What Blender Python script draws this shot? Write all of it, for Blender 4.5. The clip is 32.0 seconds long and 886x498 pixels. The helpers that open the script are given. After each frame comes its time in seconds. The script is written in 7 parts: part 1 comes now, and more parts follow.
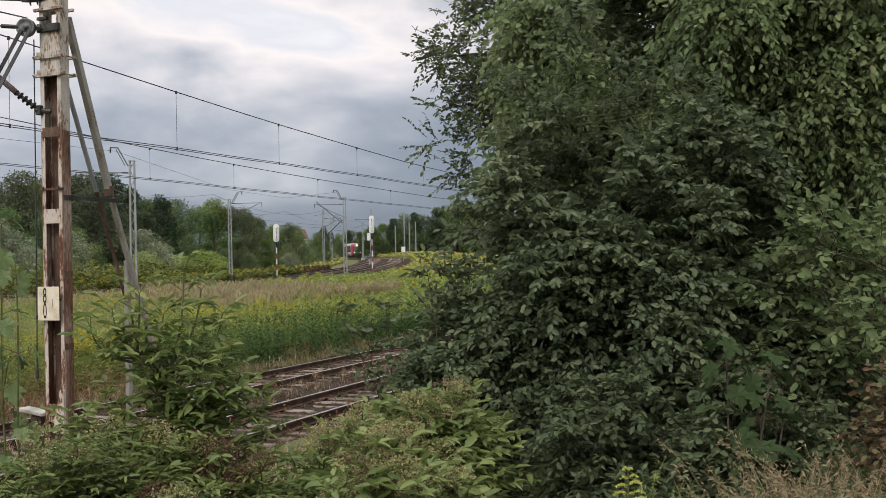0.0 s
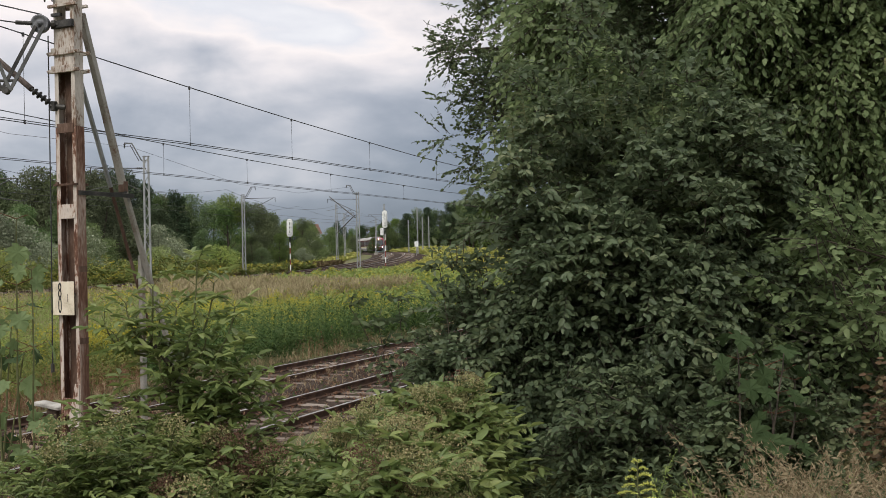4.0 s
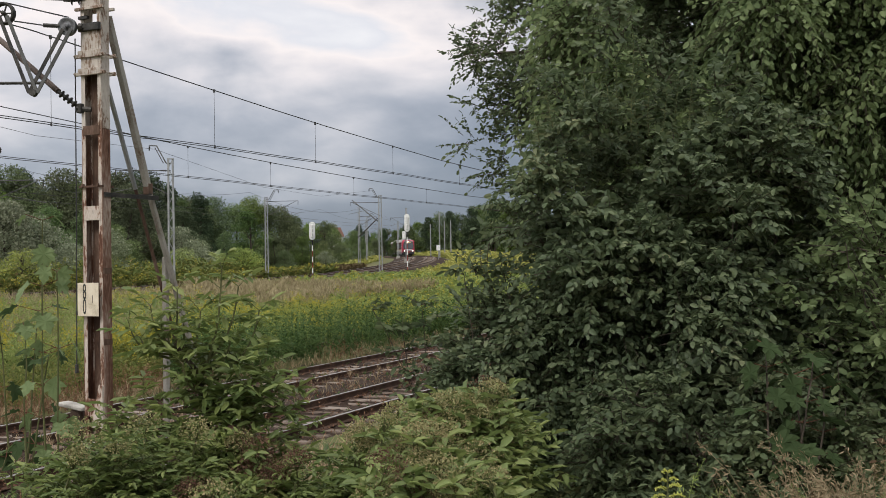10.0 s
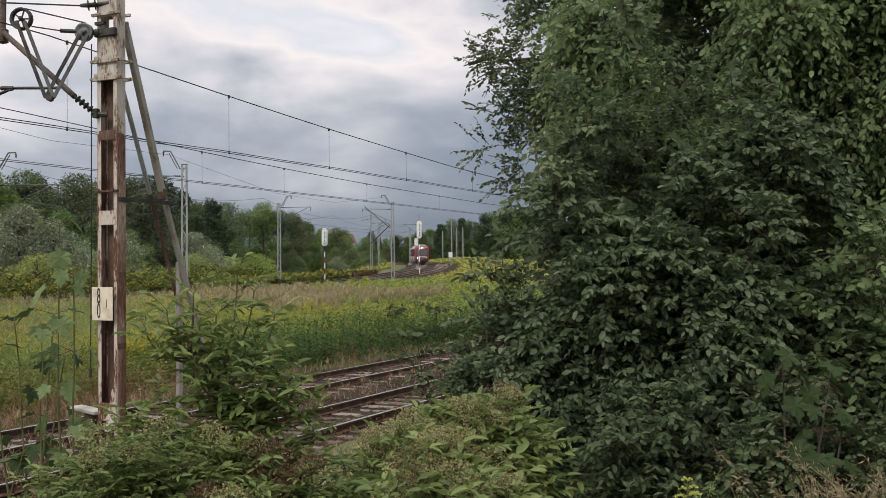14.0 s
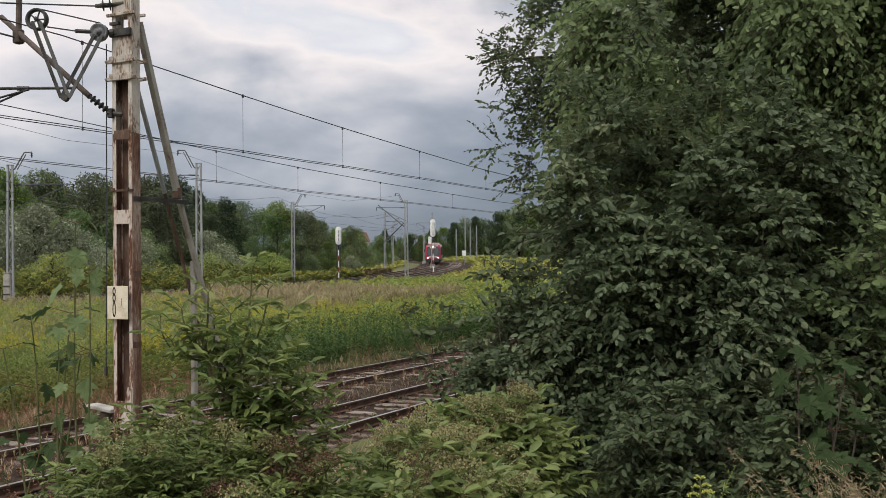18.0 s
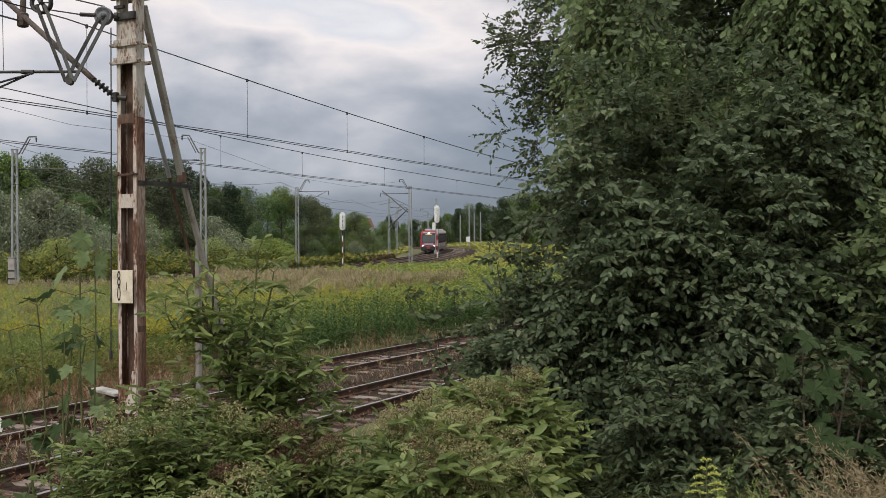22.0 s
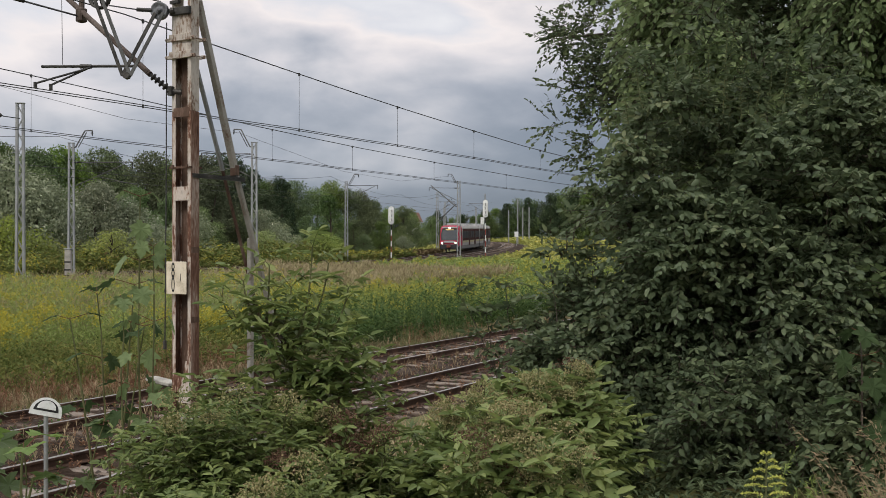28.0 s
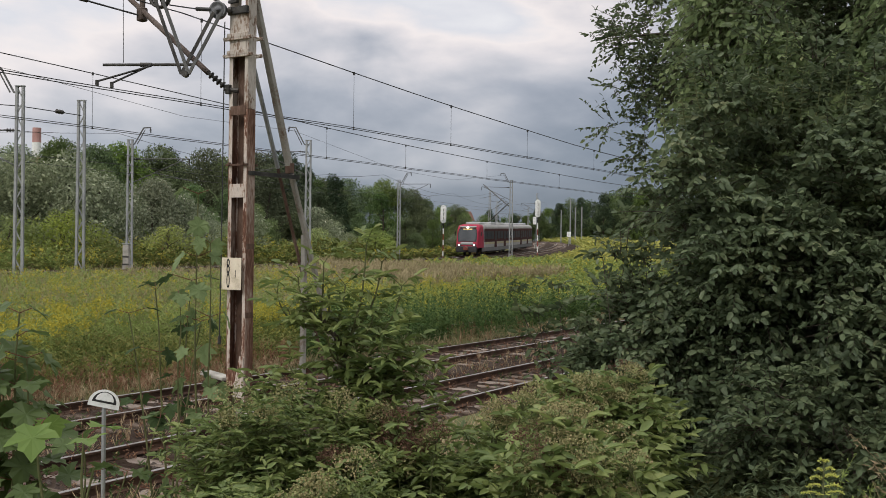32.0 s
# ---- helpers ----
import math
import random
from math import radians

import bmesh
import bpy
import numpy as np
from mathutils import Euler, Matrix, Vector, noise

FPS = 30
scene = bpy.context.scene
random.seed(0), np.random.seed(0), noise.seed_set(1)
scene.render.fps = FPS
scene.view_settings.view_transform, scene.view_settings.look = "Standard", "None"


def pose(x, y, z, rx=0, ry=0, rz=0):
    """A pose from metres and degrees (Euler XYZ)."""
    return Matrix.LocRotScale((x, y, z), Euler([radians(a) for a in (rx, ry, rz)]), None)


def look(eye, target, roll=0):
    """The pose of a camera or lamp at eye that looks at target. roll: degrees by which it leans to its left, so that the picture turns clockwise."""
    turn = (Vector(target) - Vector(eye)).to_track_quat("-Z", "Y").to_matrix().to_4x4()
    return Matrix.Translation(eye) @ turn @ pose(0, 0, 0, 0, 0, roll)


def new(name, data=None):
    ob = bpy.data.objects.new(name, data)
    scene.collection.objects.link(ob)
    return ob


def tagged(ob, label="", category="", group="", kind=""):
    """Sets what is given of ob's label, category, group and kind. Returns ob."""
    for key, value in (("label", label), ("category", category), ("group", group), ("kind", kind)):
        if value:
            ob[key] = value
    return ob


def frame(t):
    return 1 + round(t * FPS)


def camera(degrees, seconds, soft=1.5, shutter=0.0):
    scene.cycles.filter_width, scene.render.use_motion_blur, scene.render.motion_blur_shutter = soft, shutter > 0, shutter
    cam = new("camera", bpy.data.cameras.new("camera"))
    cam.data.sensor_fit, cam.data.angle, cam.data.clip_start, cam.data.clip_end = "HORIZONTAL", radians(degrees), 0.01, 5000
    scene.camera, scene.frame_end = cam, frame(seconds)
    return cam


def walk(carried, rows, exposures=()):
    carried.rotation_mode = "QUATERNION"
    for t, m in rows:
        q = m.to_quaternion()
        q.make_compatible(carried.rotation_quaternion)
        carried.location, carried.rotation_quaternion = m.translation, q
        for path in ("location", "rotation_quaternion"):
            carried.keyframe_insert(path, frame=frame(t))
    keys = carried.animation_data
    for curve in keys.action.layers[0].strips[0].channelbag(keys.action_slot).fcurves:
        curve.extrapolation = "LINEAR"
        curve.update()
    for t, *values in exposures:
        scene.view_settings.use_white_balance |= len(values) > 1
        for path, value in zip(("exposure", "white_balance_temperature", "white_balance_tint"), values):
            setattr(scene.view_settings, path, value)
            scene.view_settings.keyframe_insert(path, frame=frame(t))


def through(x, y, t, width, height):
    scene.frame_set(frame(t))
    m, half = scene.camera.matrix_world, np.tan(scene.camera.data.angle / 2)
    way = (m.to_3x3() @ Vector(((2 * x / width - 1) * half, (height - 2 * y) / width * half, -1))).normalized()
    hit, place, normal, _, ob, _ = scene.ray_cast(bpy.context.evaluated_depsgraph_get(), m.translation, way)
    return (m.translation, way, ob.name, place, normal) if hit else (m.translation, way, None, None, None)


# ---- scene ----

# The camera: held by hand beside the sidings, turning slowly to the left.
cam = camera(47.65, 32.0, soft=0.7)


def eye(x, y, z, yaw, pitch, roll):
    """A camera pose from its place and its turn: left, up, and lean."""
    return Matrix.Translation((x, y, z)) @ Euler((0, 0, radians(yaw))).to_matrix().to_4x4() @ Euler((radians(90 + pitch), 0, 0)).to_matrix().to_4x4() @ Euler((0, 0, radians(roll))).to_matrix().to_4x4()


walk(cam, [
    (0, eye(0.078, -0.013, 2.833, -9.38, 0.71, -1.19)),
    (0.5, eye(0.083, -0.008, 2.832, -9.43, 0.61, -1.28)),
    (1, eye(0.081, -0.010, 2.825, -9.31, 0.68, -1.20)),
    (1.5, eye(0.079, -0.014, 2.826, -9.17, 0.68, -1.35)),
    (2, eye(0.083, -0.015, 2.825, -8.94, 0.75, -1.39)),
    (2.5, eye(0.082, -0.020, 2.827, -8.92, 0.71, -1.38)),
    (3, eye(0.079, -0.025, 2.828, -8.88, 0.64, -1.31)),
    (3.5, eye(0.084, -0.029, 2.828, -8.73, 0.54, -1.32)),
    (5.5, eye(0.088, -0.032, 2.828, -8.43, 0.18, -1.17)),
    (6, eye(0.087, -0.028, 2.830, -8.24, 0.17, -1.27)),
    (6.5, eye(0.086, -0.024, 2.826, -7.87, 0.09, -1.16)),
    (7, eye(0.082, -0.024, 2.824, -7.74, 0.08, -0.92)),
    (7.5, eye(0.084, -0.022, 2.823, -7.54, 0.16, -0.93)),
    (8, eye(0.081, -0.016, 2.824, -7.48, 0.06, -0.82)),
    (8.5, eye(0.079, -0.006, 2.826, -7.43, 0.17, -0.78)),
    (9, eye(0.075, -0.002, 2.825, -7.45, 0.24, -0.85)),
    (9.5, eye(0.076, 0.007, 2.828, -7.41, 0.48, -0.85)),
    (10, eye(0.073, 0.012, 2.832, -7.38, 0.67, -0.86)),
    (10.5, eye(0.071, 0.008, 2.829, -7.40, 0.72, -0.81)),
    (11, eye(0.069, 0.010, 2.824, -7.34, 0.79, -0.65)),
    (11.5, eye(0.066, 0.007, 2.816, -7.20, 0.87, -0.51)),
    (12, eye(0.065, 0.010, 2.814, -7.23, 0.88, -0.52)),
    (12.5, eye(0.058, 0.008, 2.818, -7.06, 0.93, -0.43)),
    (13, eye(0.058, 0.009, 2.821, -6.89, 1.03, -0.43)),
    (13.5, eye(0.055, 0.017, 2.823, -6.84, 1.03, -0.50)),
    (14, eye(0.051, 0.025, 2.825, -6.70, 1.08, -0.49)),
    (14.5, eye(0.049, 0.026, 2.827, -6.65, 1.07, -0.61)),
    (16.5, eye(0.057, 0.011, 2.817, -6.38, 1.03, -0.37)),
    (17, eye(0.056, 0.005, 2.823, -6.27, 1.03, -0.52)),
    (17.5, eye(0.055, 0.007, 2.825, -6.07, 1.01, -0.52)),
    (18, eye(0.052, 0.010, 2.827, -5.92, 0.99, -0.58)),
    (18.5, eye(0.053, 0.011, 2.832, -5.85, 0.97, -0.83)),
    (19, eye(0.051, 0.012, 2.829, -5.74, 0.87, -0.88)),
    (19.5, eye(0.052, 0.011, 2.824, -5.55, 0.76, -1.00)),
    (20, eye(0.050, 0.001, 2.823, -5.44, 0.79, -0.74)),
    (20.5, eye(0.038, -0.008, 2.812, -5.46, 0.78, -0.71)),
    (21, eye(0.055, 0.033, 2.819, -5.67, 0.60, -0.57)),
    (21.5, eye(0.048, 0.020, 2.813, -5.78, 0.28, -0.44)),
    (22, eye(0.044, 0.020, 2.812, -5.69, 0.20, -0.37)),
    (22.5, eye(0.041, 0.024, 2.813, -5.44, 0.24, -0.20)),
    (23, eye(0.042, 0.027, 2.812, -5.45, 0.31, -0.14)),
    (23.5, eye(0.041, 0.027, 2.812, -5.35, 0.41, -0.25)),
    (24, eye(0.039, 0.018, 2.809, -5.22, 0.50, -0.20)),
    (24.5, eye(0.033, 0.014, 2.807, -5.15, 0.33, -0.11)),
    (25, eye(0.028, 0.011, 2.802, -4.80, 0.30, -0.01)),
    (25.5, eye(0.029, 0.014, 2.802, -4.64, 0.21, 0.12)),
    (27.5, eye(0.017, 0.009, 2.797, -3.46, -0.09, 0.15)),
    (28, eye(0.010, 0.010, 2.796, -2.95, -0.09, 0.04)),
    (28.5, eye(0.009, 0.011, 2.794, -2.59, 0.06, 0.09)),
    (29, eye(0.005, 0.005, 2.799, -2.29, 0.00, 0.11)),
    (29.5, eye(-0.004, -0.012, 2.799, -2.00, -0.05, 0.14)),
    (30, eye(0.004, 0.012, 2.798, -1.76, -0.00, 0.23)),
    (30.5, eye(0.002, 0.013, 2.803, -1.58, -0.10, 0.26)),
    (31, eye(-0.003, 0.012, 2.798, -1.10, -0.06, 0.48)),
    (31.5, eye(-0.016, 0.005, 2.794, -0.55, -0.10, 0.62)),
    (32, eye(-0.000, -0.000, 2.800, -0.00, -0.17, 0.72)),
], [(0.0, 0.13), (3.5, 0.11), (9.0, 0.08), (14.5, 0.04), (20.0, 0.0), (25.5, -0.01), (32.0, -0.04)])

# ---- world and sun: a late, overcast day ----
world = bpy.data.worlds.new("overcast_sky")
scene.world = world
world.use_nodes = True
wn, wl = world.node_tree.nodes, world.node_tree.links
wn.clear()


def wnode(kind, **given):
    n = wn.new(kind)
    for k, v in given.items():
        if k in n.inputs:
            n.inputs[k].default_value = v
    return n


def ramp(n, stops):
    el = n.color_ramp.elements
    while len(el) < len(stops):
        el.new(0.5)
    for e, (p, c) in zip(el, stops):
        e.position, e.color = p, (*c, 1)
    return n


sky = wn.new("ShaderNodeTexSky")
sky.sky_type, sky.sun_disc = "NISHITA", False
sky.sun_elevation, sky.sun_rotation = radians(38), radians(150)
coord = wn.new("ShaderNodeTexCoord")
split = wn.new("ShaderNodeSeparateXYZ")
wl.new(coord.outputs["Generated"], split.inputs[0])
# cloud deck: broad banks drawn out sideways, smaller billows on them, darker and bluer low down


def wmath(op, a, b, c=None):
    n = wn.new("ShaderNodeMath")
    n.operation = op
    for k, v in enumerate((a, b, c)):
        if v is None:
            continue
        if isinstance(v, (int, float)):
            n.inputs[k].default_value = v
        else:
            wl.new(v, n.inputs[k])
    return n.outputs[0]


def clouds(at, stretch_to, size, detail, rough, warp):
    mp = wn.new("ShaderNodeMapping")
    mp.inputs["Scale"].default_value, mp.inputs["Location"].default_value = stretch_to, at
    wl.new(coord.outputs["Generated"], mp.inputs[0])
    n = wnode("ShaderNodeTexNoise", Scale=size, Detail=detail, Roughness=rough, Distortion=warp)
    wl.new(mp.outputs[0], n.inputs["Vector"])
    return n.outputs["Fac"]


banks = clouds((0.35, 0.1, 0.62), (1.0, 1.0, 3.0), 2.6, 4.0, 0.5, 0.3)
billows = clouds((1.7, 0.4, 0.2), (1.0, 1.0, 1.8), 5.0, 6.0, 0.52, 0.25)
wisps = clouds((0.2, 2.3, 0.9), (1.0, 1.0, 2.4), 13.0, 5.0, 0.55, 0.3)
height = wmath("SUBTRACT", split.outputs["Z"], 0.012)
lie = wmath("MULTIPLY_ADD", banks, 0.42, height)
# the clouds thin out to the left
lie = wmath("MULTIPLY_ADD", split.outputs["X"], -0.30, lie)
# the billows show most where the deck breaks up, higher in the sky
grip = wn.new("ShaderNodeMapRange")
grip.inputs["From Min"].default_value, grip.inputs["From Max"].default_value = 0.02, 0.2
grip.inputs["To Min"].default_value, grip.inputs["To Max"].default_value = 0.12, 0.34
wl.new(split.outputs["Z"], grip.inputs[0])
lie = wmath("MULTIPLY_ADD", wmath("SUBTRACT", billows, 0.5), grip.outputs[0], lie)
lie = wmath("MULTIPLY_ADD", wmath("SUBTRACT", wisps, 0.5), 0.07, lie)
deck = ramp(wn.new("ShaderNodeValToRGB"), [
    (0.20, (0.145, 0.172, 0.22)), (0.262, (0.2, 0.226, 0.278)), (0.318, (0.325, 0.342, 0.39)), (0.365, (0.48, 0.475, 0.505)),
    (0.40, (0.60, 0.57, 0.585)), (0.44, (0.74, 0.68, 0.665)), (0.485, (0.60, 0.60, 0.635)), (0.54, (0.70, 0.69, 0.70)), (1.0, (1.15, 1.15, 1.18))])
wl.new(lie, deck.inputs[0])
mixer = wn.new("ShaderNodeMixRGB")
mixer.inputs[0].default_value = 0.93
thin = wn.new("ShaderNodeVectorMath")
thin.operation = "SCALE"
thin.inputs["Scale"].default_value = 0.10
wl.new(sky.outputs[0], thin.inputs[0])
wl.new(thin.outputs[0], mixer.inputs[1])
wl.new(deck.outputs[0], mixer.inputs[2])
back = wn.new("ShaderNodeBackground")
back.inputs["Strength"].default_value = 1.3
wl.new(mixer.outputs[0], back.inputs["Color"])
out = wn.new("ShaderNodeOutputWorld")
wl.new(back.outputs[0], out.inputs["Surface"])

sun = new("sun", bpy.data.lights.new("sun", "SUN"))
sun.data.energy, sun.data.angle, sun.data.color = 1.5, radians(22), (1.0, 0.95, 0.88)
sun.matrix_world = look((0, 0, 60), (18, 32, 20))

# ---- materials ----


def surface(name, stops, scale=6.0, fine=60.0, rough=0.8, bump=0.3, metal=0.0, stretch_to=(1, 1, 1), per=0.0, spec=0.3):
    """A worn surface: colours from a broad noise and a fine one, with relief. per: how much it varies from object to object."""
    m = bpy.data.materials.new(name)
    m.use_nodes = True
    n, l = m.node_tree.nodes, m.node_tree.links
    b = n["Principled BSDF"]
    b.inputs["Metallic"].default_value = metal
    b.inputs["Specular IOR Level"].default_value = spec
    tc, mp = n.new("ShaderNodeTexCoord"), n.new("ShaderNodeMapping")
    mp.inputs["Scale"].default_value = stretch_to
    l.new(tc.outputs["Object"], mp.inputs[0])
    big, small = n.new("ShaderNodeTexNoise"), n.new("ShaderNodeTexNoise")
    for t, s, d in ((big, scale, 5.0), (small, fine, 3.0)):
        t.inputs["Scale"].default_value, t.inputs["Detail"].default_value = s, d
        l.new(mp.outputs[0], t.inputs["Vector"])
    mx = n.new("ShaderNodeMath")
    mx.operation = "MULTIPLY_ADD"
    l.new(small.outputs["Fac"], mx.inputs[0])
    mx.inputs[1].default_value = 0.45
    l.new(big.outputs["Fac"], mx.inputs[2])
    sh = n.new("ShaderNodeMath")
    sh.operation = "SUBTRACT"
    l.new(mx.outputs[0], sh.inputs[0])
    sh.inputs[1].default_value = 0.225
    fac = sh
    if per:
        info = n.new("ShaderNodeObjectInfo")
        ad = n.new("ShaderNodeMath")
        ad.operation = "MULTIPLY_ADD"
        l.new(info.outputs["Random"], ad.inputs[0])
        ad.inputs[1].default_value = per
        l.new(sh.outputs[0], ad.inputs[2])
        s2 = n.new("ShaderNodeMath")
        s2.operation = "SUBTRACT"
        l.new(ad.outputs[0], s2.inputs[0])
        s2.inputs[1].default_value = per / 2
        fac = s2
    cr = ramp(n.new("ShaderNodeValToRGB"), stops)
    l.new(fac.outputs[0], cr.inputs[0])
    l.new(cr.outputs[0], b.inputs["Base Color"])
    rr = n.new("ShaderNodeMapRange")
    rr.inputs["To Min"].default_value, rr.inputs["To Max"].default_value = max(0.05, rough - 0.12), min(1, rough + 0.12)
    l.new(small.outputs["Fac"], rr.inputs[0])
    l.new(rr.outputs[0], b.inputs["Roughness"])
    bp = n.new("ShaderNodeBump")
    bp.inputs["Strength"].default_value, bp.inputs["Distance"].default_value = bump, 0.02
    l.new(mx.outputs[0], bp.inputs["Height"])
    l.new(bp.outputs[0], b.inputs["Normal"])
    return m


def leafage(name, stops, rough=0.55, through=0.35, spec=0.25, own=0.6, per=0.0):
    """Leaves: each one its own shade (own), light coming through. per: how far one plant differs from the next in tone and hue."""
    m = bpy.data.materials.new(name)
    m.use_nodes = True
    n, l = m.node_tree.nodes, m.node_tree.links
    b = n["Principled BSDF"]
    b.inputs["Roughness"].default_value = rough
    b.inputs["Specular IOR Level"].default_value = spec
    geo, tc = n.new("ShaderNodeNewGeometry"), n.new("ShaderNodeTexCoord")
    cloud = n.new("ShaderNodeTexNoise")
    cloud.inputs["Scale"].default_value, cloud.inputs["Detail"].default_value = 1.3, 3.0
    l.new(tc.outputs["Object"], cloud.inputs["Vector"])
    ad = n.new("ShaderNodeMath")
    ad.operation = "MULTIPLY_ADD"
    l.new(geo.outputs["Random Per Island"], ad.inputs[0])
    ad.inputs[1].default_value = own
    sc = n.new("ShaderNodeMath")
    sc.operation = "MULTIPLY_ADD"
    l.new(cloud.outputs["Fac"], sc.inputs[0])
    sc.inputs[1].default_value, sc.inputs[2].default_value = 0.9, -0.25 + (0.6 - own) / 2
    l.new(sc.outputs[0], ad.inputs[2])
    cr = ramp(n.new("ShaderNodeValToRGB"), stops)
    l.new(ad.outputs[0], cr.inputs[0])
    tone = cr.outputs[0]
    if per:
        info, hs = n.new("ShaderNodeObjectInfo"), n.new("ShaderNodeHueSaturation")
        for socket, lo, hi, k in (("Hue", 0.5 - 0.018 * per, 0.5 + 0.03 * per, 1.0), ("Value", 1 - 0.35 * per, 1 + 0.4 * per, 7.31), ("Saturation", 1 - 0.4 * per, 1 + 0.1 * per, 3.77)):
            fr, mr = n.new("ShaderNodeMath"), n.new("ShaderNodeMapRange")
            fr.operation = "MULTIPLY"
            fr.inputs[1].default_value = k
            wrap = n.new("ShaderNodeMath")
            wrap.operation = "FRACT"
            l.new(info.outputs["Random"], fr.inputs[0])
            l.new(fr.outputs[0], wrap.inputs[0])
            l.new(wrap.outputs[0], mr.inputs[0])
            mr.inputs["To Min"].default_value, mr.inputs["To Max"].default_value = lo, hi
            l.new(mr.outputs[0], hs.inputs[socket])
        l.new(tone, hs.inputs["Color"])
        tone = hs.outputs[0]
    l.new(tone, b.inputs["Base Color"])
    tl = n.new("ShaderNodeBsdfTranslucent")
    l.new(tone, tl.inputs["Color"])
    mixs = n.new("ShaderNodeMixShader")
    mixs.inputs[0].default_value = through
    l.new(b.outputs[0], mixs.inputs[1])
    l.new(tl.outputs[0], mixs.inputs[2])
    l.new(mixs.outputs[0], n["Material Output"].inputs["Surface"])
    return m


def glowing(name, colour, strength):
    m = bpy.data.materials.new(name)
    m.use_nodes = True
    b = m.node_tree.nodes["Principled BSDF"]
    b.inputs["Base Color"].default_value = (*colour, 1)
    b.inputs["Emission Color"].default_value = (*colour, 1)
    b.inputs["Emission Strength"].default_value = strength
    return m


# soil and turf tones, darkened to imitate shade between the grass stems
M_SOIL = surface("soil_and_turf_shaded", [(0.2, (0.0315, 0.0468, 0.01008)), (0.42, (0.07654, 0.08892, 0.0216)), (0.6, (0.117, 0.103, 0.0396)), (0.8, (0.09, 0.1123, 0.0252))], 0.35, 5.0, 0.95, 0.6)
M_BALLAST = surface("dirty_ballast", [(0.2, (0.014, 0.009, 0.0065)), (0.45, (0.036, 0.024, 0.01755)), (0.6, (0.055, 0.0396, 0.0299)), (0.85, (0.08, 0.066, 0.0546))], 1.6, 26.0, 0.98, 1.0, spec=0.05)
M_STONE = surface("ballast_stone", [(0.2, (0.02145, 0.01502, 0.0118)), (0.5, (0.05005, 0.03575, 0.0286)), (0.8, (0.1001, 0.0858, 0.07508))], 3.0, 40.0, 0.95, 0.5, per=0.6)
M_RAILSIDE = surface("rusty_rail", [(0.25, (0.035, 0.02, 0.014)), (0.5, (0.075, 0.042, 0.028)), (0.75, (0.13, 0.075, 0.05))], 3.0, 50.0, 0.85, 0.4)
M_RAILTOP = surface("worn_rail_head", [(0.2, (0.104, 0.08, 0.068)), (0.5, (0.24, 0.22, 0.208)), (0.8, (0.336, 0.32, 0.308))], 2.0, 40.0, 0.42, 0.1, metal=0.6, stretch_to=(6, 0.4, 6))
M_SLEEPER = surface("weathered_sleeper", [(0.2, (0.063, 0.0444, 0.0333)), (0.5, (0.153, 0.1184, 0.09435)), (0.8, (0.27, 0.2257, 0.1924))], 2.5, 45.0, 0.95, 0.5, stretch_to=(1, 6, 2), per=0.6, spec=0.05)
M_PAINTRUST = surface("flaking_cream_paint", [(0.36, (0.085, 0.034, 0.018)), (0.455, (0.19, 0.1, 0.066)), (0.5, (0.42, 0.34, 0.28)), (0.62, (0.53, 0.465, 0.405)), (0.78, (0.3, 0.26, 0.23))], 3.4, 26.0, 0.78, 0.6, stretch_to=(1.3, 1.3, 0.4))
M_OLDCREAM = surface("grimy_cream_paint", [(0.3, (0.1, 0.05, 0.03)), (0.39, (0.24, 0.17, 0.125)), (0.45, (0.43, 0.38, 0.33)), (0.62, (0.54, 0.49, 0.435)), (0.76, (0.34, 0.31, 0.28)), (0.86, (0.16, 0.13, 0.11))], 3.2, 24.0, 0.78, 0.6, stretch_to=(1.3, 1.3, 0.45))
M_RUST = surface("brown_rust", [(0.25, (0.045, 0.026, 0.018)), (0.5, (0.105, 0.062, 0.043)), (0.72, (0.19, 0.13, 0.1)), (0.85, (0.33, 0.29, 0.26))], 2.6, 24.0, 0.85, 0.5, stretch_to=(1, 1, 0.4))
M_WEB = surface("rust_streaked_paint", [(0.3, (0.05, 0.022, 0.013)), (0.44, (0.135, 0.066, 0.042)), (0.54, (0.21, 0.13, 0.095)), (0.66, (0.36, 0.29, 0.24))], 2.2, 22.0, 0.85, 0.5, stretch_to=(1.6, 1.6, 0.3))
M_STRUT = surface("grey_painted_strut", [(0.3, (0.15, 0.10, 0.07)), (0.45, (0.27, 0.25, 0.215)), (0.75, (0.36, 0.345, 0.31))], 2.2, 26.0, 0.75, 0.4)
M_GALV = surface("galvanised_steel", [(0.25, (0.2106, 0.2184, 0.2184)), (0.55, (0.312, 0.3198, 0.3198)), (0.8, (0.3744, 0.3822, 0.3744))], 2.0, 30.0, 0.55, 0.15, metal=0.35)
M_GREYARM = surface("dull_grey_steel", [(0.25, (0.072, 0.072, 0.0704)), (0.55, (0.128, 0.128, 0.124)), (0.8, (0.176, 0.176, 0.168))], 2.0, 30.0, 0.7, 0.15, metal=0.2)
M_ROOFTILE = surface("dull_roof_tiles", [(0.3, (0.11, 0.06, 0.045)), (0.7, (0.16, 0.085, 0.065))], 2.0, 20.0, 0.85, 0.3)
M_CONCRETE = surface("old_concrete", [(0.25, (0.2, 0.19, 0.165)), (0.55, (0.36, 0.34, 0.30)), (0.8, (0.47, 0.45, 0.41))], 2.5, 30.0, 0.92, 0.5)
M_WIRE = surface("dark_wire", [(0.3, (0.035, 0.035, 0.036)), (0.7, (0.07, 0.07, 0.07))], 5.0, 60.0, 0.6, 0.1, metal=0.3)
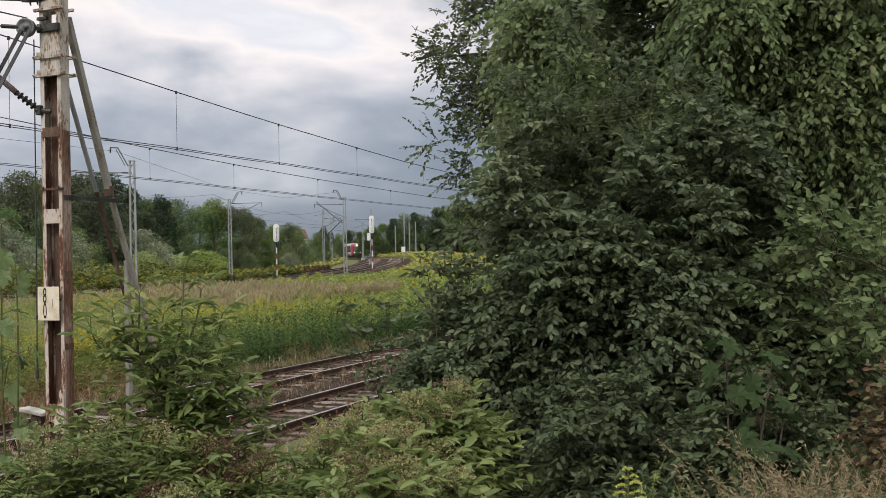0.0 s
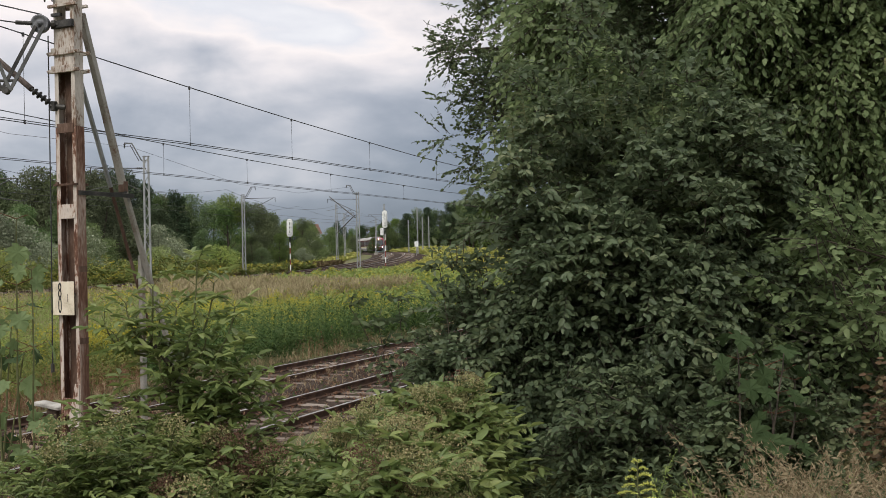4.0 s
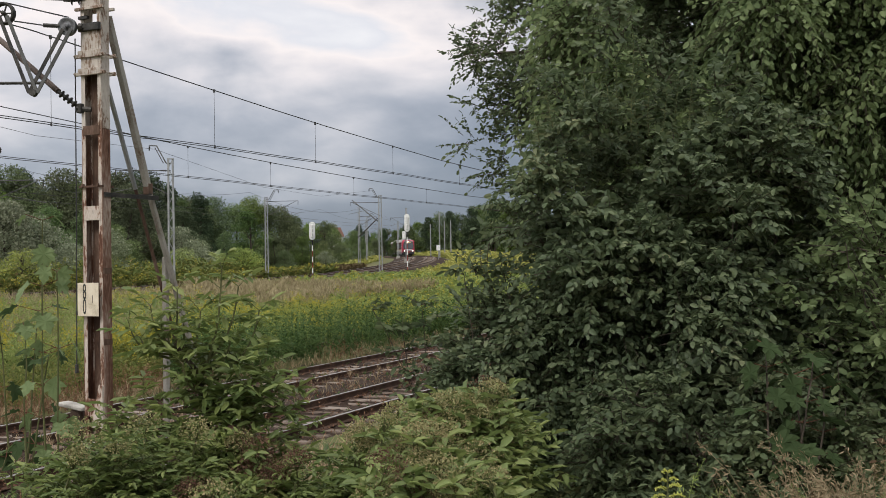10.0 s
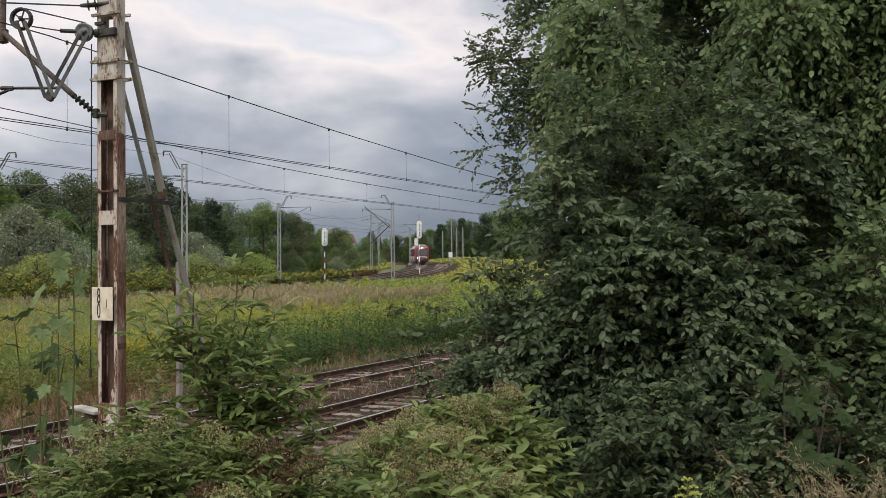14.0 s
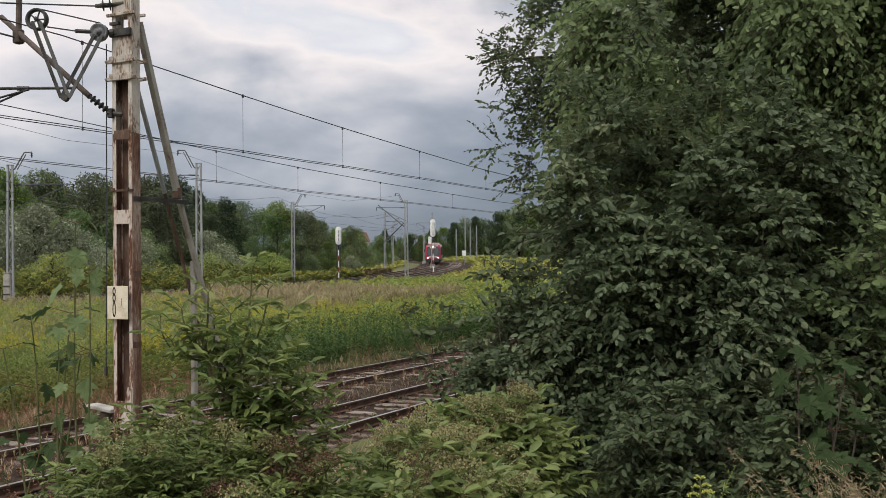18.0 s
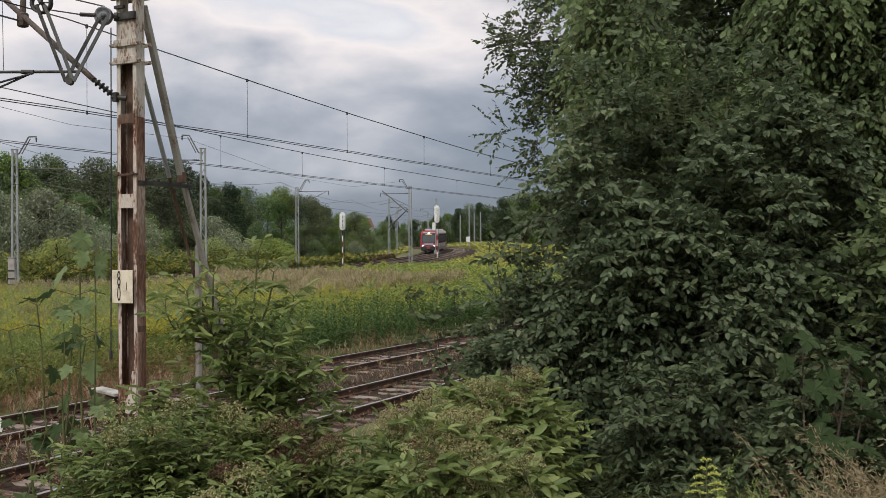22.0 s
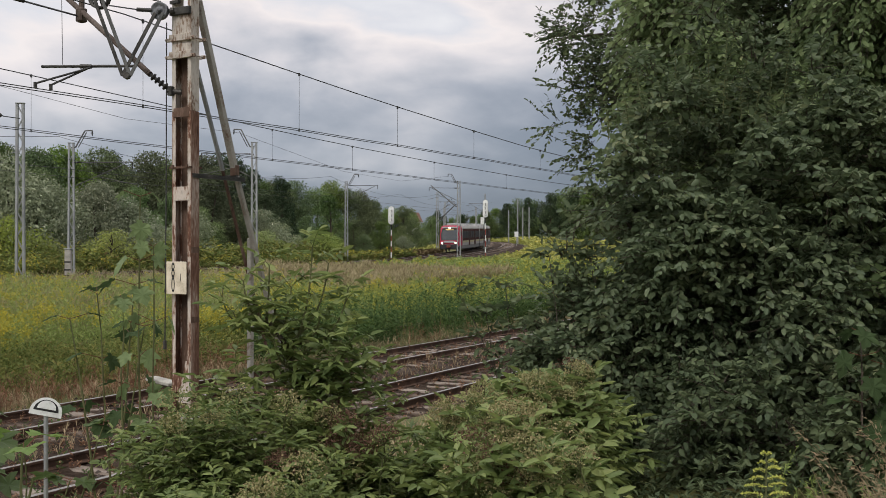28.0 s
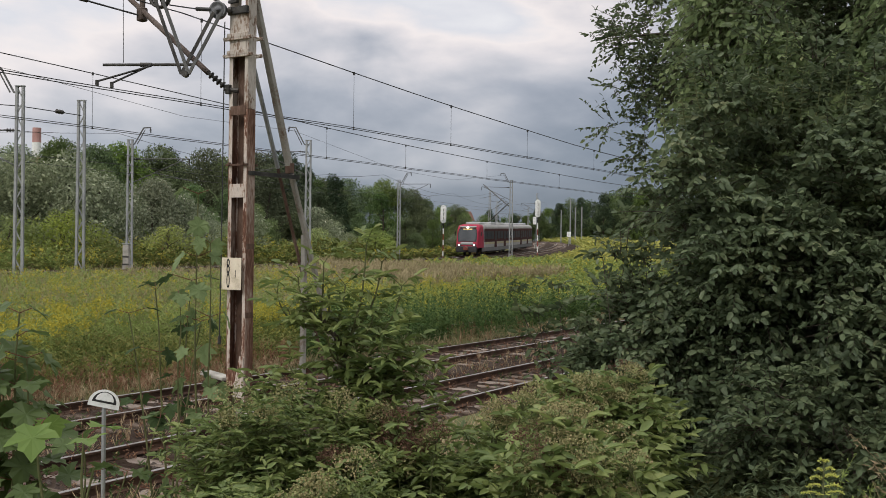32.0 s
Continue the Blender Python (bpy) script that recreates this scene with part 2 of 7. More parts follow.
M_IRON = surface("dark_iron", [(0.3, (0.03, 0.03, 0.03)), (0.55, (0.07, 0.066, 0.06)), (0.8, (0.13, 0.12, 0.11))], 4.0, 50.0, 0.6, 0.3, metal=0.4)
M_PULLEY = surface("grey_cast_pulley", [(0.3, (0.1, 0.1, 0.105)), (0.6, (0.22, 0.225, 0.235)), (0.8, (0.3, 0.3, 0.31))], 6.0, 50.0, 0.6, 0.3, metal=0.3)
M_WHITE = surface("weathered_white_enamel", [(0.25, (0.5, 0.5, 0.48)), (0.5, (0.72, 0.73, 0.71)), (0.8, (0.80, 0.81, 0.79))], 4.0, 40.0, 0.5, 0.1)
M_CREAM = surface("cream_enamel_plate", [(0.25, (0.45, 0.38, 0.27)), (0.5, (0.66, 0.58, 0.45)), (0.8, (0.74, 0.67, 0.54))], 5.0, 45.0, 0.55, 0.15)
M_BLACK = surface("black_paint", [(0.3, (0.012, 0.012, 0.012)), (0.7, (0.03, 0.03, 0.03))], 6.0, 50.0, 0.6, 0.1)
M_SIGRED = surface("signal_red_paint", [(0.3, (0.16, 0.03, 0.022)), (0.7, (0.27, 0.06, 0.045))], 6.0, 50.0, 0.6, 0.1)
M_SEMIRED = surface("faded_brick_red", [(0.3, (0.154, 0.042, 0.028)), (0.7, (0.245, 0.077, 0.056))], 6.0, 50.0, 0.7, 0.1)
# chimney red, with the pink of distance haze mixed into the colour
M_HAZERED = surface("hazed_pale_red", [(0.3, (0.36, 0.2, 0.18)), (0.7, (0.46, 0.27, 0.25))], 0.2, 2.0, 0.8, 0.1)
M_BARK = surface("bark", [(0.25, (0.03, 0.024, 0.018)), (0.55, (0.075, 0.06, 0.045)), (0.8, (0.13, 0.11, 0.085))], 5.0, 45.0, 0.95, 0.8, stretch_to=(2, 2, 0.6))
M_STEM = surface("green_stem", [(0.3, (0.07, 0.08, 0.03)), (0.7, (0.13, 0.13, 0.055))], 5.0, 40.0, 0.8, 0.2)
M_REDSTEM = surface("reddish_leaf_stalk", [(0.3, (0.096, 0.03, 0.018)), (0.7, (0.144, 0.054, 0.03))], 5.0, 40.0, 0.7, 0.1)

L_TREE = leafage("dark_tree_leaves", [(0.05, (0.05172, 0.07346, 0.03922)), (0.4, (0.1019, 0.1374, 0.07131)), (0.75, (0.1606, 0.1979, 0.1025)), (0.97, (0.2586, 0.2556, 0.1338))], 0.5, 0.42, 0.3, 0.55)
# duller, darker version of the tree leaves; on the low shrub it imitates shade
L_DARK = leafage("dull_and_shaded_leaves", [(0.05, (0.0504, 0.0726, 0.04154)), (0.45, (0.0952, 0.1265, 0.06132)), (0.8, (0.14, 0.165, 0.07912)), (0.98, (0.2016, 0.198, 0.1088))], 0.65, 0.36, 0.25, 0.45)
L_SEED = leafage("seeding_straw", [(0.05, (0.1162, 0.0834, 0.045)), (0.45, (0.2325, 0.1812, 0.1087)), (0.8, (0.3255, 0.261, 0.165)), (0.98, (0.155, 0.145, 0.06))], 0.9, 0.3, 0.1)
L_BUDS = leafage("goldenrod_buds", [(0.05, (0.35, 0.4, 0.108)), (0.5, (0.5375, 0.5625, 0.156)), (0.95, (0.75, 0.7, 0.204))], 0.8, 0.35, 0.1)
L_BROAD = leafage("broad_tree_leaves", [(0.05, (0.08791, 0.1288, 0.05733)), (0.45, (0.1661, 0.2215, 0.09702)), (0.85, (0.2539, 0.309, 0.1433)), (0.99, (0.4884, 0.4326, 0.2426))], 0.6, 0.48, 0.2, 0.5)
L_ELDER = leafage("elder_leaves", [(0.05, (0.08845, 0.1322, 0.0419)), (0.45, (0.1701, 0.2203, 0.06983)), (0.85, (0.2664, 0.3029, 0.09975)), (0.98, (0.4309, 0.3856, 0.1496))], 0.5, 0.4, 0.35, 0.55)
L_UMBEL = leafage("elder_umbels", [(0.05, (0.1809, 0.1926, 0.07368)), (0.5, (0.2991, 0.2712, 0.1281)), (0.8, (0.3617, 0.2784, 0.1537)), (0.98, (0.2782, 0.157, 0.0961))], 0.8, 0.15)
L_UMBELDARK = leafage("ripe_elder_umbels", [(0.05, (0.075, 0.035, 0.025)), (0.5, (0.13, 0.07, 0.045)), (0.95, (0.2, 0.13, 0.08))], 0.8, 0.1)
L_MAPLE = leafage("maple_leaves", [(0.05, (0.0627, 0.09817, 0.03135)), (0.5, (0.1097, 0.1543, 0.05225)), (0.95, (0.1881, 0.215, 0.07838))], 0.5, 0.4)
L_BRIGHTMAPLE = leafage("bright_maple_leaves", [(0.05, (0.11, 0.18, 0.045)), (0.5, (0.17, 0.25, 0.065)), (0.95, (0.24, 0.31, 0.09))], 0.55, 0.4, 0.2)
L_DULLMAPLE = leafage("dull_maple_leaves", [(0.05, (0.035, 0.06, 0.024)), (0.5, (0.06, 0.09, 0.035)), (0.95, (0.1, 0.125, 0.05))], 0.7, 0.35, 0.12)
L_PALEMAPLE = leafage("pale_maple_leaves", [(0.05, (0.1063, 0.156, 0.06075)), (0.5, (0.1938, 0.252, 0.108)), (0.95, (0.3125, 0.372, 0.162))], 0.6, 0.35)
L_FAR = leafage("wood_leaves", [(0.05, (0.05663, 0.09082, 0.02926)), (0.45, (0.1158, 0.163, 0.04876)), (0.8, (0.1762, 0.2244, 0.06631)), (0.98, (0.2517, 0.2872, 0.09261))], 0.75, 0.3, 0.1, 0.35, 1.0)
L_SILVER = leafage("willow_leaves", [(0.05, (0.1265, 0.1552, 0.09108)), (0.45, (0.23, 0.2645, 0.1569)), (0.78, (0.345, 0.3737, 0.2328)), (0.88, (0.69, 0.713, 0.5364)), (0.98, (0.805, 0.8165, 0.6376))], 0.7, 0.35, 0.1, 0.55, 0.4)
L_PINE = leafage("pine_needles", [(0.05, (0.0286, 0.0486, 0.0264)), (0.5, (0.0546, 0.0837, 0.0408)), (0.95, (0.091, 0.1215, 0.0576))], 0.7, 0.12, 0.1, 0.4, 0.4)
L_LIME = leafage("yellow_green_bush_leaves", [(0.05, (0.13, 0.17, 0.04)), (0.5, (0.26, 0.31, 0.07)), (0.95, (0.4, 0.41, 0.1))], 0.7, 0.4, 0.1, 0.4, 0.6)
L_WEED = leafage("weed_leaves", [(0.05, (0.105, 0.155, 0.045)), (0.45, (0.21, 0.27, 0.08)), (0.8, (0.33, 0.37, 0.125)), (0.98, (0.46, 0.44, 0.19))], 0.75, 0.38, 0.1, 0.32)
L_WEEDDARK = leafage("nettle_leaves", [(0.05, (0.0315, 0.066, 0.018)), (0.5, (0.0675, 0.1155, 0.03375)), (0.95, (0.1182, 0.154, 0.05063))], 0.7, 0.38, 0.15, 0.35)
L_BANK = leafage("pale_bank_grass", [(0.05, (0.175, 0.2, 0.05)), (0.45, (0.325, 0.3375, 0.09375)), (0.8, (0.45, 0.425, 0.1375)), (0.98, (0.525, 0.45, 0.1875))], 0.8, 0.35, 0.1)
L_ROUGH = leafage("olive_rough_weeds", [(0.05, (0.065, 0.0975, 0.026)), (0.45, (0.1365, 0.1625, 0.0455)), (0.8, (0.221, 0.208, 0.065)), (0.98, (0.273, 0.208, 0.104))], 0.8, 0.35, 0.1)
L_FLOWER = leafage("goldenrod_flowers", [(0.05, (0.25, 0.26, 0.06)), (0.4, (0.38, 0.35, 0.065)), (0.75, (0.5, 0.42, 0.06)), (0.98, (0.62, 0.48, 0.055))], 0.8, 0.25, 0.1)
L_STRAW = leafage("dry_grass", [(0.05, (0.1836, 0.1271, 0.07141)), (0.45, (0.3327, 0.2486, 0.1484)), (0.8, (0.459, 0.3591, 0.2307)), (0.98, (0.2295, 0.2099, 0.08789))], 0.9, 0.25)
L_DRYFIELD = leafage("pale_field_grass", [(0.05, (0.17, 0.135, 0.075)), (0.45, (0.31, 0.26, 0.15)), (0.8, (0.41, 0.35, 0.21)), (0.98, (0.26, 0.26, 0.1))], 0.9, 0.25, 0.1, 0.5)
L_BROWN = leafage("brown_dock", [(0.05, (0.125, 0.0585, 0.0338)), (0.5, (0.2125, 0.1105, 0.065)), (0.95, (0.3125, 0.208, 0.1235))], 0.9, 0.15)
L_DRYWEED = leafage("dry_brown_weeds", [(0.05, (0.085, 0.055, 0.03)), (0.5, (0.14, 0.10, 0.055)), (0.95, (0.15, 0.15, 0.06))], 0.9, 0.2, 0.1)
L_AUTUMN = leafage("yellowing_leaves", [(0.05, (0.06, 0.0396, 0.0198)), (0.4, (0.12, 0.0726, 0.0396)), (0.75, (0.144, 0.1254, 0.0594)), (0.95, (0.102, 0.132, 0.0528))], 0.6, 0.35, 0.2)

# ---- building blocks ----


class Shape:
    """Gathers solids into one mesh."""

    def __init__(self):
        self.v, self.f = [], []

    def add(self, verts, faces):
        k = len(self.v)
        self.v.extend(tuple(p) for p in verts)
        self.f.extend(tuple(i + k for i in f) for f in faces)
        return self

    def box(self, c, s, m=None, cut=0.0):
        """A box about c, its long edges chamfered by cut."""
        hx, hy, hz = s[0] / 2, s[1] / 2, s[2] / 2
        b = min(cut, hx * 0.9, hy * 0.9, hz * 0.9)
        if b <= 0:
            pts = [(x, y, z) for z in (-hz, hz) for x, y in ((-hx, -hy), (hx, -hy), (hx, hy), (-hx, hy))]
            faces = [(3, 2, 1, 0), (4, 5, 6, 7), (0, 1, 5, 4), (1, 2, 6, 5), (2, 3, 7, 6), (3, 0, 4, 7)]
        else:
            ring = [(-hx + b, -hy), (hx - b, -hy), (hx, -hy + b), (hx, hy - b), (hx - b, hy), (-hx + b, hy), (-hx, hy - b), (-hx, -hy + b)]
            ins = lambda p: (math.copysign(max(abs(p[0]) - b, 0), p[0]), math.copysign(max(abs(p[1]) - b, 0), p[1]))
            pts = [(*ins(p), -hz) for p in ring] + [(*p, -hz + b) for p in ring] + [(*p, hz - b) for p in ring] + [(*ins(p), hz) for p in ring]
            faces = [tuple(range(7, -1, -1)), tuple(range(24, 32))]
            for r in range(3):
                faces += [(r * 8 + i, r * 8 + (i + 1) % 8, r * 8 + 8 + (i + 1) % 8, r * 8 + 8 + i) for i in range(8)]
        t = Matrix.Translation(c) @ (m if m else Matrix())
        return self.add([t @ Vector(p) for p in pts], faces)

    def tube(self, a, b, r0, r1=None, seg=8, caps=True):
        a, b = Vector(a), Vector(b)
        r1 = r0 if r1 is None else r1
        q = (b - a).to_track_quat("Z", "Y")
        ring = [Vector((math.cos(t), math.sin(t), 0)) for t in (2 * math.pi * i / seg for i in range(seg))]
        pts = [a + q @ (p * r0) for p in ring] + [b + q @ (p * r1) for p in ring]
        faces = [(i, (i + 1) % seg, seg + (i + 1) % seg, seg + i) for i in range(seg)]
        if caps:
            faces += [tuple(range(seg - 1, -1, -1)), tuple(range(seg, 2 * seg))]
        return self.add(pts, faces)

    def beam(self, a, b, w, h, up=(0, 0, 1), cut=0.0):
        """A squared bar from a to b, w across and h along up."""
        a, b = Vector(a), Vector(b)
        z = (b - a).normalized()
        x = Vector(up).cross(z).normalized()
        y = z.cross(x)
        m = Matrix((x, y, z)).transposed().to_4x4()
        return self.box((a + b) / 2, (w, h, (b - a).length), m, cut)

    def sweep(self, profile, path, closed=True):
        """A profile of (side, up) pairs drawn along a level path of 3D points."""
        k = len(profile)
        pts, faces = [], []
        for i, p in enumerate(path):
            p = Vector(p)
            d = Vector(path[min(i + 1, len(path) - 1)]) - Vector(path[max(i - 1, 0)])
            d.z = 0
            d.normalize()
            side = Vector((d.y, -d.x, 0))
            pts += [p + side * a + Vector((0, 0, b)) for a, b in profile]
        for i in range(len(path) - 1):
            faces += [(i * k + j, i * k + (j + 1) % k, (i + 1) * k + (j + 1) % k, (i + 1) * k + j) for j in range(k if closed else k - 1)]
        if closed:
            faces += [tuple(range(k - 1, -1, -1)), tuple(range((len(path) - 1) * k, len(path) * k))]
        return self.add(pts, faces)

    def lathe(self, profile, seg=16, m=None):
        """(radius, height) pairs turned about the z axis."""
        k = len(profile)
        t = m if m else Matrix()
        pts = [t @ Vector((r * math.cos(2 * math.pi * i / seg), r * math.sin(2 * math.pi * i / seg), z)) for i in range(seg) for r, z in profile]
        faces = [(i * k + j, ((i + 1) % seg) * k + j, ((i + 1) % seg) * k + j + 1, i * k + j + 1) for i in range(seg) for j in range(k - 1)]
        return self.add(pts, faces)

    def mesh(self, name, mats, smooth=False):
        me = bpy.data.meshes.new(name)
        me.from_pydata(self.v, [], self.f)
        for m in mats if isinstance(mats, (list, tuple)) else [mats]:
            me.materials.append(m)
        if smooth:
            me.polygons.foreach_set("use_smooth", [True] * len(me.polygons))
        me.update()
        return me


def part(name, shape, mats, parent=None, label="", smooth=False):
    """Links a shape (or a finished mesh) as one object under its thing."""
    ob = new(name, shape.mesh(name, mats, smooth) if isinstance(shape, Shape) else shape)
    if parent:
        ob.parent = parent
    return tagged(ob, label)


def thing(name, m, label, category, group="", kind=""):
    ob = new(name)
    ob.empty_display_size = 0.2
    ob.matrix_world = m
    return tagged(ob, label, category, group, kind)


def wire(name, points, r, parent=None, seg=5, mat=None):
    """A wire as one bent tube."""
    n = len(points)
    s = Shape()
    v, f = [], []
    for i, p in enumerate(points):
        q = (Vector(points[min(i + 1, n - 1)]) - Vector(points[max(i - 1, 0)])).to_track_quat("Z", "Y")
        v += [Vector(p) + q @ Vector((r * math.cos(2 * math.pi * k / seg), r * math.sin(2 * math.pi * k / seg), 0)) for k in range(seg)]
    for i in range(n - 1):
        f += [(i * seg + k, i * seg + (k + 1) % seg, (i + 1) * seg + (k + 1) % seg, (i + 1) * seg + k) for k in range(seg)]
    return part(name, s.add(v, f), mat or M_WIRE, parent)


def blades(name, at, along, up, length, width, fold=0.15, droop=0.15, mat=None, shape=0.45, oval=False, flat=False):
    """A mesh of many small leaves, folded along the rib: kites, or ovals with a drawn-out tip."""
    n = len(at)
    along = along / np.maximum(np.linalg.norm(along, axis=1, keepdims=True), 1e-6)
    side = np.cross(along, up)
    side /= np.maximum(np.linalg.norm(side, axis=1, keepdims=True), 1e-6)
    nor = np.cross(side, along)
    L, W = np.asarray(length).reshape(-1, 1), np.asarray(width).reshape(-1, 1)
    if oval:
        rows = [(0, 0), (0.3, 0.47), (0.74, 0.38), (1, 0), (0.74, -0.38), (0.3, -0.47)]
        faces = [[0, 1, 2, 3], [0, 3, 4, 5]]
    elif flat:
        rows, faces = [(0, 0), (shape, 0.5), (1, 0), (shape, -0.5)], [[0, 1, 2, 3]]
    else:
        rows = [(0, 0), (shape, 0.5), (1, 0), (shape, -0.5), (0.5, 0)]
        faces = [[0, 1, 2, 4], [0, 4, 2, 3]]
    k = len(rows)
    v = np.empty((n, k, 3))
    for i, (q, w) in enumerate(rows):
        v[:, i] = at + along * L * q + side * W * w + nor * (W * fold * abs(w) * 2 - L * droop * q * q)
    j = (np.arange(n) * k).reshape(-1, 1)
    quads = np.concatenate([j + f for f in faces], 1).reshape(-1)
    me = bpy.data.meshes.new(name)
    me.vertices.add(n * k)
    me.vertices.foreach_set("co", v.reshape(-1))
    me.loops.add(len(quads))
    me.loops.foreach_set("vertex_index", quads.astype(np.int32))
    me.polygons.add(n * len(faces))
    me.polygons.foreach_set("loop_start", np.arange(n * len(faces), dtype=np.int32) * 4)
    me.materials.append(mat)
    me.update(calc_edges=True)
    return me


def unit(rng, n):
    d = rng.normal(size=(n, 3))
    return d / np.linalg.norm(d, axis=1, keepdims=True)


# ---- the lie of the land ----
# u: metres across the sidings, away from the camera; s: metres along them
TX, TY = math.sin(radians(32)), math.cos(radians(32))


def at(u, s, z=0.0):
    return Vector((-TY * u + TX * s, TX * u + TY * s, z))


def main_x(y):
    """The main line's own course: where the train's track lies at that distance."""
    return 22.1 - 0.00108 * (y - 252) ** 2


def main_z(y):
    """Rail height of the main line."""
    return float(np.interp(y, [20, 60, 110, 140, 175, 210, 260, 330], [1.15, 1.25, 1.5, 2.15, 2.9, 3.75, 4.3, 4.7]))


def smooth(a, b, t):
    t = min(1.0, max(0.0, (t - a) / (b - a)))
    return t * t * (3 - 2 * t)


def ground(x, y):
    u = -TY * x + TX * y
    h = float(np.interp(u, [-40, 1.5, 3.5, 6.0, 8.2, 9, 16.3, 18, 21.5, 26, 40, 80, 140, 300, 1500],
                        [1.3, 1.25, 1.05, 0.35, -0.14, -0.17, -0.17, -0.16, -0.14, 0.25, 0.75, 1.5, 3.2, 6.0, 9.0]))
    if y > 15:
        d = x - main_x(min(y, 330)) - 2.1
        near = 1 - smooth(5.0, 22.0, abs(d)) 
        z = main_z(y) - 0.5
        if y < 330:
            near *= smooth(15, 40, u)
            h = h * (1 - near) + z * near
            if d > 0 and y > 150:
                h += smooth(5.5, 16.0, d) * smooth(150, 200, y) * 1.6
    rough_ = noise.noise((x * 0.35, y * 0.35, 0.0)) * 0.07 + noise.noise((x * 1.4, y * 1.4, 3.0)) * 0.03
    calm = 0.25 if 8.5 < u < 16 else 1.0
    return h + rough_ * calm

# ---- ground: one sheet out to the horizon ----


def make_ground():
    rs = [0.0] + list(np.geomspace(0.6, 60, 105)) + list(np.geomspace(63, 2600, 60))
    angles = list(np.linspace(-34, 44, 157)) + list(np.linspace(50, 320, 46))
    s = Shape()
    for r in rs:
        for a in angles:
            x, y = r * math.sin(radians(a)), r * math.cos(radians(a))
            u = -TY * x + TX * y
            z = ground(x, y)
            if 9 < u < 16.4:
                z -= 0.16 * min(1, (u - 9) / 0.5, (16.4 - u) / 0.5)
            s.v.append((x, y, z))
    k = len(angles)
    for i in range(len(rs) - 1):
        for j in range(k):
            a, b = i * k + j, i * k + (j + 1) % k
            if i == 0:
                s.f.append((a, b + k, a + k))
            else:
                s.f.append((a, b, b + k, a + k))
    ob = part("ground", s, M_SOIL, smooth=True)
    tagged(ob, "rough turf and bare soil of a railway meadow", "ground", kind="structure")


make_ground()


def make_ballast(name, u0, u1, s0, s1, z):
    s = Shape()
    rng = random.Random(5)
    us = np.arange(u0, u1 + 0.01, 0.14)
    ss = np.arange(s0, s1 + 0.01, 0.14)
    for t in ss:
        for u in us:
            edge = min(1.0, (u - u0) / 0.7, (u1 - u) / 0.7)
            h = z - 0.22 * (1 - edge) + (rng.random() - 0.5) * 0.045 + noise.noise((u * 0.9, t * 0.9, 1.0)) * 0.03
            s.v.append(tuple(at(u, t, h)))
    k = len(us)
    s.f = [(i * k + j, i * k + j + 1, (i + 1) * k + j + 1, (i + 1) * k + j) for i in range(len(ss) - 1) for j in range(k - 1)]
    tagged(part(name, s, M_BALLAST), "brown dirty ballast bed under two sidings", "ballast", kind="structure")


make_ballast("ballast_bed", 8.55, 16.2, -8, 48, -0.178)

RAIL = [(-0.063, -0.16), (0.063, -0.16), (0.063, -0.148), (0.012, -0.125), (0.012, -0.045), (0.036, -0.035), (0.036, -0.004), (0.03, 0.0), (-0.03, 0.0), (-0.036, -0.004), (-0.036, -0.035), (-0.012, -0.045), (-0.012, -0.125), (-0.063, -0.148)]


def rail_mesh(name, path):
    """A flat-bottomed rail; its running surface is worn brighter."""
    s = Shape().sweep(RAIL, path)
    me = s.mesh(name, [M_RAILSIDE, M_RAILTOP])
    k = len(RAIL)
    for i, p in enumerate(me.polygons):
        if i < (len(path) - 1) * k and i % k in (6, 7, 8):
            p.material_index = 1
    return me


SLEEPER = Shape().box((0, 0, -0.235), (2.55, 0.25, 0.15), cut=0.02).mesh("sleeper", M_SLEEPER)
PLATE = Shape().box((0, 0, 0.006), (0.3, 0.16, 0.02), cut=0.005).tube((-0.1, 0.045, 0.01), (-0.1, 0.045, 0.05), 0.014, seg=6).tube((0.1, -0.045, 0.01), (0.1, -0.045, 0.05), 0.014, seg=6).mesh("rail_plate", M_RAILSIDE)


def straight_track(label, u, s0, s1, z, sleepers=True, close=(6, 40)):
    t = thing("railway_track", Matrix.Translation(at(u, (s0 + s1) / 2, z)), label, "railway track", "sidings", "structure")
    inv = t.matrix_world.inverted()
    for d in (-0.7535, 0.7535):
        path = [inv @ at(u + d, s0 + (s1 - s0) * i / 12, z) for i in range(13)]
        part("rail", rail_mesh("rail", path), None, t)
    if sleepers:
        rng = random.Random(int(u * 10))
        q = s0 + 0.3
        while q < s1:
            o = part("sleeper", SLEEPER, None, t)
            o.matrix_basis = inv @ Matrix.Translation(at(u, q, z + rng.uniform(-0.012, 0.008))) @ pose(0, 0, 0, 0, rng.uniform(-0.4, 0.4), 180 - 32 + 90 - 90 + rng.uniform(-1.5, 1.5))
            if close[0] < q < close[1]:
                for d in (-0.7535, 0.7535):
                    p = part("rail_plate", PLATE, None, o)
                    p.matrix_basis = pose(d, 0, -0.162)
            q += 0.61 + rng.uniform(-0.02, 0.02)
    return t


straight_track("rusty siding on weathered sleepers beside the mast", 10.27, -8, 48, 0.0)
straight_track("rusty siding along the edge of the meadow", 13.92, -8, 52, 0.0)
straight_track("overgrown rusty siding sunk in meadow weeds", 19.5, 4, 40, -0.02, close=(0, 0))


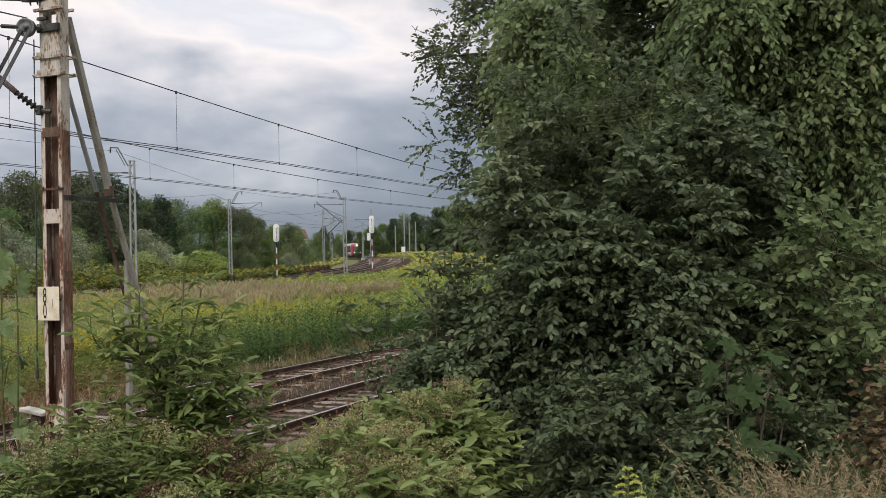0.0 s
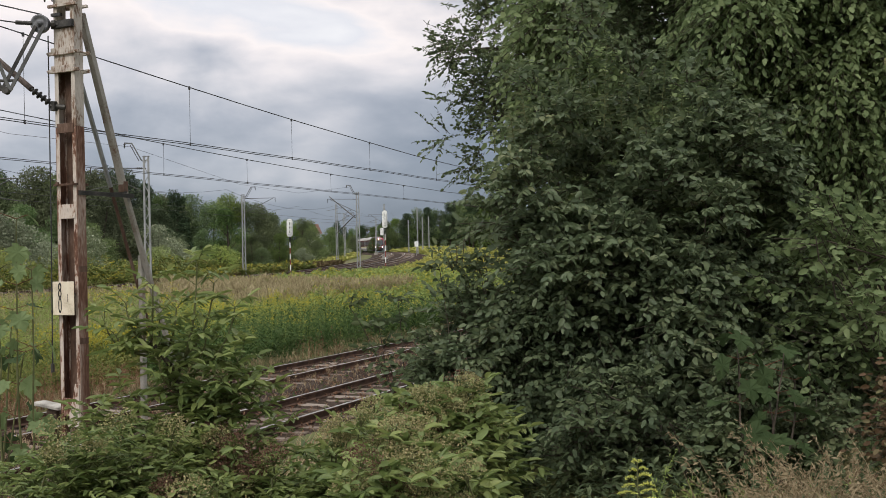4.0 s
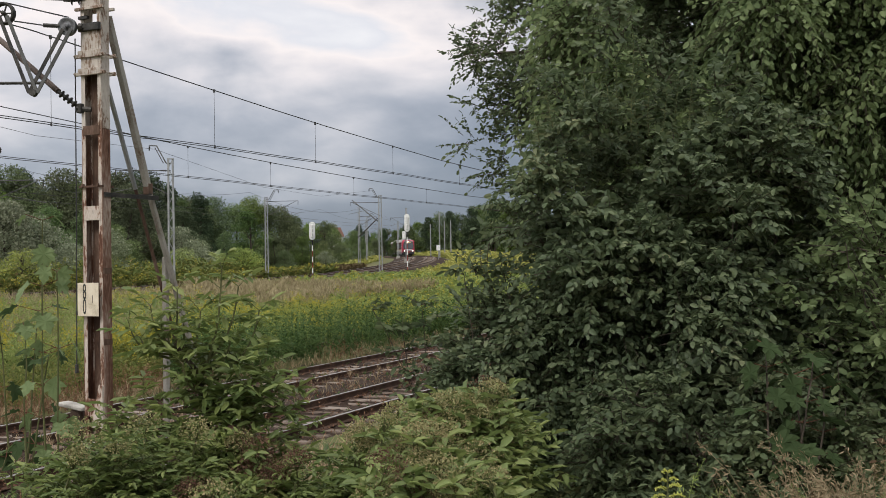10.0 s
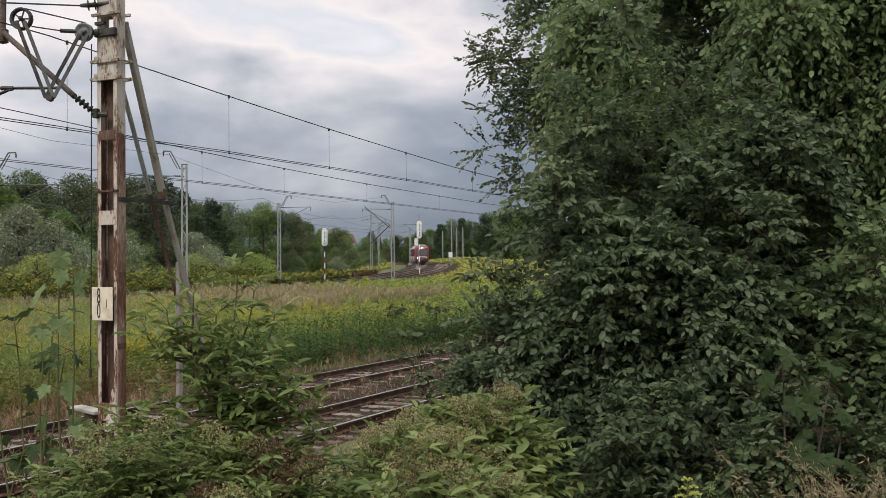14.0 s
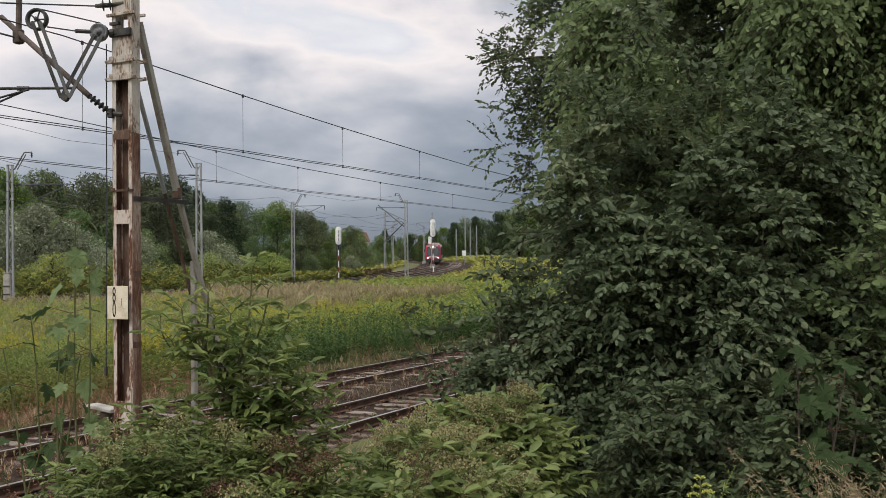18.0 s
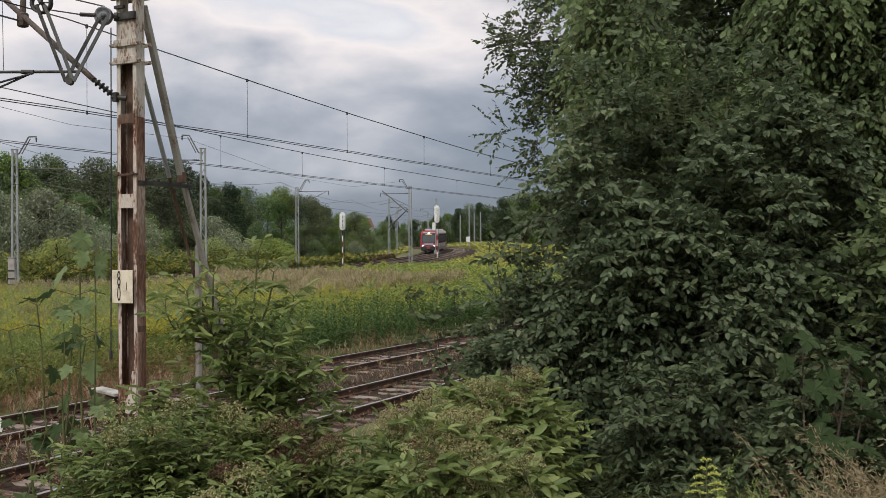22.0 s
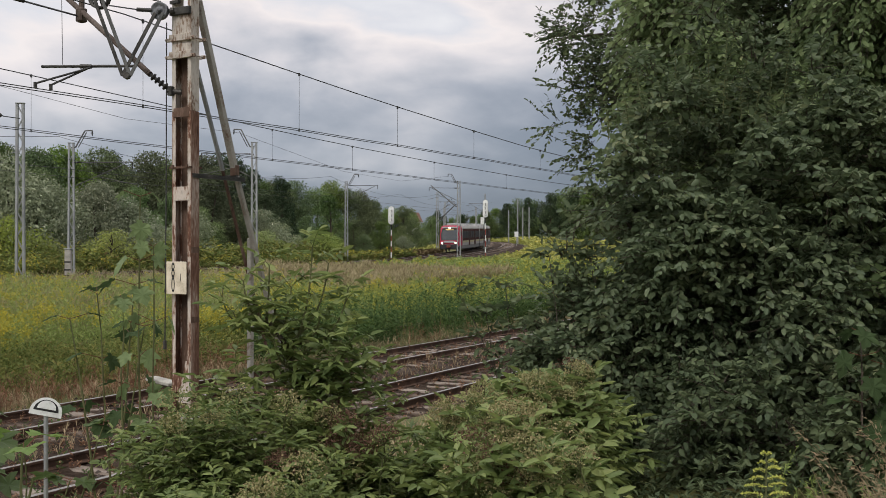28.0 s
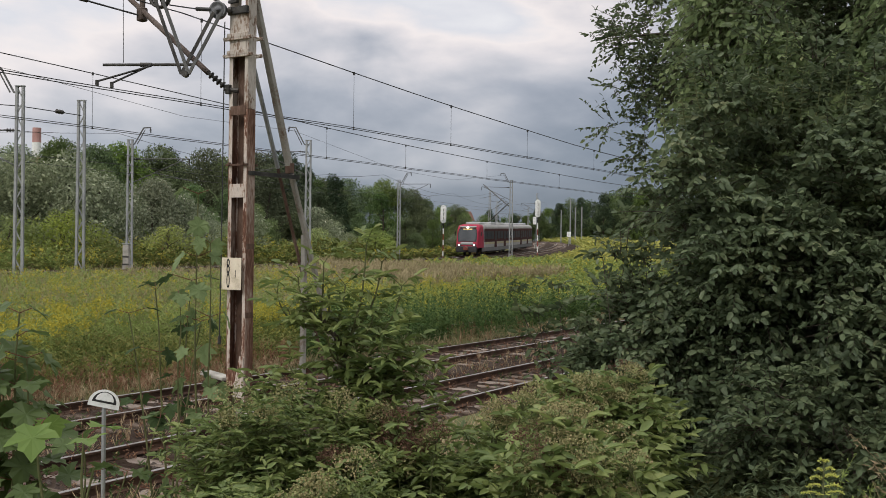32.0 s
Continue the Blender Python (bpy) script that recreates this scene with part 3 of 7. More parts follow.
def main_line():
    """Double track on its bank, curving away."""
    ys = list(np.arange(26, 330, 6.0))
    bank = Shape()
    bank.sweep([(-4.6, -0.75), (-1.9, -0.2), (6.1, -0.2), (8.8, -0.75)], [(main_x(y), y, main_z(y)) for y in ys], closed=False)
    tagged(part("ballast_bank", bank, M_BALLAST), "brown stone bank under the curving double main line", "ballast", kind="structure")
    for off, label in ((0.0, "main line track on which the railcar comes"), (4.2, "empty second track of the main line")):
        t = thing("railway_track", Matrix.Translation((main_x(150) + off, 150, main_z(150))), label, "railway track", "main line", "structure")
        o = t.matrix_world.translation
        for d in (-0.7535, 0.7535):
            part("rail", rail_mesh("rail", [Vector((main_x(y) + off + d, y, main_z(y))) - o for y in ys]), None, t)
        y = 90.0
        while y < 290:
            slope = math.degrees(math.atan(-0.00216 * (y - 252)))
            p = part("sleeper", SLEEPER, None, t)
            p.matrix_basis = Matrix.Translation(Vector((main_x(y) + off, y, main_z(y))) - o) @ pose(0, 0, 0, 0, 0, -slope)
            y += 1.3


main_line()

# ---- foliage makers ----


def branch_points(rng, base, top, bend, n=8):
    pts = []
    off = Vector((rng.uniform(-1, 1), rng.uniform(-1, 1), 0)) * bend
    for i in range(n + 1):
        t = i / n
        pts.append(Vector(base).lerp(Vector(top), t) + off * math.sin(math.pi * t) + Vector((rng.uniform(-1, 1), rng.uniform(-1, 1), 0)) * bend * 0.15 * (t > 0))
    return pts


def limb(s, pts, r0, r1, seg=6):
    """One bent, tapering limb through the points."""
    n = len(pts) - 1
    v, f = [], []
    for i, p in enumerate(pts):
        q = (Vector(pts[min(i + 1, n)]) - Vector(pts[max(i - 1, 0)])).to_track_quat("Z", "Y")
        r = r0 + (r1 - r0) * i / n
        v += [Vector(p) + q @ Vector((r * math.cos(2 * math.pi * k / seg), r * math.sin(2 * math.pi * k / seg), 0)) for k in range(seg)]
    for i in range(n):
        f += [(i * seg + k, i * seg + (k + 1) % seg, (i + 1) * seg + (k + 1) % seg, (i + 1) * seg + k) for k in range(seg)]
    f += [tuple(range(seg - 1, -1, -1)), tuple(range(n * seg, (n + 1) * seg))]
    s.add(v, f)
    return s


def crown_leaves(name, seed, clumps, per, size, mat, narrow=0.5, hang=0.35):
    """Leaves in uneven clumps. clumps: rows of x, y, z, radius."""
    rng = np.random.default_rng(seed)
    c = np.asarray(clumps, float)
    w = c[:, 3] ** 2
    which = rng.choice(len(c), size=per, p=w / w.sum())
    d = unit(rng, per)
    rad = c[which, 3] * rng.uniform(0.25, 1.0, per) ** 0.5
    p = c[which, :3] + d * rad[:, None] * np.array([1, 1, 0.8])
    along = d * 0.7 + unit(rng, per) * 0.9
    along[:, 2] -= hang
    up = unit(rng, per) * 0.7 + np.array([0, 0, 1.0])
    L = size * rng.uniform(0.6, 1.3, per)
    return blades(name, p, along, up, L, L * narrow * rng.uniform(0.8, 1.2, per), mat=mat, flat=True)


def far_tree(kind, seed, h, w, mat, leaf, per):
    """A tree of the distant wood: trunk, limbs and a crown full of gaps, 1 to 1 in metres."""
    rng = random.Random(seed)
    trunk = Shape()
    top = Vector((rng.uniform(-0.4, 0.4), rng.uniform(-0.4, 0.4), h * 0.9))
    spine = branch_points(rng, (0, 0, -0.3), top, 0.3)
    limb(trunk, spine, 0.03 * h * 0.5 + 0.05, 0.03)
    clumps = []
    n = 46
    for i in range(n):
        t = rng.uniform(0.06, 1.0)
        a = rng.uniform(0, 2 * math.pi)
        if kind == "pine":
            t = rng.uniform(0.3, 1.0)
            reach = w * 0.5 * (1.1 - t) * rng.uniform(0.5, 1.0) + 0.1
            r = w * 0.13
        else:
            reach = w * 0.5 * math.sin(math.pi * min(1, 0.12 + 0.86 * t) ** 0.85) * rng.uniform(0.35, 1.05)
            r = w * rng.uniform(0.12, 0.22)
        c = Vector((math.cos(a) * reach, math.sin(a) * reach, t * h * 0.95))
        clumps.append((c.x, c.y, min(c.z, h - r * 0.6), r))
        if i % 3 == 0:
            s = spine[min(8, int(t * 7))]
            limb(trunk, [s, s.lerp(c, 0.55) + Vector((0, 0, 0.15)), c], 0.05, 0.012, 5)
    return trunk.mesh("trunk", M_BARK), crown_leaves("crown", seed, clumps, per, leaf, mat)


def plant_wood():
    rng = random.Random(11)
    kinds = {
        "oak": [far_tree("oak", 21 + i, 10.0, 7.5, L_FAR, 0.24, 15000) for i in range(5)],
        "pine": [far_tree("pine", 31 + i, 12.0, 7.0, L_PINE, 0.26, 9000) for i in range(3)],
        "willow": [far_tree("willow", 41 + i, 7.0, 7.0, L_SILVER, 0.24, 9500) for i in range(3)],
        "far_oak": [far_tree("oak", 61 + i, 10.0, 7.5, L_FAR, 0.36, 6500) for i in range(3)],
        "birch": [far_tree("birch", 51 + i, 9.0, 5.0, L_FAR, 0.2, 10000) for i in range(3)],
        "bush": [far_tree("bush", 71 + i, 4.0, 5.0, L_LIME, 0.17, 5200) for i in range(3)],
    }
    texts = {"bush": "rounded yellow-green bush before the wood", "far_oak": "broad dark tree of the far wood", "oak": "broad green tree at the edge of the wood", "pine": "dark pine standing in the distant wood", "willow": "silvery green willow bush beyond the main line", "birch": "slender green tree with a loose crown"}

    def plant(kind, az, dist, top, wide=1.0):
        x, y = dist * math.tan(radians(az)), dist
        g = ground(x, y)
        trunk, crown = rng.choice(kinds[kind])
        base = {"oak": 10.0, "far_oak": 10.0, "pine": 12.0, "willow": 7.0, "birch": 9.0, "bush": 4.0}[kind]
        k = max(0.3, (top - g) / base)
        t = thing({"willow": "willow_bush", "bush": "bush"}.get(kind, "tree"), pose(x, y, g, 0, 0, rng.uniform(0, 360)), texts[kind], "tree", "trees of the wood")
        t.scale = (k * wide, k * wide, k)
        part("trunk", trunk, None, t)
        part("crown", crown, None, t)

    # the skyline beyond the main line, from its near end to the far gap
    skyline = [(-25, 8.6), (-23, 11.3), (-21, 12.2), (-19, 11.5), (-17.5, 12.3), (-15.5, 12.5), (-13.5, 12.8), (-12, 12.6), (-10.3, 13.6), (-8.5, 12.4), (-7, 11.2), (-5.2, 11.8), (-3.5, 12.4), (-2, 11.2), (-1, 10.2), (0.3, 9.6), (1.4, 10.0), (2.6, 8.4), (3.8, 8.6)]
    for az, top in skyline:
        d = float(np.interp(az, [-25, -15, -5, 0, 4], [82, 98, 125, 160, 240]))
        plant("oak", az + rng.uniform(-0.4, 0.4), d + rng.uniform(0, 12), top * 1.0, 1.0)
        plant("oak", az + 0.9, d + 14, top * 0.92, 1.15)
        plant(rng.choice(["oak", "birch"]), az + rng.uniform(-0.5, 0.5), d - 7, top * rng.uniform(0.55, 0.8), 1.15)
        plant(rng.choice(["oak", "willow"]), az + rng.uniform(-0.8, 0.8), d - 12, top * rng.uniform(0.35, 0.5), 1.3)
    for az, d, top in ((-9.6, 120, 14.0), (-8.8, 118, 13.6), (-10.6, 121, 13.6), (-11.6, 119, 13.2), (-7.9, 122, 12.6), (-15.2, 108, 13.0), (-6.2, 128, 11.8), (2.6, 250, 12.2), (3.0, 250, 10.8)):
        plant("pine", az, d, top)
    for az, d, top in ((-23.4, 64, 4.4), (-20.9, 66, 4.8), (-15.3, 72, 4.0), (-12.1, 82, 4.2), (-7.4, 98, 4.4), (-3.9, 112, 4.6), (-19.2, 66, 3.4)):
        plant("bush", az, d, top, 1.2)
    for az, d, top in ((-22.3, 70, 8.4), (-20.6, 72, 9.2), (-18.9, 74, 7.8), (-16, 78, 7.6), (-14.6, 80, 6.8), (-24, 70, 9.0), (-11.2, 88, 6.0), (-7.3, 104, 6.6)):
        plant("willow", az, d, top, 1.1)
    # the darker wood on the far side of the curve
    for i in range(26):
        az = 2.6 + i * 0.42
        top = float(np.interp(az, [2.6, 3.8, 5.5, 8, 14], [9.5, 12.5, 14.5, 18, 23]))
        plant("far_oak", az, 300 + rng.uniform(-12, 25), top * rng.uniform(0.88, 1.05), 0.9)
        if i % 3 == 0:
            plant("pine", az + 0.2, 292, top * 1.0)


plant_wood()


def lumps(seed, n, cx, cy, cz, rx, ry, rz, r0, r1, keep=None):
    rng = random.Random(seed)
    rows = []
    while len(rows) < n:
        x, y, z = (rng.uniform(-1, 1) for _ in range(3))
        if x * x + y * y + z * z < 1:
            row = (cx + x * rx, cy + y * ry, cz + z * rz, rng.uniform(r0, r1))
            if not keep or keep(row):
                rows.append(row)
    return rows

# ---- the near mast between the sidings, with its strut and tensioning gear ----
MAST = pose(-3.55, 17.6, 0.0, 0, 0, -32)
mast = thing("catenary_mast", MAST, "rusty cream-painted twin-channel catenary mast between two sidings", "mast")
inv = MAST.inverted()


def loc(x, y, z):
    """From the place's own axes into the mast's."""
    return inv @ Vector((x, y, z))


def lettering(name, text, size, m, mat, parent, squeeze=1.0, label=""):
    """Flat letters cut from the built-in font, a hair thick."""
    cu = bpy.data.curves.new(name, "FONT")
    cu.body, cu.size, cu.align_x, cu.align_y, cu.extrude = text, size, "CENTER", "CENTER", 0.002
    tmp = bpy.data.objects.new(name, cu)
    scene.collection.objects.link(tmp)
    me = bpy.data.meshes.new_from_object(tmp.evaluated_get(bpy.context.evaluated_depsgraph_get()))
    bpy.data.objects.remove(tmp)
    me.transform(m @ Matrix.Diagonal((squeeze, 1, 1, 1)))
    me.materials.clear()
    me.materials.append(mat)
    return part(name, me, None, parent, label)


def channel(side, z0, z1, web, flange):
    """One upright channel of the mast: web outside, flanges turned in."""
    x = side * 0.215
    a = part("channel_web", Shape().box((x, 0, (z0 + z1) / 2), (0.014, 0.2, z1 - z0), cut=0.003), web, mast)
    for y in (-0.094, 0.094):
        part("channel_flange", Shape().box((x - side * 0.042, y, (z0 + z1) / 2), (0.07, 0.012, z1 - z0), cut=0.003), flange, a)


for side in (-1, 1):
    channel(side, -0.1, 5.14, M_WEB, M_PAINTRUST)
    channel(side, 5.148, 9.3, M_OLDCREAM, M_OLDCREAM)
for z, h, mat in ((0.45, 0.3, M_PAINTRUST), (3.72, 0.24, M_PAINTRUST), (5.12, 0.16, M_RUST), (6.56, 0.5, M_OLDCREAM), (6.25, 0.16, M_OLDCREAM), (7.3, 0.3, M_OLDCREAM), (8.6, 0.3, M_OLDCREAM)):
    for y in (-0.106, 0.106):
        part("batten_plate", Shape().box((0, y, z), (0.36, 0.01, h), cut=0.003), mat, mast)
part("batten_plate", Shape().box((0, -0.07, 6.5), (0.14, 0.03, 0.17), cut=0.003), M_IRON, mast, "dark opening cover")
for z in (6.08, 6.38):
    part("clamp", Shape().box((0, -0.125, z), (0.66, 0.05, 0.06), cut=0.006).box((0, 0.125, z), (0.66, 0.05, 0.06), cut=0.006).box((0, -0.125, z + 0.045), (0.5, 0.05, 0.09), cut=0.006).tube((-0.3, -0.18, z), (-0.3, 0.18, z), 0.014).tube((0.3, -0.18, z), (0.3, 0.18, z), 0.014), M_OLDCREAM, mast, "flaking cream clamp")
part("clamp", Shape().box((0, -0.12, 4.17), (0.5, 0.04, 0.035)).box((0, 0.12, 4.17), (0.5, 0.04, 0.035)).box((-0.16, -0.145, 4.19), (0.05, 0.03, 0.05)).box((0.16, -0.145, 4.19), (0.05, 0.03, 0.05)), M_RUST, mast)
part("clamp", Shape().box((0, -0.13, 6.86), (0.46, 0.07, 0.13), cut=0.01).box((-0.1, -0.15, 7.02), (0.2, 0.06, 0.05)), M_IRON, mast, "dark iron band")
part("clamp", Shape().box((0, -0.125, 7.18), (0.62, 0.05, 0.05), cut=0.006).box((0, 0.125, 7.18), (0.62, 0.05, 0.05), cut=0.006), M_OLDCREAM, mast)
for z in (0.2, 1.55, 2.75):
    part("rust_band", Shape().box((0.222, 0, z), (0.008, 0.204, 0.1), cut=0.002), M_RUST, mast)
part("gusset", Shape().add([(-0.05, -0.125, 0.12), (0.2, -0.125, 0.12), (0.2, -0.125, 0.82), (0.12, -0.125, 0.84), (-0.05, -0.107, 0.12), (0.2, -0.107, 0.12), (0.2, -0.107, 0.82), (0.12, -0.107, 0.84)], [(0, 1, 2, 3), (7, 6, 5, 4), (0, 4, 5, 1), (1, 5, 6, 2), (2, 6, 7, 3), (3, 7, 4, 0)]), M_PAINTRUST, mast, "flaking white foot gusset")
part("foundation", Shape().box((0, 0, -0.36), (0.6, 0.5, 0.5), cut=0.04), M_CONCRETE, mast, "stained concrete foot")

# strut legs and their tie
for a, k, b, w, low in (((0.1, 0.2, 7.1), (0.1, 1.16, 4.2), (0.1, 2.86, -0.1), 0.1, M_STRUT), ((-0.15, 0.16, 6.7), (-0.15, 1.12, 4.2), (-0.15, 2.73, -0.1), 0.06, M_RUST)):
    A, K, B = Vector(a), Vector(k), Vector(b)
    part("strut_leg", Shape().beam(A, K, w, w * 1.15, (1, 0, 0), 0.008), M_STRUT if w > 0.08 else M_GALV, mast, "grey painted strut")
    part("strut_leg", Shape().beam(K + (A - K) * 0.02, B, w * 0.8, w * 0.9, (1, 0, 0), 0.008), low, mast)
part("tie_beam", Shape().beam((0.2, -0.07, 4.05), (0.2, 1.28, 4.05), 0.09, 0.035, (0, 0, 1)).beam((0.23, -0.07, 4.03), (0.23, 1.28, 4.03), 0.02, 0.07, (0, 0, 1)), M_IRON, mast, "rusty dark tie beam")
part("tie_beam", Shape().beam((0.17, 1.14, 4.1), (-0.24, 1.2, 4.1), 0.06, 0.03), M_IRON, mast)
part("strut_gusset", Shape().box((0.1, 1.16, 4.2), (0.12, 0.13, 0.2), cut=0.01), M_RUST, mast)
part("strut_post", Shape().box((0.0, 1.72, 1.4), (0.1, 0.1, 3.15), cut=0.015), M_STRUT, mast, "weathered grey stub post")
# rusty inner face behind the gap of the two channels
part("inner_web", Shape().box((0, 0.085, 2.5), (0.32, 0.008, 5.2)), M_RUST, mast, "rust-brown inner face")
part("inner_web", Shape().box((0, 0.085, 5.9), (0.32, 0.008, 1.55)), M_RUST, mast)

# number plate of the mast, bent round its front
plate = part("number_plate", Shape().box((0.0, -0.2, 2.33), (0.42, 0.012, 0.56), cut=0.005).box((-0.245, -0.18, 2.33), (0.08, 0.012, 0.56), pose(0, 0, 0, 0, 0, -24), 0.005), M_CREAM, mast, "cream enamel number plate")
for z, ch in ((2.45, "8"), (2.2, "0")):
    lettering("digit", ch, 0.37, pose(-0.09, -0.209, z, 90, 0, 0), M_BLACK, plate, 0.44)
lettering("digit", "1", 0.19, pose(0.08, -0.209, 2.33, 90, 0, 0), M_BLACK, plate, 0.5)
plate.matrix_basis = pose(0, 0, -0.06)
part("plate_bracket", Shape().box((0, -0.15, 2.33), (0.3, 0.09, 0.04)), M_IRON, mast)


def insulator(name, a, b, parent, r=0.07, n=4, label="dark ribbed insulator"):
    """A string of sheds from a to b."""
    a, b = Vector(a), Vector(b)
    q = (b - a).to_track_quat("Z", "Y").to_matrix().to_4x4()
    L = (b - a).length
    prof = [(0.015, 0.0), (0.03, 0.01)]
    for i in range(n):
        z = L * (0.12 + 0.76 * i / n)
        prof += [(r * 0.42, z), (r, z + L * 0.03), (r * 0.9, z + L * 0.07), (r * 0.42, z + L * 0.1)]
    prof += [(0.03, L * 0.97), (0.012, L)]
    return part(name, Shape().lathe(prof, 12, Matrix.Translation(a) @ q), M_IRON, parent, label, True)


M_ARM = surface("brown_grey_arm", [(0.3, (0.05, 0.035, 0.028)), (0.55, (0.1, 0.075, 0.062)), (0.8, (0.16, 0.13, 0.115))], 2.6, 24.0, 0.8, 0.4)
# cantilever over the far siding: the tube, its insulator, the hanger, the steady arm
foot, elbow, crest = loc(-3.8, 17.6, 5.5), loc(-4.15, 17.62, 5.78), loc(-6.1, 19.15, 7.5)
part("bracket", Shape().tube(loc(-3.62, 17.6, 5.48), loc(-3.86, 17.6, 5.5), 0.045).box(loc(-3.8, 17.6, 5.5), (0.1, 0.1, 0.16), cut=0.01), M_IRON, mast)
insulator("insulator", loc(-3.84, 17.6, 5.53), loc(-4.2, 17.63, 5.82), mast)
arm = part("cantilever_tube", Shape().tube(loc(-4.16, 17.63, 5.79), crest, 0.05, seg=10), M_ARM, mast, "rusty brown cantilever tube")
part("hanger", Shape().tube(loc(-5.71, 18.87, 7.02), loc(-5.69, 18.87, 8.3), 0.055, seg=8).box(loc(-5.71, 18.87, 7.08), (0.16, 0.16, 0.26), cut=0.02), M_ARM, arm)
steady = part("steady_arm", Shape().tube(loc(-6.3, 18.5, 6.06), loc(-4.5, 17.9, 5.98), 0.026).tube(loc(-5.5, 18.1, 6.0), loc(-5.3, 18.1, 6.0), 0.04), M_IRON, mast)
part("registration_arm", Shape().tube(loc(-5.3, 18.05, 5.97), loc(-5.86, 16.9, 5.5), 0.018).tube(loc(-5.86, 16.9, 5.52), loc(-5.86, 16.9, 5.42), 0.03), M_IRON, steady)
part("registration_arm", Shape().tube(loc(-5.32, 18.05, 5.97), loc(-5.71, 17.2, 5.52), 0.018).tube(loc(-5.71, 17.2, 5.54), loc(-5.71, 17.2, 5.44), 0.03), M_IRON, steady)
wire("dropper", [loc(-5.9, 18.4, 6.08), loc(-5.95, 18.5, 7.4)], 0.006, arm)

# tensioning gear: two pulleys and the folding arms between them
PULLEY = [(0.03, -0.04), (0.05, -0.045), (0.05, -0.02), (0.12, -0.014), (0.15, -0.045), (0.175, -0.045), (0.165, 0.0), (0.175, 0.045), (0.15, 0.045), (0.12, 0.014), (0.05, 0.02), (0.05, 0.045), (0.03, 0.04)]
RIM = [(0.135, -0.03), (0.15, -0.045), (0.178, -0.045), (0.165, 0.0), (0.178, 0.045), (0.15, 0.045), (0.135, 0.03), (0.135, -0.03)]
face = pose(0, 0, 0, 90, 0, 20)
for c, k, mat in (((-4.96, 17.4, 7.04), 1.05, M_IRON), ((-3.97, 17.5, 6.86), 0.88, M_PULLEY)):
    hub = Matrix.Translation(loc(*c)) @ face
    wheel = Shape().lathe([(r * k, z) for r, z in (RIM if mat is M_IRON else PULLEY)], 22, hub).tube(loc(c[0], c[1] - 0.08, c[2]), loc(c[0], c[1] + 0.08, c[2]), 0.035)
    if mat is M_IRON:
        for i in range(5):
            a = 2 * math.pi * i / 5
            wheel.tube(hub @ Vector((0.03 * math.cos(a), 0.03 * math.sin(a), 0)), hub @ Vector((0.15 * k * math.cos(a), 0.15 * k * math.sin(a), 0)), 0.013, seg=6)
    p = part("pulley", wheel, mat, mast, "cast tensioning pulley", True)
    for d in (-0.065, 0.065):
        part("folding_arm", Shape().beam(loc(c[0] + d, c[1] - 0.05, c[2] - 0.05), loc(-4.5 + d, 17.36, 5.72), 0.07, 0.05), M_IRON if d < 0 else M_GREYARM, p)
part("pivot", Shape().tube(loc(-4.5, 17.3, 5.72), loc(-4.5, 17.44, 5.72), 0.06), M_IRON, mast)
part("bracket", Shape().beam(loc(-3.84, 17.55, 6.87), loc(-3.55, 17.5, 6.87), 0.07, 0.07, cut=0.01).tube(loc(-3.8, 17.53, 6.87), loc(-3.74, 17.53, 6.87), 0.06), M_IRON, mast)
part("turnbuckle", Shape().tube(loc(-4.36, 17.5, 6.88), loc(-4.1, 17.5, 6.87), 0.035), M_IRON, mast)
insulator("insulator", loc(-3.76, 17.6, 7.36), loc(-4.06, 17.58, 7.33), mast, 0.1, 2)
part("bracket", Shape().tube(loc(-3.55, 17.5, 7.37), loc(-3.78, 17.6, 7.36), 0.035), M_IRON, mast)
wire("span_wire", [loc(-4.06, 17.58, 7.33), loc(-6.4, 16.9, 7.2), loc(-9.5, 16.0, 7.35)], 0.014, mast)
wire("span_wire", [loc(-4.92, 17.4, 7.22), loc(-3.95, 17.5, 7.02)], 0.012, mast)
wire("span_wire", [loc(-4.8, 17.4, 6.92), loc(-4.36, 17.5, 6.88)], 0.012, mast)
wire("span_wire", [loc(-5.7, 18.9, 7.05), loc(-6.4, 18.1, 7.12), loc(-8.4, 15.9, 7.45)], 0.018, mast)
part("span_clamp", Shape().tube(loc(-6.45, 18.05, 7.13), loc(-6.65, 17.85, 7.15), 0.035), M_IRON, mast)
wire("weight_rope", [loc(-3.94, 17.9, 6.75), loc(-3.95, 17.9, 3.4), loc(-3.97, 17.9, 1.0)], 0.011, mast)
part("rope_clamp", Shape().tube(loc(-3.97, 17.9, 1.0), loc(-3.97, 17.9, 1.15), 0.03).tube(loc(-3.96, 17.9, 2.0), loc(-3.96, 17.9, 2.06), 0.02), M_IRON, mast)

# pale slab lying beside the mast's foot, on a dark stone
g0 = thing("concrete_slab", pose(-4.25, 18.95, -0.2, 0, 0, -48), "pale concrete slab lying by the mast foot", "slab")
part("slab", Shape().box((0, 0, 0.50), (0.85, 0.24, 0.07), pose(0, 0, 0, 2, 2, 0), 0.015), M_CONCRETE, g0)
part("support", Shape().box((0.05, 0.02, 0.2), (0.3, 0.16, 0.52), cut=0.05), M_SLEEPER, g0, "brown timber block")

# ---- fouling-point marker ----
w17 = thing("track_marker", pose(-3.43, 10.2, ground(-3.43, 10.2), 0, 0, 12), "white half-round track marker with black arc on a grey post", "sign")
z0 = 1.15 - ground(-3.43, 10.2)
part("post", Shape().tube((0.0, 0.02, -0.1), (0, 0.02, z0 + 0.08), 0.022, seg=10), M_GALV, w17)


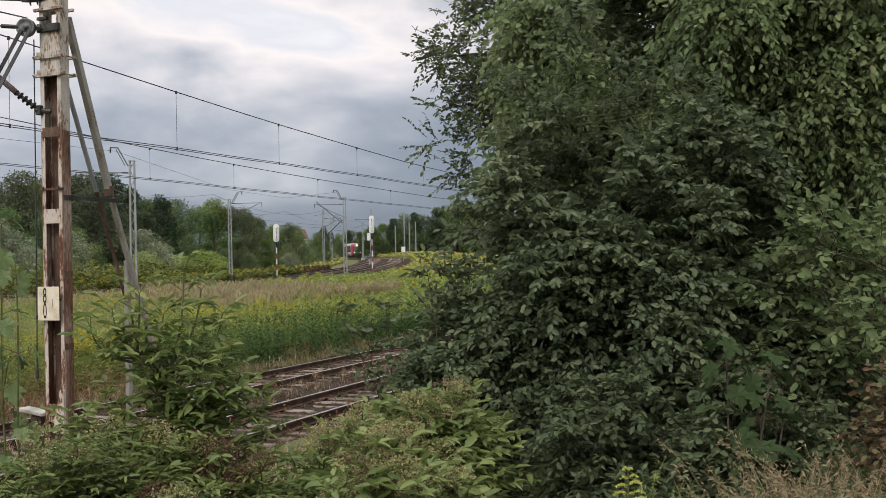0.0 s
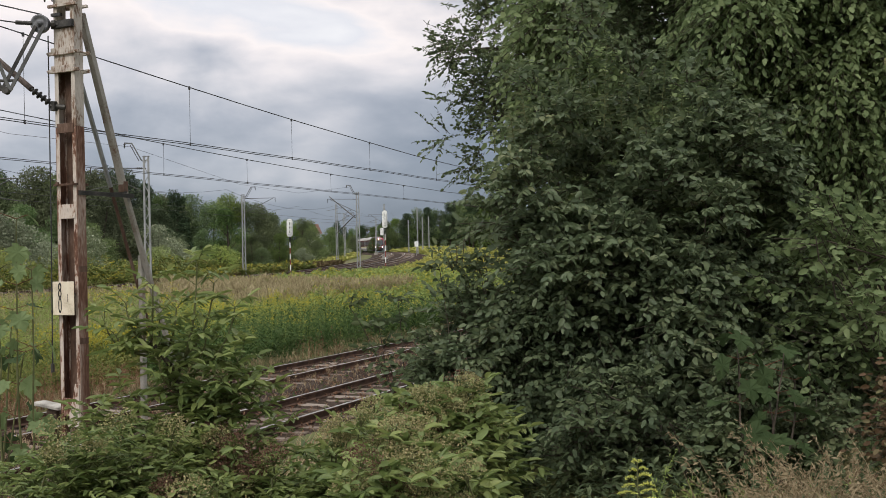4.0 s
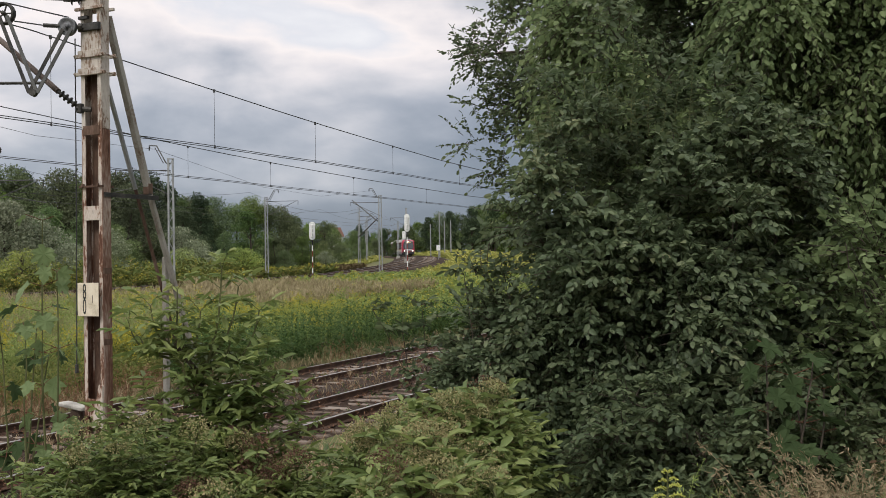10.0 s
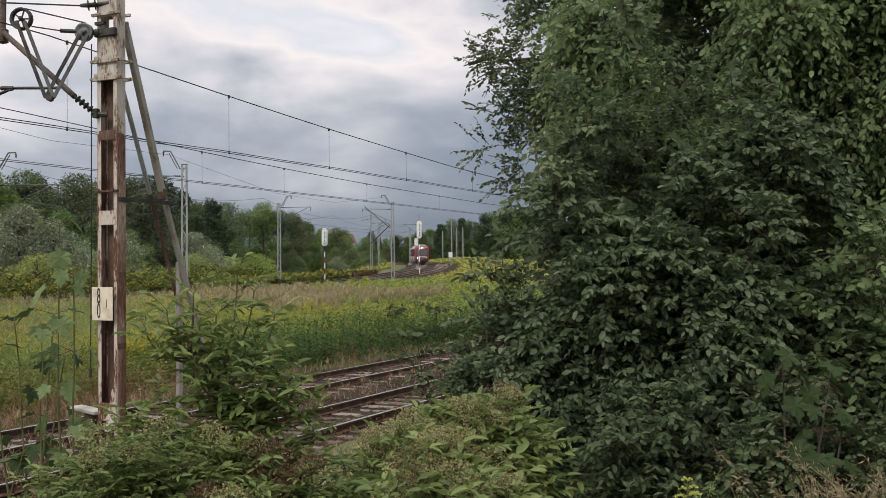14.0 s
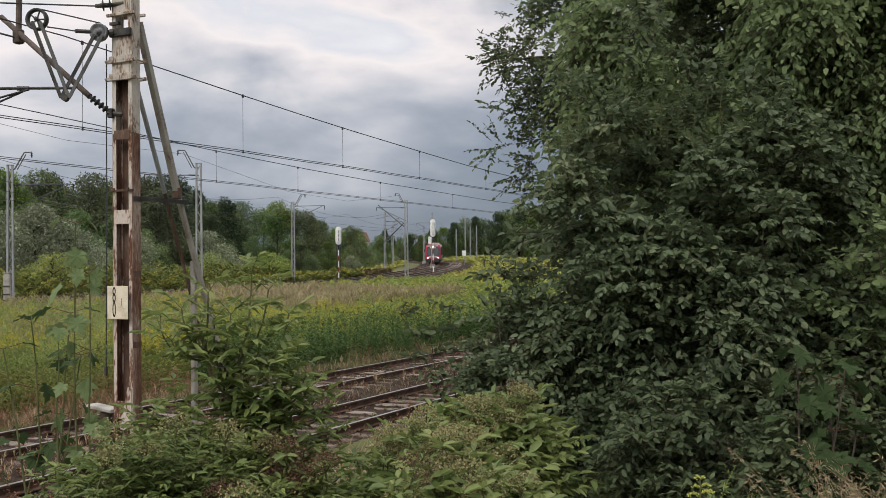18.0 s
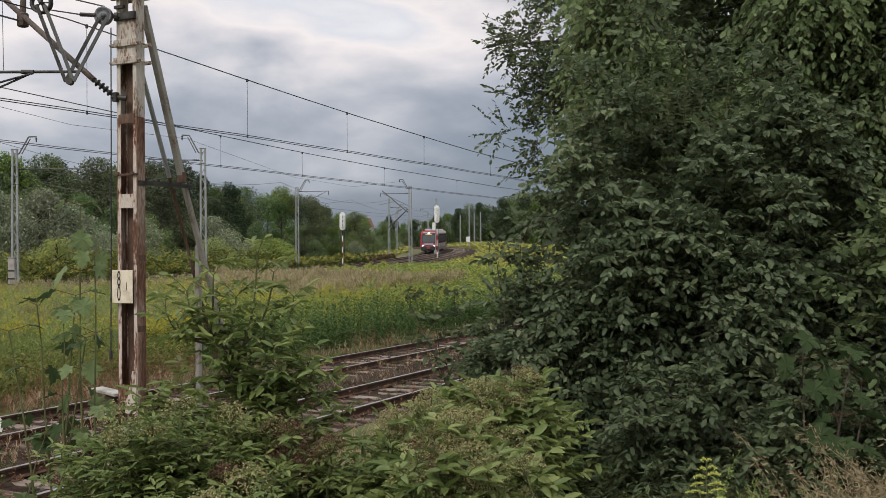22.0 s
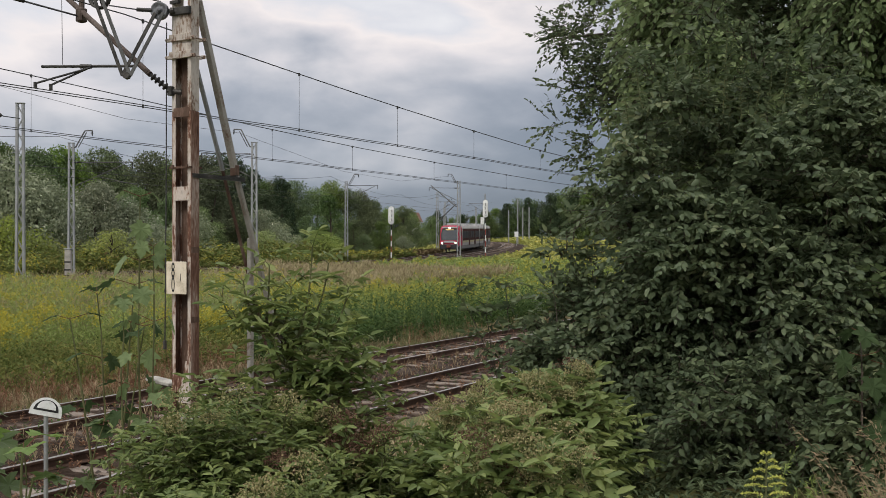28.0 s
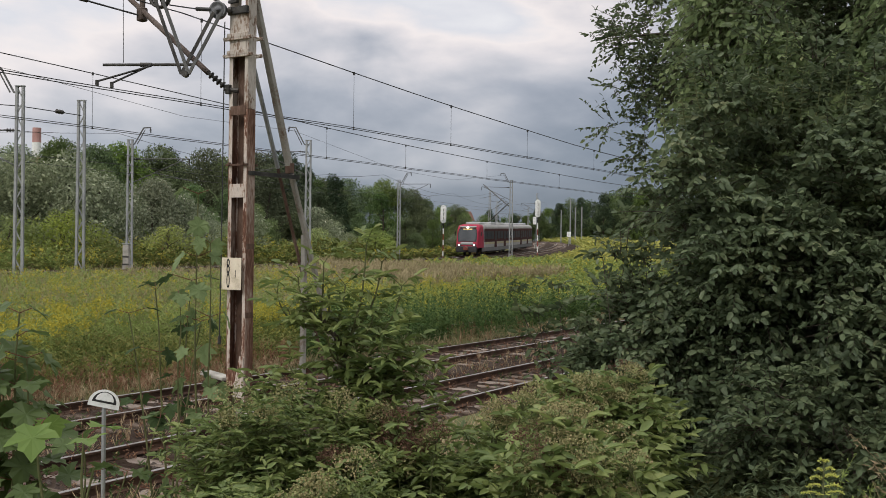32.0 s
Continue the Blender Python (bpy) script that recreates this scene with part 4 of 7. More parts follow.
def half_round(r, y, thick, z, low=0.0):
    pts = [(-r, z - low), (r, z - low)] + [(r * math.cos(math.pi * i / 20), z + r * 0.95 * math.sin(math.pi * i / 20)) for i in range(0, 21)]
    n = len(pts)
    s = Shape()
    s.v = [(x, y, q) for x, q in pts] + [(x, y + thick, q) for x, q in pts]
    s.f = [tuple(range(n)), tuple(range(2 * n - 1, n - 1, -1))] + [(i, n + i, n + (i + 1) % n, (i + 1) % n) for i in range(n)]
    return s


plate2 = part("plate", half_round(0.155, -0.012, 0.008, z0, 0.035), M_WHITE, w17)
part("black_arc", half_round(0.12, -0.0145, 0.002, z0 + 0.012), M_BLACK, plate2)
part("white_field", half_round(0.09, -0.017, 0.002, z0 + 0.034), M_WHITE, plate2)
plate2.matrix_basis = Matrix.Translation((0, 0, z0)) @ pose(0, 0, 0, 0, 13, 0) @ Matrix.Translation((0, 0, -z0))

# ---- main line furniture ----


def line_mast(x, y, z0, z1, label, horn=None, arm=None, lattice=True, w=0.34, turn=0.0):
    """A galvanised mast: two legs laced by diagonals. horn: the bent bracket on top (side, rise). arm: (reach, height)."""
    t = thing("line_mast", pose(x, y, z0, 0, 0, turn), label, "mast", "line masts")
    h = z1 - z0
    for sx in (-1, 1):
        part("leg", Shape().beam((sx * w / 2, 0, -0.6), (sx * w / 2 * 0.75, 0, h), 0.11, 0.13, (0, 1, 0), 0.01), M_GALV, t)
    if lattice:
        n = int(h / 0.55)
        for i in range(n):
            a, b = h * i / n, h * (i + 1) / n
            s = 1 if i % 2 else -1
            part("lacing", Shape().beam((s * w * 0.45, 0, a), (-s * w * 0.42, 0, b), 0.05, 0.03, (0, 1, 0)), M_GALV, t)
    else:
        for i in range(5):
            part("batten", Shape().box((0, 0, h * (0.1 + 0.2 * i)), (w, 0.14, 0.18)), M_GALV, t)
    part("cap", Shape().box((0, 0, h + 0.02), (w + 0.06, 0.18, 0.05), cut=0.01), M_GALV, t)
    part("base", Shape().box((0, 0, -0.35), (0.8, 0.8, 0.6), cut=0.05), M_CONCRETE, t)
    if horn:
        d, up = horn
        k = Vector((d * 0.25, 0, h - 0.25))
        e = Vector((d * 0.8, 0, h + up))
        part("horn", Shape().beam((0, 0, h - 0.25), k, 0.06, 0.06).beam(k, e, 0.07, 0.05, (0, 1, 0)).beam(k + Vector((d * 0.16, 0, 0)), e + Vector((d * 0.1, 0, -0.1)), 0.05, 0.04, (0, 1, 0)).beam(e, e + Vector((d * 0.45, 0, 0.02)), 0.07, 0.06, (0, 1, 0)), M_GREYARM, t, "bent bracket on top")
        insulator("insulator", e + Vector((d * 0.42, 0, -0.02)), e + Vector((d * 0.44, 0, -0.3)), t, 0.09, 2)
    if arm:
        reach, z = arm
        a = part("cantilever", Shape().tube((0, 0, z), (reach, 0, z + 0.05), 0.028).tube((0, 0, z - 1.5), (reach * 0.92, 0, z), 0.026), M_GREYARM, t)
        insulator("insulator", (math.copysign(0.2, reach), 0, z), (math.copysign(0.65, reach), 0, z + 0.02), t, 0.08, 3)
        part("steady_tube", Shape().tube((reach * 0.45, 0, z - 0.85), (reach * 1.05, 0, z - 1.3), 0.018), M_GREYARM, a)
        part("hanger", Shape().tube((reach, 0, z + 0.05), (reach, 0, z - 0.35), 0.03), M_IRON, a)
    return t


G = "galvanised lattice mast standing in goldenrod by the main line"
line_mast(-17.35, 41, 0.9, 9.1, G, (-1, 0.75), (-3.6, 6.4))
line_mast(-16.28, 45, 0.85, 9.1, "plain galvanised lattice mast without a bracket", None, None)
line_mast(-19.08, 61, 0.85, 9.0, "galvanised lattice mast with a grey box at its foot", (1, 0.75), (3.6, 7.0))
line_mast(-8.38, 62, 0.9, 9.2, "galvanised lattice mast with a bent bracket", (-1, 0.8), (-3.2, 7.6))
line_mast(-4.58, 103, 1.2, 9.5, "galvanised mast with a long side arm", (1, 0.75), (3.2, 7.9), w=0.3)
line_mast(7.75, 115, 1.6, 10.4, "galvanised lattice mast close to the second track", (-1, 0.8), (-3.4, 8.0), w=0.36)
line_mast(6.9, 150, 2.0, 11.0, "thin grey mast far along the main line", None, (2.6, 7.6), False, 0.26)
line_mast(10.2, 190, 3.2, 11.4, "thin grey mast far along the main line", (1, 0.6), None, False, 0.26)
line_mast(15.4, 165, 3.2, 11.6, "grey mast between the far tracks", None, (-2.6, 6.8), False, 0.26)
line_mast(18.2, 215, 4.0, 11.4, "thin grey mast far along the main line", None, (2.6, 6.0), False, 0.26)
line_mast(12.6, 240, 4.2, 12.5, "thin grey mast far along the main line", (1, 0.6), (3, 6.5), False, 0.26)
for x, y, z1 in ((27.0, 230, 11.3), (27.2, 215, 13.2), (30.4, 231, 12.0), (32.0, 232, 12.2)):
    line_mast(x, y, ground(x, y), z1, "thin grey post before the dark wood", None, None, False, 0.16)

# slanting pull-offs between far masts
far_gear = thing("pull_off_tubes", pose(7.0, 134, 2.0), "grey slanting pull-off tubes held between two far masts", "bracket")
part("tube", Shape().tube((0.6, -16.5, 5.6), (-1.3, 10, 9.7), 0.07), M_IRON, far_gear)
part("tube", Shape().tube((0.6, -16.5, 5.9), (-0.4, 12, 4.4), 0.06), M_IRON, far_gear)

cable_box = thing("cable_cabinet", pose(-18.46, 58.5, 0.55), "slim weathered grey cable post by a mast", "cabinet")
part("body", Shape().box((0, 0, 1.05), (0.36, 0.3, 2.1), cut=0.03), M_CONCRETE, cable_box)
part("lid", Shape().box((0, 0, 2.14), (0.42, 0.36, 0.06), cut=0.015), M_GALV, cable_box)
for z in (0.5, 0.95, 1.4):
    part("band", Shape().box((0, -0.16, z), (0.38, 0.02, 0.1)), M_IRON, cable_box)


def signal(x, y, z0, top, board_h, label):
    t = thing("railway_signal", pose(x, y, z0), label, "signal", "signals")
    h = top - z0
    n, low = 7, h - board_h
    for i in range(n):
        part("post_band", Shape().tube((0, 0, low * i / n - (0.5 if i == 0 else 0)), (0, 0, low * (i + 1) / n), 0.055, seg=10), (M_SIGRED, M_WHITE)[i % 2] if i < n - 1 else M_BLACK, t)
    b = Shape()
    w, c = 0.34, h - board_h / 2
    ring = [(math.cos(a) * w, (board_h / 2 - w) * (1 if math.sin(a) >= 0 else -1) + math.sin(a) * w) for a in (math.pi * 2 * i / 20 + 0.01 for i in range(20))]
    b.v = [(px, 0.05, c + pz) for px, pz in ring] + [(px, 0.11, c + pz) for px, pz in ring]
    b.f = [tuple(range(19, -1, -1)), tuple(range(20, 40))] + [(i, (i + 1) % 20, 20 + (i + 1) % 20, 20 + i) for i in range(20)]
    bd = part("signal_board", b, M_WHITE, t, "white back of the signal head")
    part("head_case", Shape().box((0, -0.06, c), (0.34, 0.22, board_h * 0.72), cut=0.04), M_WHITE, t)
    for i in range(3):
        part("bolt_row", Shape().box((0, -0.18, c + (i - 1) * board_h * 0.22), (0.05, 0.03, board_h * 0.16)), M_IRON, bd)
    part("ladder", Shape().tube((0.22, 0.15, 0), (0.22, 0.15, h - 0.3), 0.015).tube((-0.22, 0.15, 0), (-0.22, 0.15, h - 0.3), 0.015), M_IRON, t)
    return t


signal(0.0, 114, 1.0, 7.45, 2.05, "white-backed railway signal on a red and white post")
s2 = signal(11.95, 127, 1.4, 8.85, 2.25, "tall white-backed railway signal on a red and white post")
part("side_board", Shape().box((-0.42, -0.06, 4.75), (0.42, 0.12, 0.95), cut=0.05), M_WHITE, s2, "small white auxiliary board")
mk = thing("white_marker", pose(23.8, 190, ground(23.8, 190)), "small white marker board beside the second track", "sign")
part("board", Shape().box((0, 0, 5.3 - ground(23.8, 190)), (0.75, 0.06, 1.0), cut=0.02), M_WHITE, mk)
part("post", Shape().tube((0, 0.05, -0.1), (0, 0.05, 5.6 - ground(23.8, 190)), 0.05), M_GALV, mk)

# ---- overhead lines ----


def catenary(u, s0, s1, low, carry, droppers, label):
    """Contact wire pair and carrying cable over a siding. low, carry: heights of wire and cable along the line."""
    t = thing("overhead_line", Matrix.Translation(at(u, (s0 + s1) / 2, 5.5)), label, "overhead wire", "overhead lines")
    o = t.matrix_world.translation
    for d in (-0.03, 0.03):
        wire("contact_wire", [at(u + d, q, low(q) + 0.012 * (i % 2) + d * 0.8) - o for i, q in enumerate(np.linspace(s0, s1, 31))], 0.0085, t)
    wire("carrying_cable", [at(u, s, carry(s)) - o for s in np.linspace(s0, s1, 31)], 0.012, t)
    for s in droppers:
        p = part("dropper", Shape().tube(at(u, s, low(s)) - o, at(u, s, carry(s)) - o, 0.0042, seg=4).tube(at(u, s, low(s) - 0.03) - o, at(u, s, low(s) + 0.04) - o, 0.018, seg=6).tube(at(u, s, carry(s) - 0.05) - o, at(u, s, carry(s) + 0.02) - o, 0.025, seg=6), M_WIRE, t)


carry_a = lambda s: float(np.interp(s, [-12, 13, 18, 22, 27, 31, 38, 46, 58], [7.25, 7.04, 6.75, 6.53, 6.32, 6.17, 6.06, 6.15, 6.55]))
low_a = lambda s: float(np.interp(s, [-14, 9.5, 14, 19, 27], [5.3, 5.39, 5.41, 5.46, 5.5]))
catenary(13.92, -14, 60, low_a, carry_a, (6.6, 13.6, 18.35, 22.6, 27.0, 32, 37, 43), "twin contact wires hung from a sagging cable over the sidings")
carry_c = lambda s: float(np.interp(s, [-8, 13.4, 16, 19.5, 24.3, 28.6, 34.4, 47, 60], [7.6, 6.82, 6.74, 6.6, 6.4, 6.27, 6.15, 6.02, 6.2]))
catenary(19.5, -10, 74, lambda s: 5.47, carry_c, (9.5, 15.6, 24.35, 28.7, 34.4, 41, 49), "contact wires over the overgrown siding")


def far_wires(off, zs, label):
    """Wires strung over the main line, following the curve from mast to mast."""
    knots = [24, 52, 82, 112, 150, 190, 240]
    t = thing("overhead_line", pose(main_x(112) + off, 112, 7), label, "overhead wire", "overhead lines")
    o = Vector((main_x(112) + off, 112, 7))
    for name, z, sag in zs:
        pts = []
        for a, b in zip(knots, knots[1:]):
            for i in range(8):
                q = i / 8
                y = a + (b - a) * q
                x = (main_x(a) * (1 - q) + main_x(b) * q) + off
                pts.append(Vector((x, y, main_z(y) + z - sag * 4 * q * (1 - q))) - o)
        wire(name, pts, 0.011, t, 4)


far_wires(0.0, (("contact_wire", 5.6, 0.05), ("carrying_cable", 7.2, 0.9)), "contact wire and cable over the train's track")
far_wires(4.2, (("contact_wire", 5.6, 0.05), ("carrying_cable", 7.2, 0.9)), "contact wire and cable over the second track")
feeder = thing("feeder_line", pose(-16.9, 41, 9.8), "thin feeder cable from mast to mast", "overhead wire", "overhead lines")
fo = Vector((-16.9, 41, 9.8))
wire("cable", [Vector(p) - fo for p in ((-24, 24, 9.6), (-17.6, 41, 9.75), (-13.5, 52, 9.35), (-9.3, 62, 9.8), (-4, 85, 9.2), (1, 103, 9.6), (6.9, 115, 11.0))], 0.01, feeder, 4)
cross = thing("cross_span", pose(-17.3, 41, 8.4), "insulated cross wire between two masts", "overhead wire", "overhead lines")
co = Vector((-17.3, 41, 8.4))
wire("cable", [Vector(p) - co for p in ((-21.5, 40, 8.45), (-17.35, 41, 8.3), (-16.3, 45, 8.45))], 0.02, cross, 5)
for a, b in (((-16.75, 43.2, 8.4), (-16.6, 43.9, 8.42)), ((-18.5, 40.7, 8.36), (-18.1, 40.8, 8.34))):
    insulator("insulator", Vector(a) - co, Vector(b) - co, cross, 0.1, 3)

# ---- far beyond the wood ----
chim = thing("chimney", pose(-243.7, 600, 0), "red and white banded factory chimney far away", "chimney")
for i in range(8):
    part("band", Shape().lathe([(3.4 - 0.12 * i, 8.8 * i), (3.28 - 0.12 * i, 8.8 * i + 8.8)], 18), M_HAZERED if i % 2 else M_WHITE, chim)
for x, y, w in ((6.0, 330, 5.5),):
    hs = thing("house", pose(x, y, 4.9, 0, 0, 20), "distant house with a dull red tiled roof", "house")
    part("wall", Shape().box((0, 0, 1.2), (w, 6, 10.4), cut=0.1), M_WHITE, hs)
    part("roof", Shape().add([(-w * 0.6, -3.6, 6.2), (w * 0.6, -3.6, 6.2), (w * 0.6, 3.6, 6.2), (-w * 0.6, 3.6, 6.2), (-w * 0.6, 0, 9.4), (w * 0.6, 0, 9.4)], [(0, 1, 5, 4), (2, 3, 4, 5), (0, 4, 3), (1, 2, 5), (3, 2, 1, 0)]), M_ROOFTILE, hs)
    part("window", Shape().box((-1.2, -3.02, 3.4), (0.9, 0.08, 1.2)), M_IRON, hs)
    part("window", Shape().box((1.2, -3.02, 3.4), (0.9, 0.08, 1.2)), M_IRON, hs)

# ---- the railcar: two coupled cars ----
def paint(name, colour, rough=0.35, spec=0.5):
    d = tuple(c * 0.8 for c in colour)
    return surface(name, [(0.3, d), (0.6, colour)], 0.8, 12.0, rough, 0.03, spec=spec)


M_RED = paint("railcar_red", (0.37, 0.03, 0.06), 0.6, 0.2)
M_SILVER = paint("railcar_silver", (0.34, 0.33, 0.31), 0.7, 0.2)
M_YELLOW = paint("railcar_yellow_band", (0.42, 0.38, 0.24), 0.8, 0.1)
M_CHIN = paint("railcar_nose_silver", (0.38, 0.38, 0.385), 0.6, 0.3)
M_GREYROOF = paint("railcar_roof", (0.4, 0.4, 0.4), 0.6)
M_MAROON = paint("railcar_window_band", (0.07, 0.03, 0.026), 0.8, 0.1)
M_SKIRT = paint("railcar_skirt", (0.19, 0.188, 0.18), 0.8, 0.1)
M_UNDER = paint("railcar_underframe", (0.03, 0.03, 0.032), 0.8)
M_GLASS = paint("dark_cab_glass", (0.022, 0.024, 0.027), 0.55, 0.15)
M_SHIELD = paint("windscreen_glass", (0.06, 0.066, 0.072), 0.15, 0.5)
M_LAMP = glowing("lit_headlamp", (1.0, 0.94, 0.82), 6.0)
M_LED = glowing("destination_display", (0.75, 0.5, 0.2), 0.25)

WHEEL = Shape().lathe([(0.0, -0.06), (0.42, -0.06), (0.46, -0.04), (0.42, 0.0), (0.42, 0.06), (0.0, 0.06)], 18, pose(0, 0, 0, 0, 90, 0)).mesh("wheel", M_UNDER)


def railcar(name, label, cab, length=20.2):
    """A car whose front stands at y = 0 and whose body runs to y = length."""
    t = thing(name, Matrix(), label, "train", "railcar set")
    half, floor_z, roof_z = 1.42, 0.95, 3.72
    nose = 1.9 if cab else 0.0
    section = lambda w, z0, z1: [(-w, z0), (w, z0), (w * 1.0, z0 + 1.0), (w * 0.965, z1 - 0.35), (w * 0.86, z1 - 0.1), (w * 0.62, z1), (-w * 0.62, z1), (-w * 0.86, z1 - 0.1), (-w * 0.965, z1 - 0.35), (-w, z0 + 1.0)]

    def loft(stations):
        s = Shape()
        k = len(stations[0])
        for st in stations:
            s.v += st
        for i in range(len(stations) - 1):
            s.f += [(i * k + j, (i + 1) * k + j, (i + 1) * k + (j + 1) % k, i * k + (j + 1) % k) for j in range(k)]
        s.f += [tuple(range(k)), tuple(range(len(s.v) - 1, len(s.v) - 1 - k, -1))]
        return s

    ring = lambda y, w, z0, z1, lean=0.0: [(x, y + lean * (z - z0), z) for x, z in section(w, z0, z1)]
    part("body", loft([ring(nose, half, floor_z, roof_z), ring(length, half, floor_z, roof_z)]), M_SILVER, t)
    if cab:
        hood = loft([ring(0.0, half * 0.86, floor_z - 0.05, roof_z - 0.55, 0.26), ring(0.25, half * 0.95, floor_z - 0.05, roof_z - 0.3, 0.24), ring(0.9, half * 1.004, floor_z - 0.02, roof_z - 0.02, 0.16), ring(nose + 0.9, half * 1.006, floor_z - 0.01, roof_z + 0.01)])
        front = part("cab_front", hood, M_RED, t, "bright red cab shell")
        shield = lambda z, o=0.0: 0.26 * (z - floor_z + 0.05) - o
        glass = Shape()
        rows = [(1.76, 0.96), (2.5, 1.04), (3.02, 0.96), (3.1, 0.84)]
        for z, w in rows:
            glass.v += [(-w, shield(z, 0.03), z), (w, shield(z, 0.03), z), (-w, shield(z, -0.1), z), (w, shield(z, -0.1), z)]
        for i in range(3):
            a = i * 4
            glass.f += [(a, a + 1, a + 5, a + 4), (a + 1, a + 3, a + 7, a + 5), (a + 2, a, a + 4, a + 6)]
        glass.f += [(1, 0, 2, 3), (12, 13, 15, 14)]
        part("windscreen", glass, M_SHIELD, t, "dark raked windscreen")
        rim = Shape()
        for z, w in ((1.66, 1.12), (2.5, 1.18), (3.1, 1.08), (3.26, 0.9)):
            rim.v += [(-w, shield(z, 0.012), z), (w, shield(z, 0.012), z), (-w, shield(z, -0.1), z), (w, shield(z, -0.1), z)]
        for i in range(3):
            a = i * 4
            rim.f += [(a, a + 1, a + 5, a + 4), (a + 1, a + 3, a + 7, a + 5), (a + 2, a, a + 4, a + 6)]
        rim.f += [(1, 0, 2, 3), (12, 13, 15, 14)]
        part("windscreen_surround", rim, M_UNDER, t, "black windscreen surround")
        part("brow", Shape().box((0, shield(3.42, -0.1), 3.42), (2.0, 0.4, 0.22), cut=0.07), M_GREYROOF, t, "pale grey brow above the windscreen")
        part("destination_display", Shape().box((0, shield(3.13, 0.02), 3.13), (1.1, 0.08, 0.14), cut=0.02), M_LED, front)
        part("bumper", Shape().box((0, -0.06, 0.78), (2.5, 0.34, 0.7), cut=0.08), M_UNDER, t, "black bumper shield")
        part("lower_panel", Shape().box((0, shield(1.42, 0.07), 1.46), (1.5, 0.2, 0.3), cut=0.05), M_CHIN, t, "silver nose panel")
        part("coupler", Shape().box((0, -0.42, 0.86), (0.5, 0.5, 0.36), cut=0.05).tube((0, -0.68, 0.98), (0, -0.2, 0.98), 0.13), M_SEMIRED, t, "red coupler cover")
        for x in (-0.92, 0.92):
            h = part("headlight", Shape().box((x, shield(1.3, 0.16), 1.3), (0.46, 0.2, 0.26), cut=0.06), M_UNDER, t)
            part("lens", Shape().lathe([(0.0, -0.11), (0.09, -0.1), (0.115, -0.02), (0.115, 0.04), (0, 0.04)], 14, pose(x, shield(1.3, 0.2), 1.3, -90, 0, 0)), M_LAMP, h, "lit round lens")
            part("mirror", Shape().box((x * 1.72, 0.75, 2.6), (0.1, 0.14, 0.5), cut=0.03), M_UNDER, t)
        top = part("top_headlight", Shape().box((0, shield(3.36, -0.02), 3.36), (0.46, 0.3, 0.26), cut=0.06), M_UNDER, t)
        part("lens", Shape().lathe([(0.0, -0.11), (0.1, -0.1), (0.13, -0.02), (0.13, 0.04), (0, 0.04)], 14, pose(0, shield(3.36, 0.16), 3.36, -90, 0, 0)), M_LAMP, top, "lit round lens")
    if cab:
        for side in (-1, 1):
            part("corner_panel", Shape().beam((side * (half + 0.012), nose + 1.35, 1.0), (side * (half * 0.985 + 0.012), nose + 0.95, 3.3), 0.5, 0.03, (1, 0, 0)), M_CHIN, t, "slanting silver panel behind the cab")
    for side in (-1, 1):
        x = side * (half + 0.006)
        y0 = nose + 1.0 if cab else 0.25
        part("window_band", Shape().box((side * (half - 0.006), (y0 + length) / 2, 2.4), (0.05, length - y0 - 0.3, 1.62), pose(0, 0, 0, 0, -side * 0.7, 0), 0.015), M_MAROON, t, "dark maroon window band")
        part("stripe", Shape().box((x, (y0 + length) / 2, 1.44), (0.014, length - y0 - 0.1, 0.26)), M_YELLOW, t, "pale yellow band")
        part("skirt", Shape().box((side * (half - 0.03), (nose + length) / 2, 0.72), (0.05, length - nose - 0.2, 0.5), cut=0.015), M_SKIRT, t)
        for i in range(9):
            y = y0 + 1.0 + i * (length - y0 - 2.0) / 8
            if i in (3, 6):
                d = part("door", Shape().box((side * (half + 0.012), y, 1.95), (0.05, 1.3, 2.1), cut=0.02), M_MAROON, t, "plug door with tall panes")
                for q in (-0.31, 0.31):
                    part("pane", Shape().box((side * (half + 0.03), y + q, 2.35), (0.03, 0.48, 1.1), cut=0.01), M_GLASS, d)
            else:
                w = part("window", Shape().box((side * (half + 0.008), y, 2.42), (0.05, 1.75, 0.95), pose(0, 0, 0, 0, -side * 0.7, 0), 0.02), M_GLASS, t)
    for y in ((4.5, 11.0, 16.0) if cab else (3.0, 9.0, 15.5)):
        part("roof_unit", Shape().box((0, y, roof_z + 0.13), (1.7, 3.0, 0.3), cut=0.08), M_GREYROOF, t, "grey roof equipment box")
    part("roof", Shape().box((0, (nose + length) / 2 + 0.4, roof_z - 0.015), (1.72, length - nose - 1.2, 0.06), cut=0.02), M_GREYROOF, t)
    for y in ((3.4, 16.8) if cab else (3.4, 16.8)):
        b = part("bogie", Shape().box((-1.0, y, 0.55), (0.14, 3.1, 0.32), cut=0.04).box((1.0, y, 0.55), (0.14, 3.1, 0.32), cut=0.04).box((0, y, 0.62), (2.0, 0.5, 0.25), cut=0.04), M_UNDER, t)
        for q in (-1.25, 1.25):
            for x in (-0.75, 0.75):
                o = part("wheel", WHEEL, None, b)
                o.matrix_basis = pose(x, y + q, 0.46)
    part("underframe_box", Shape().box((0, 10.0, 0.55), (2.3, 8.2, 0.5), cut=0.05), M_UNDER, t)
    if not cab:
        g = part("gangway", Shape().box((0, -0.3, 2.2), (2.3, 0.62, 2.6), cut=0.1), M_UNDER, t)
    return t


lead_car = railcar("railcar", "red and silver railcar with a lit cab front", True)
rear_car = railcar("railcar", "red and silver trailing railcar with dark windows", False)


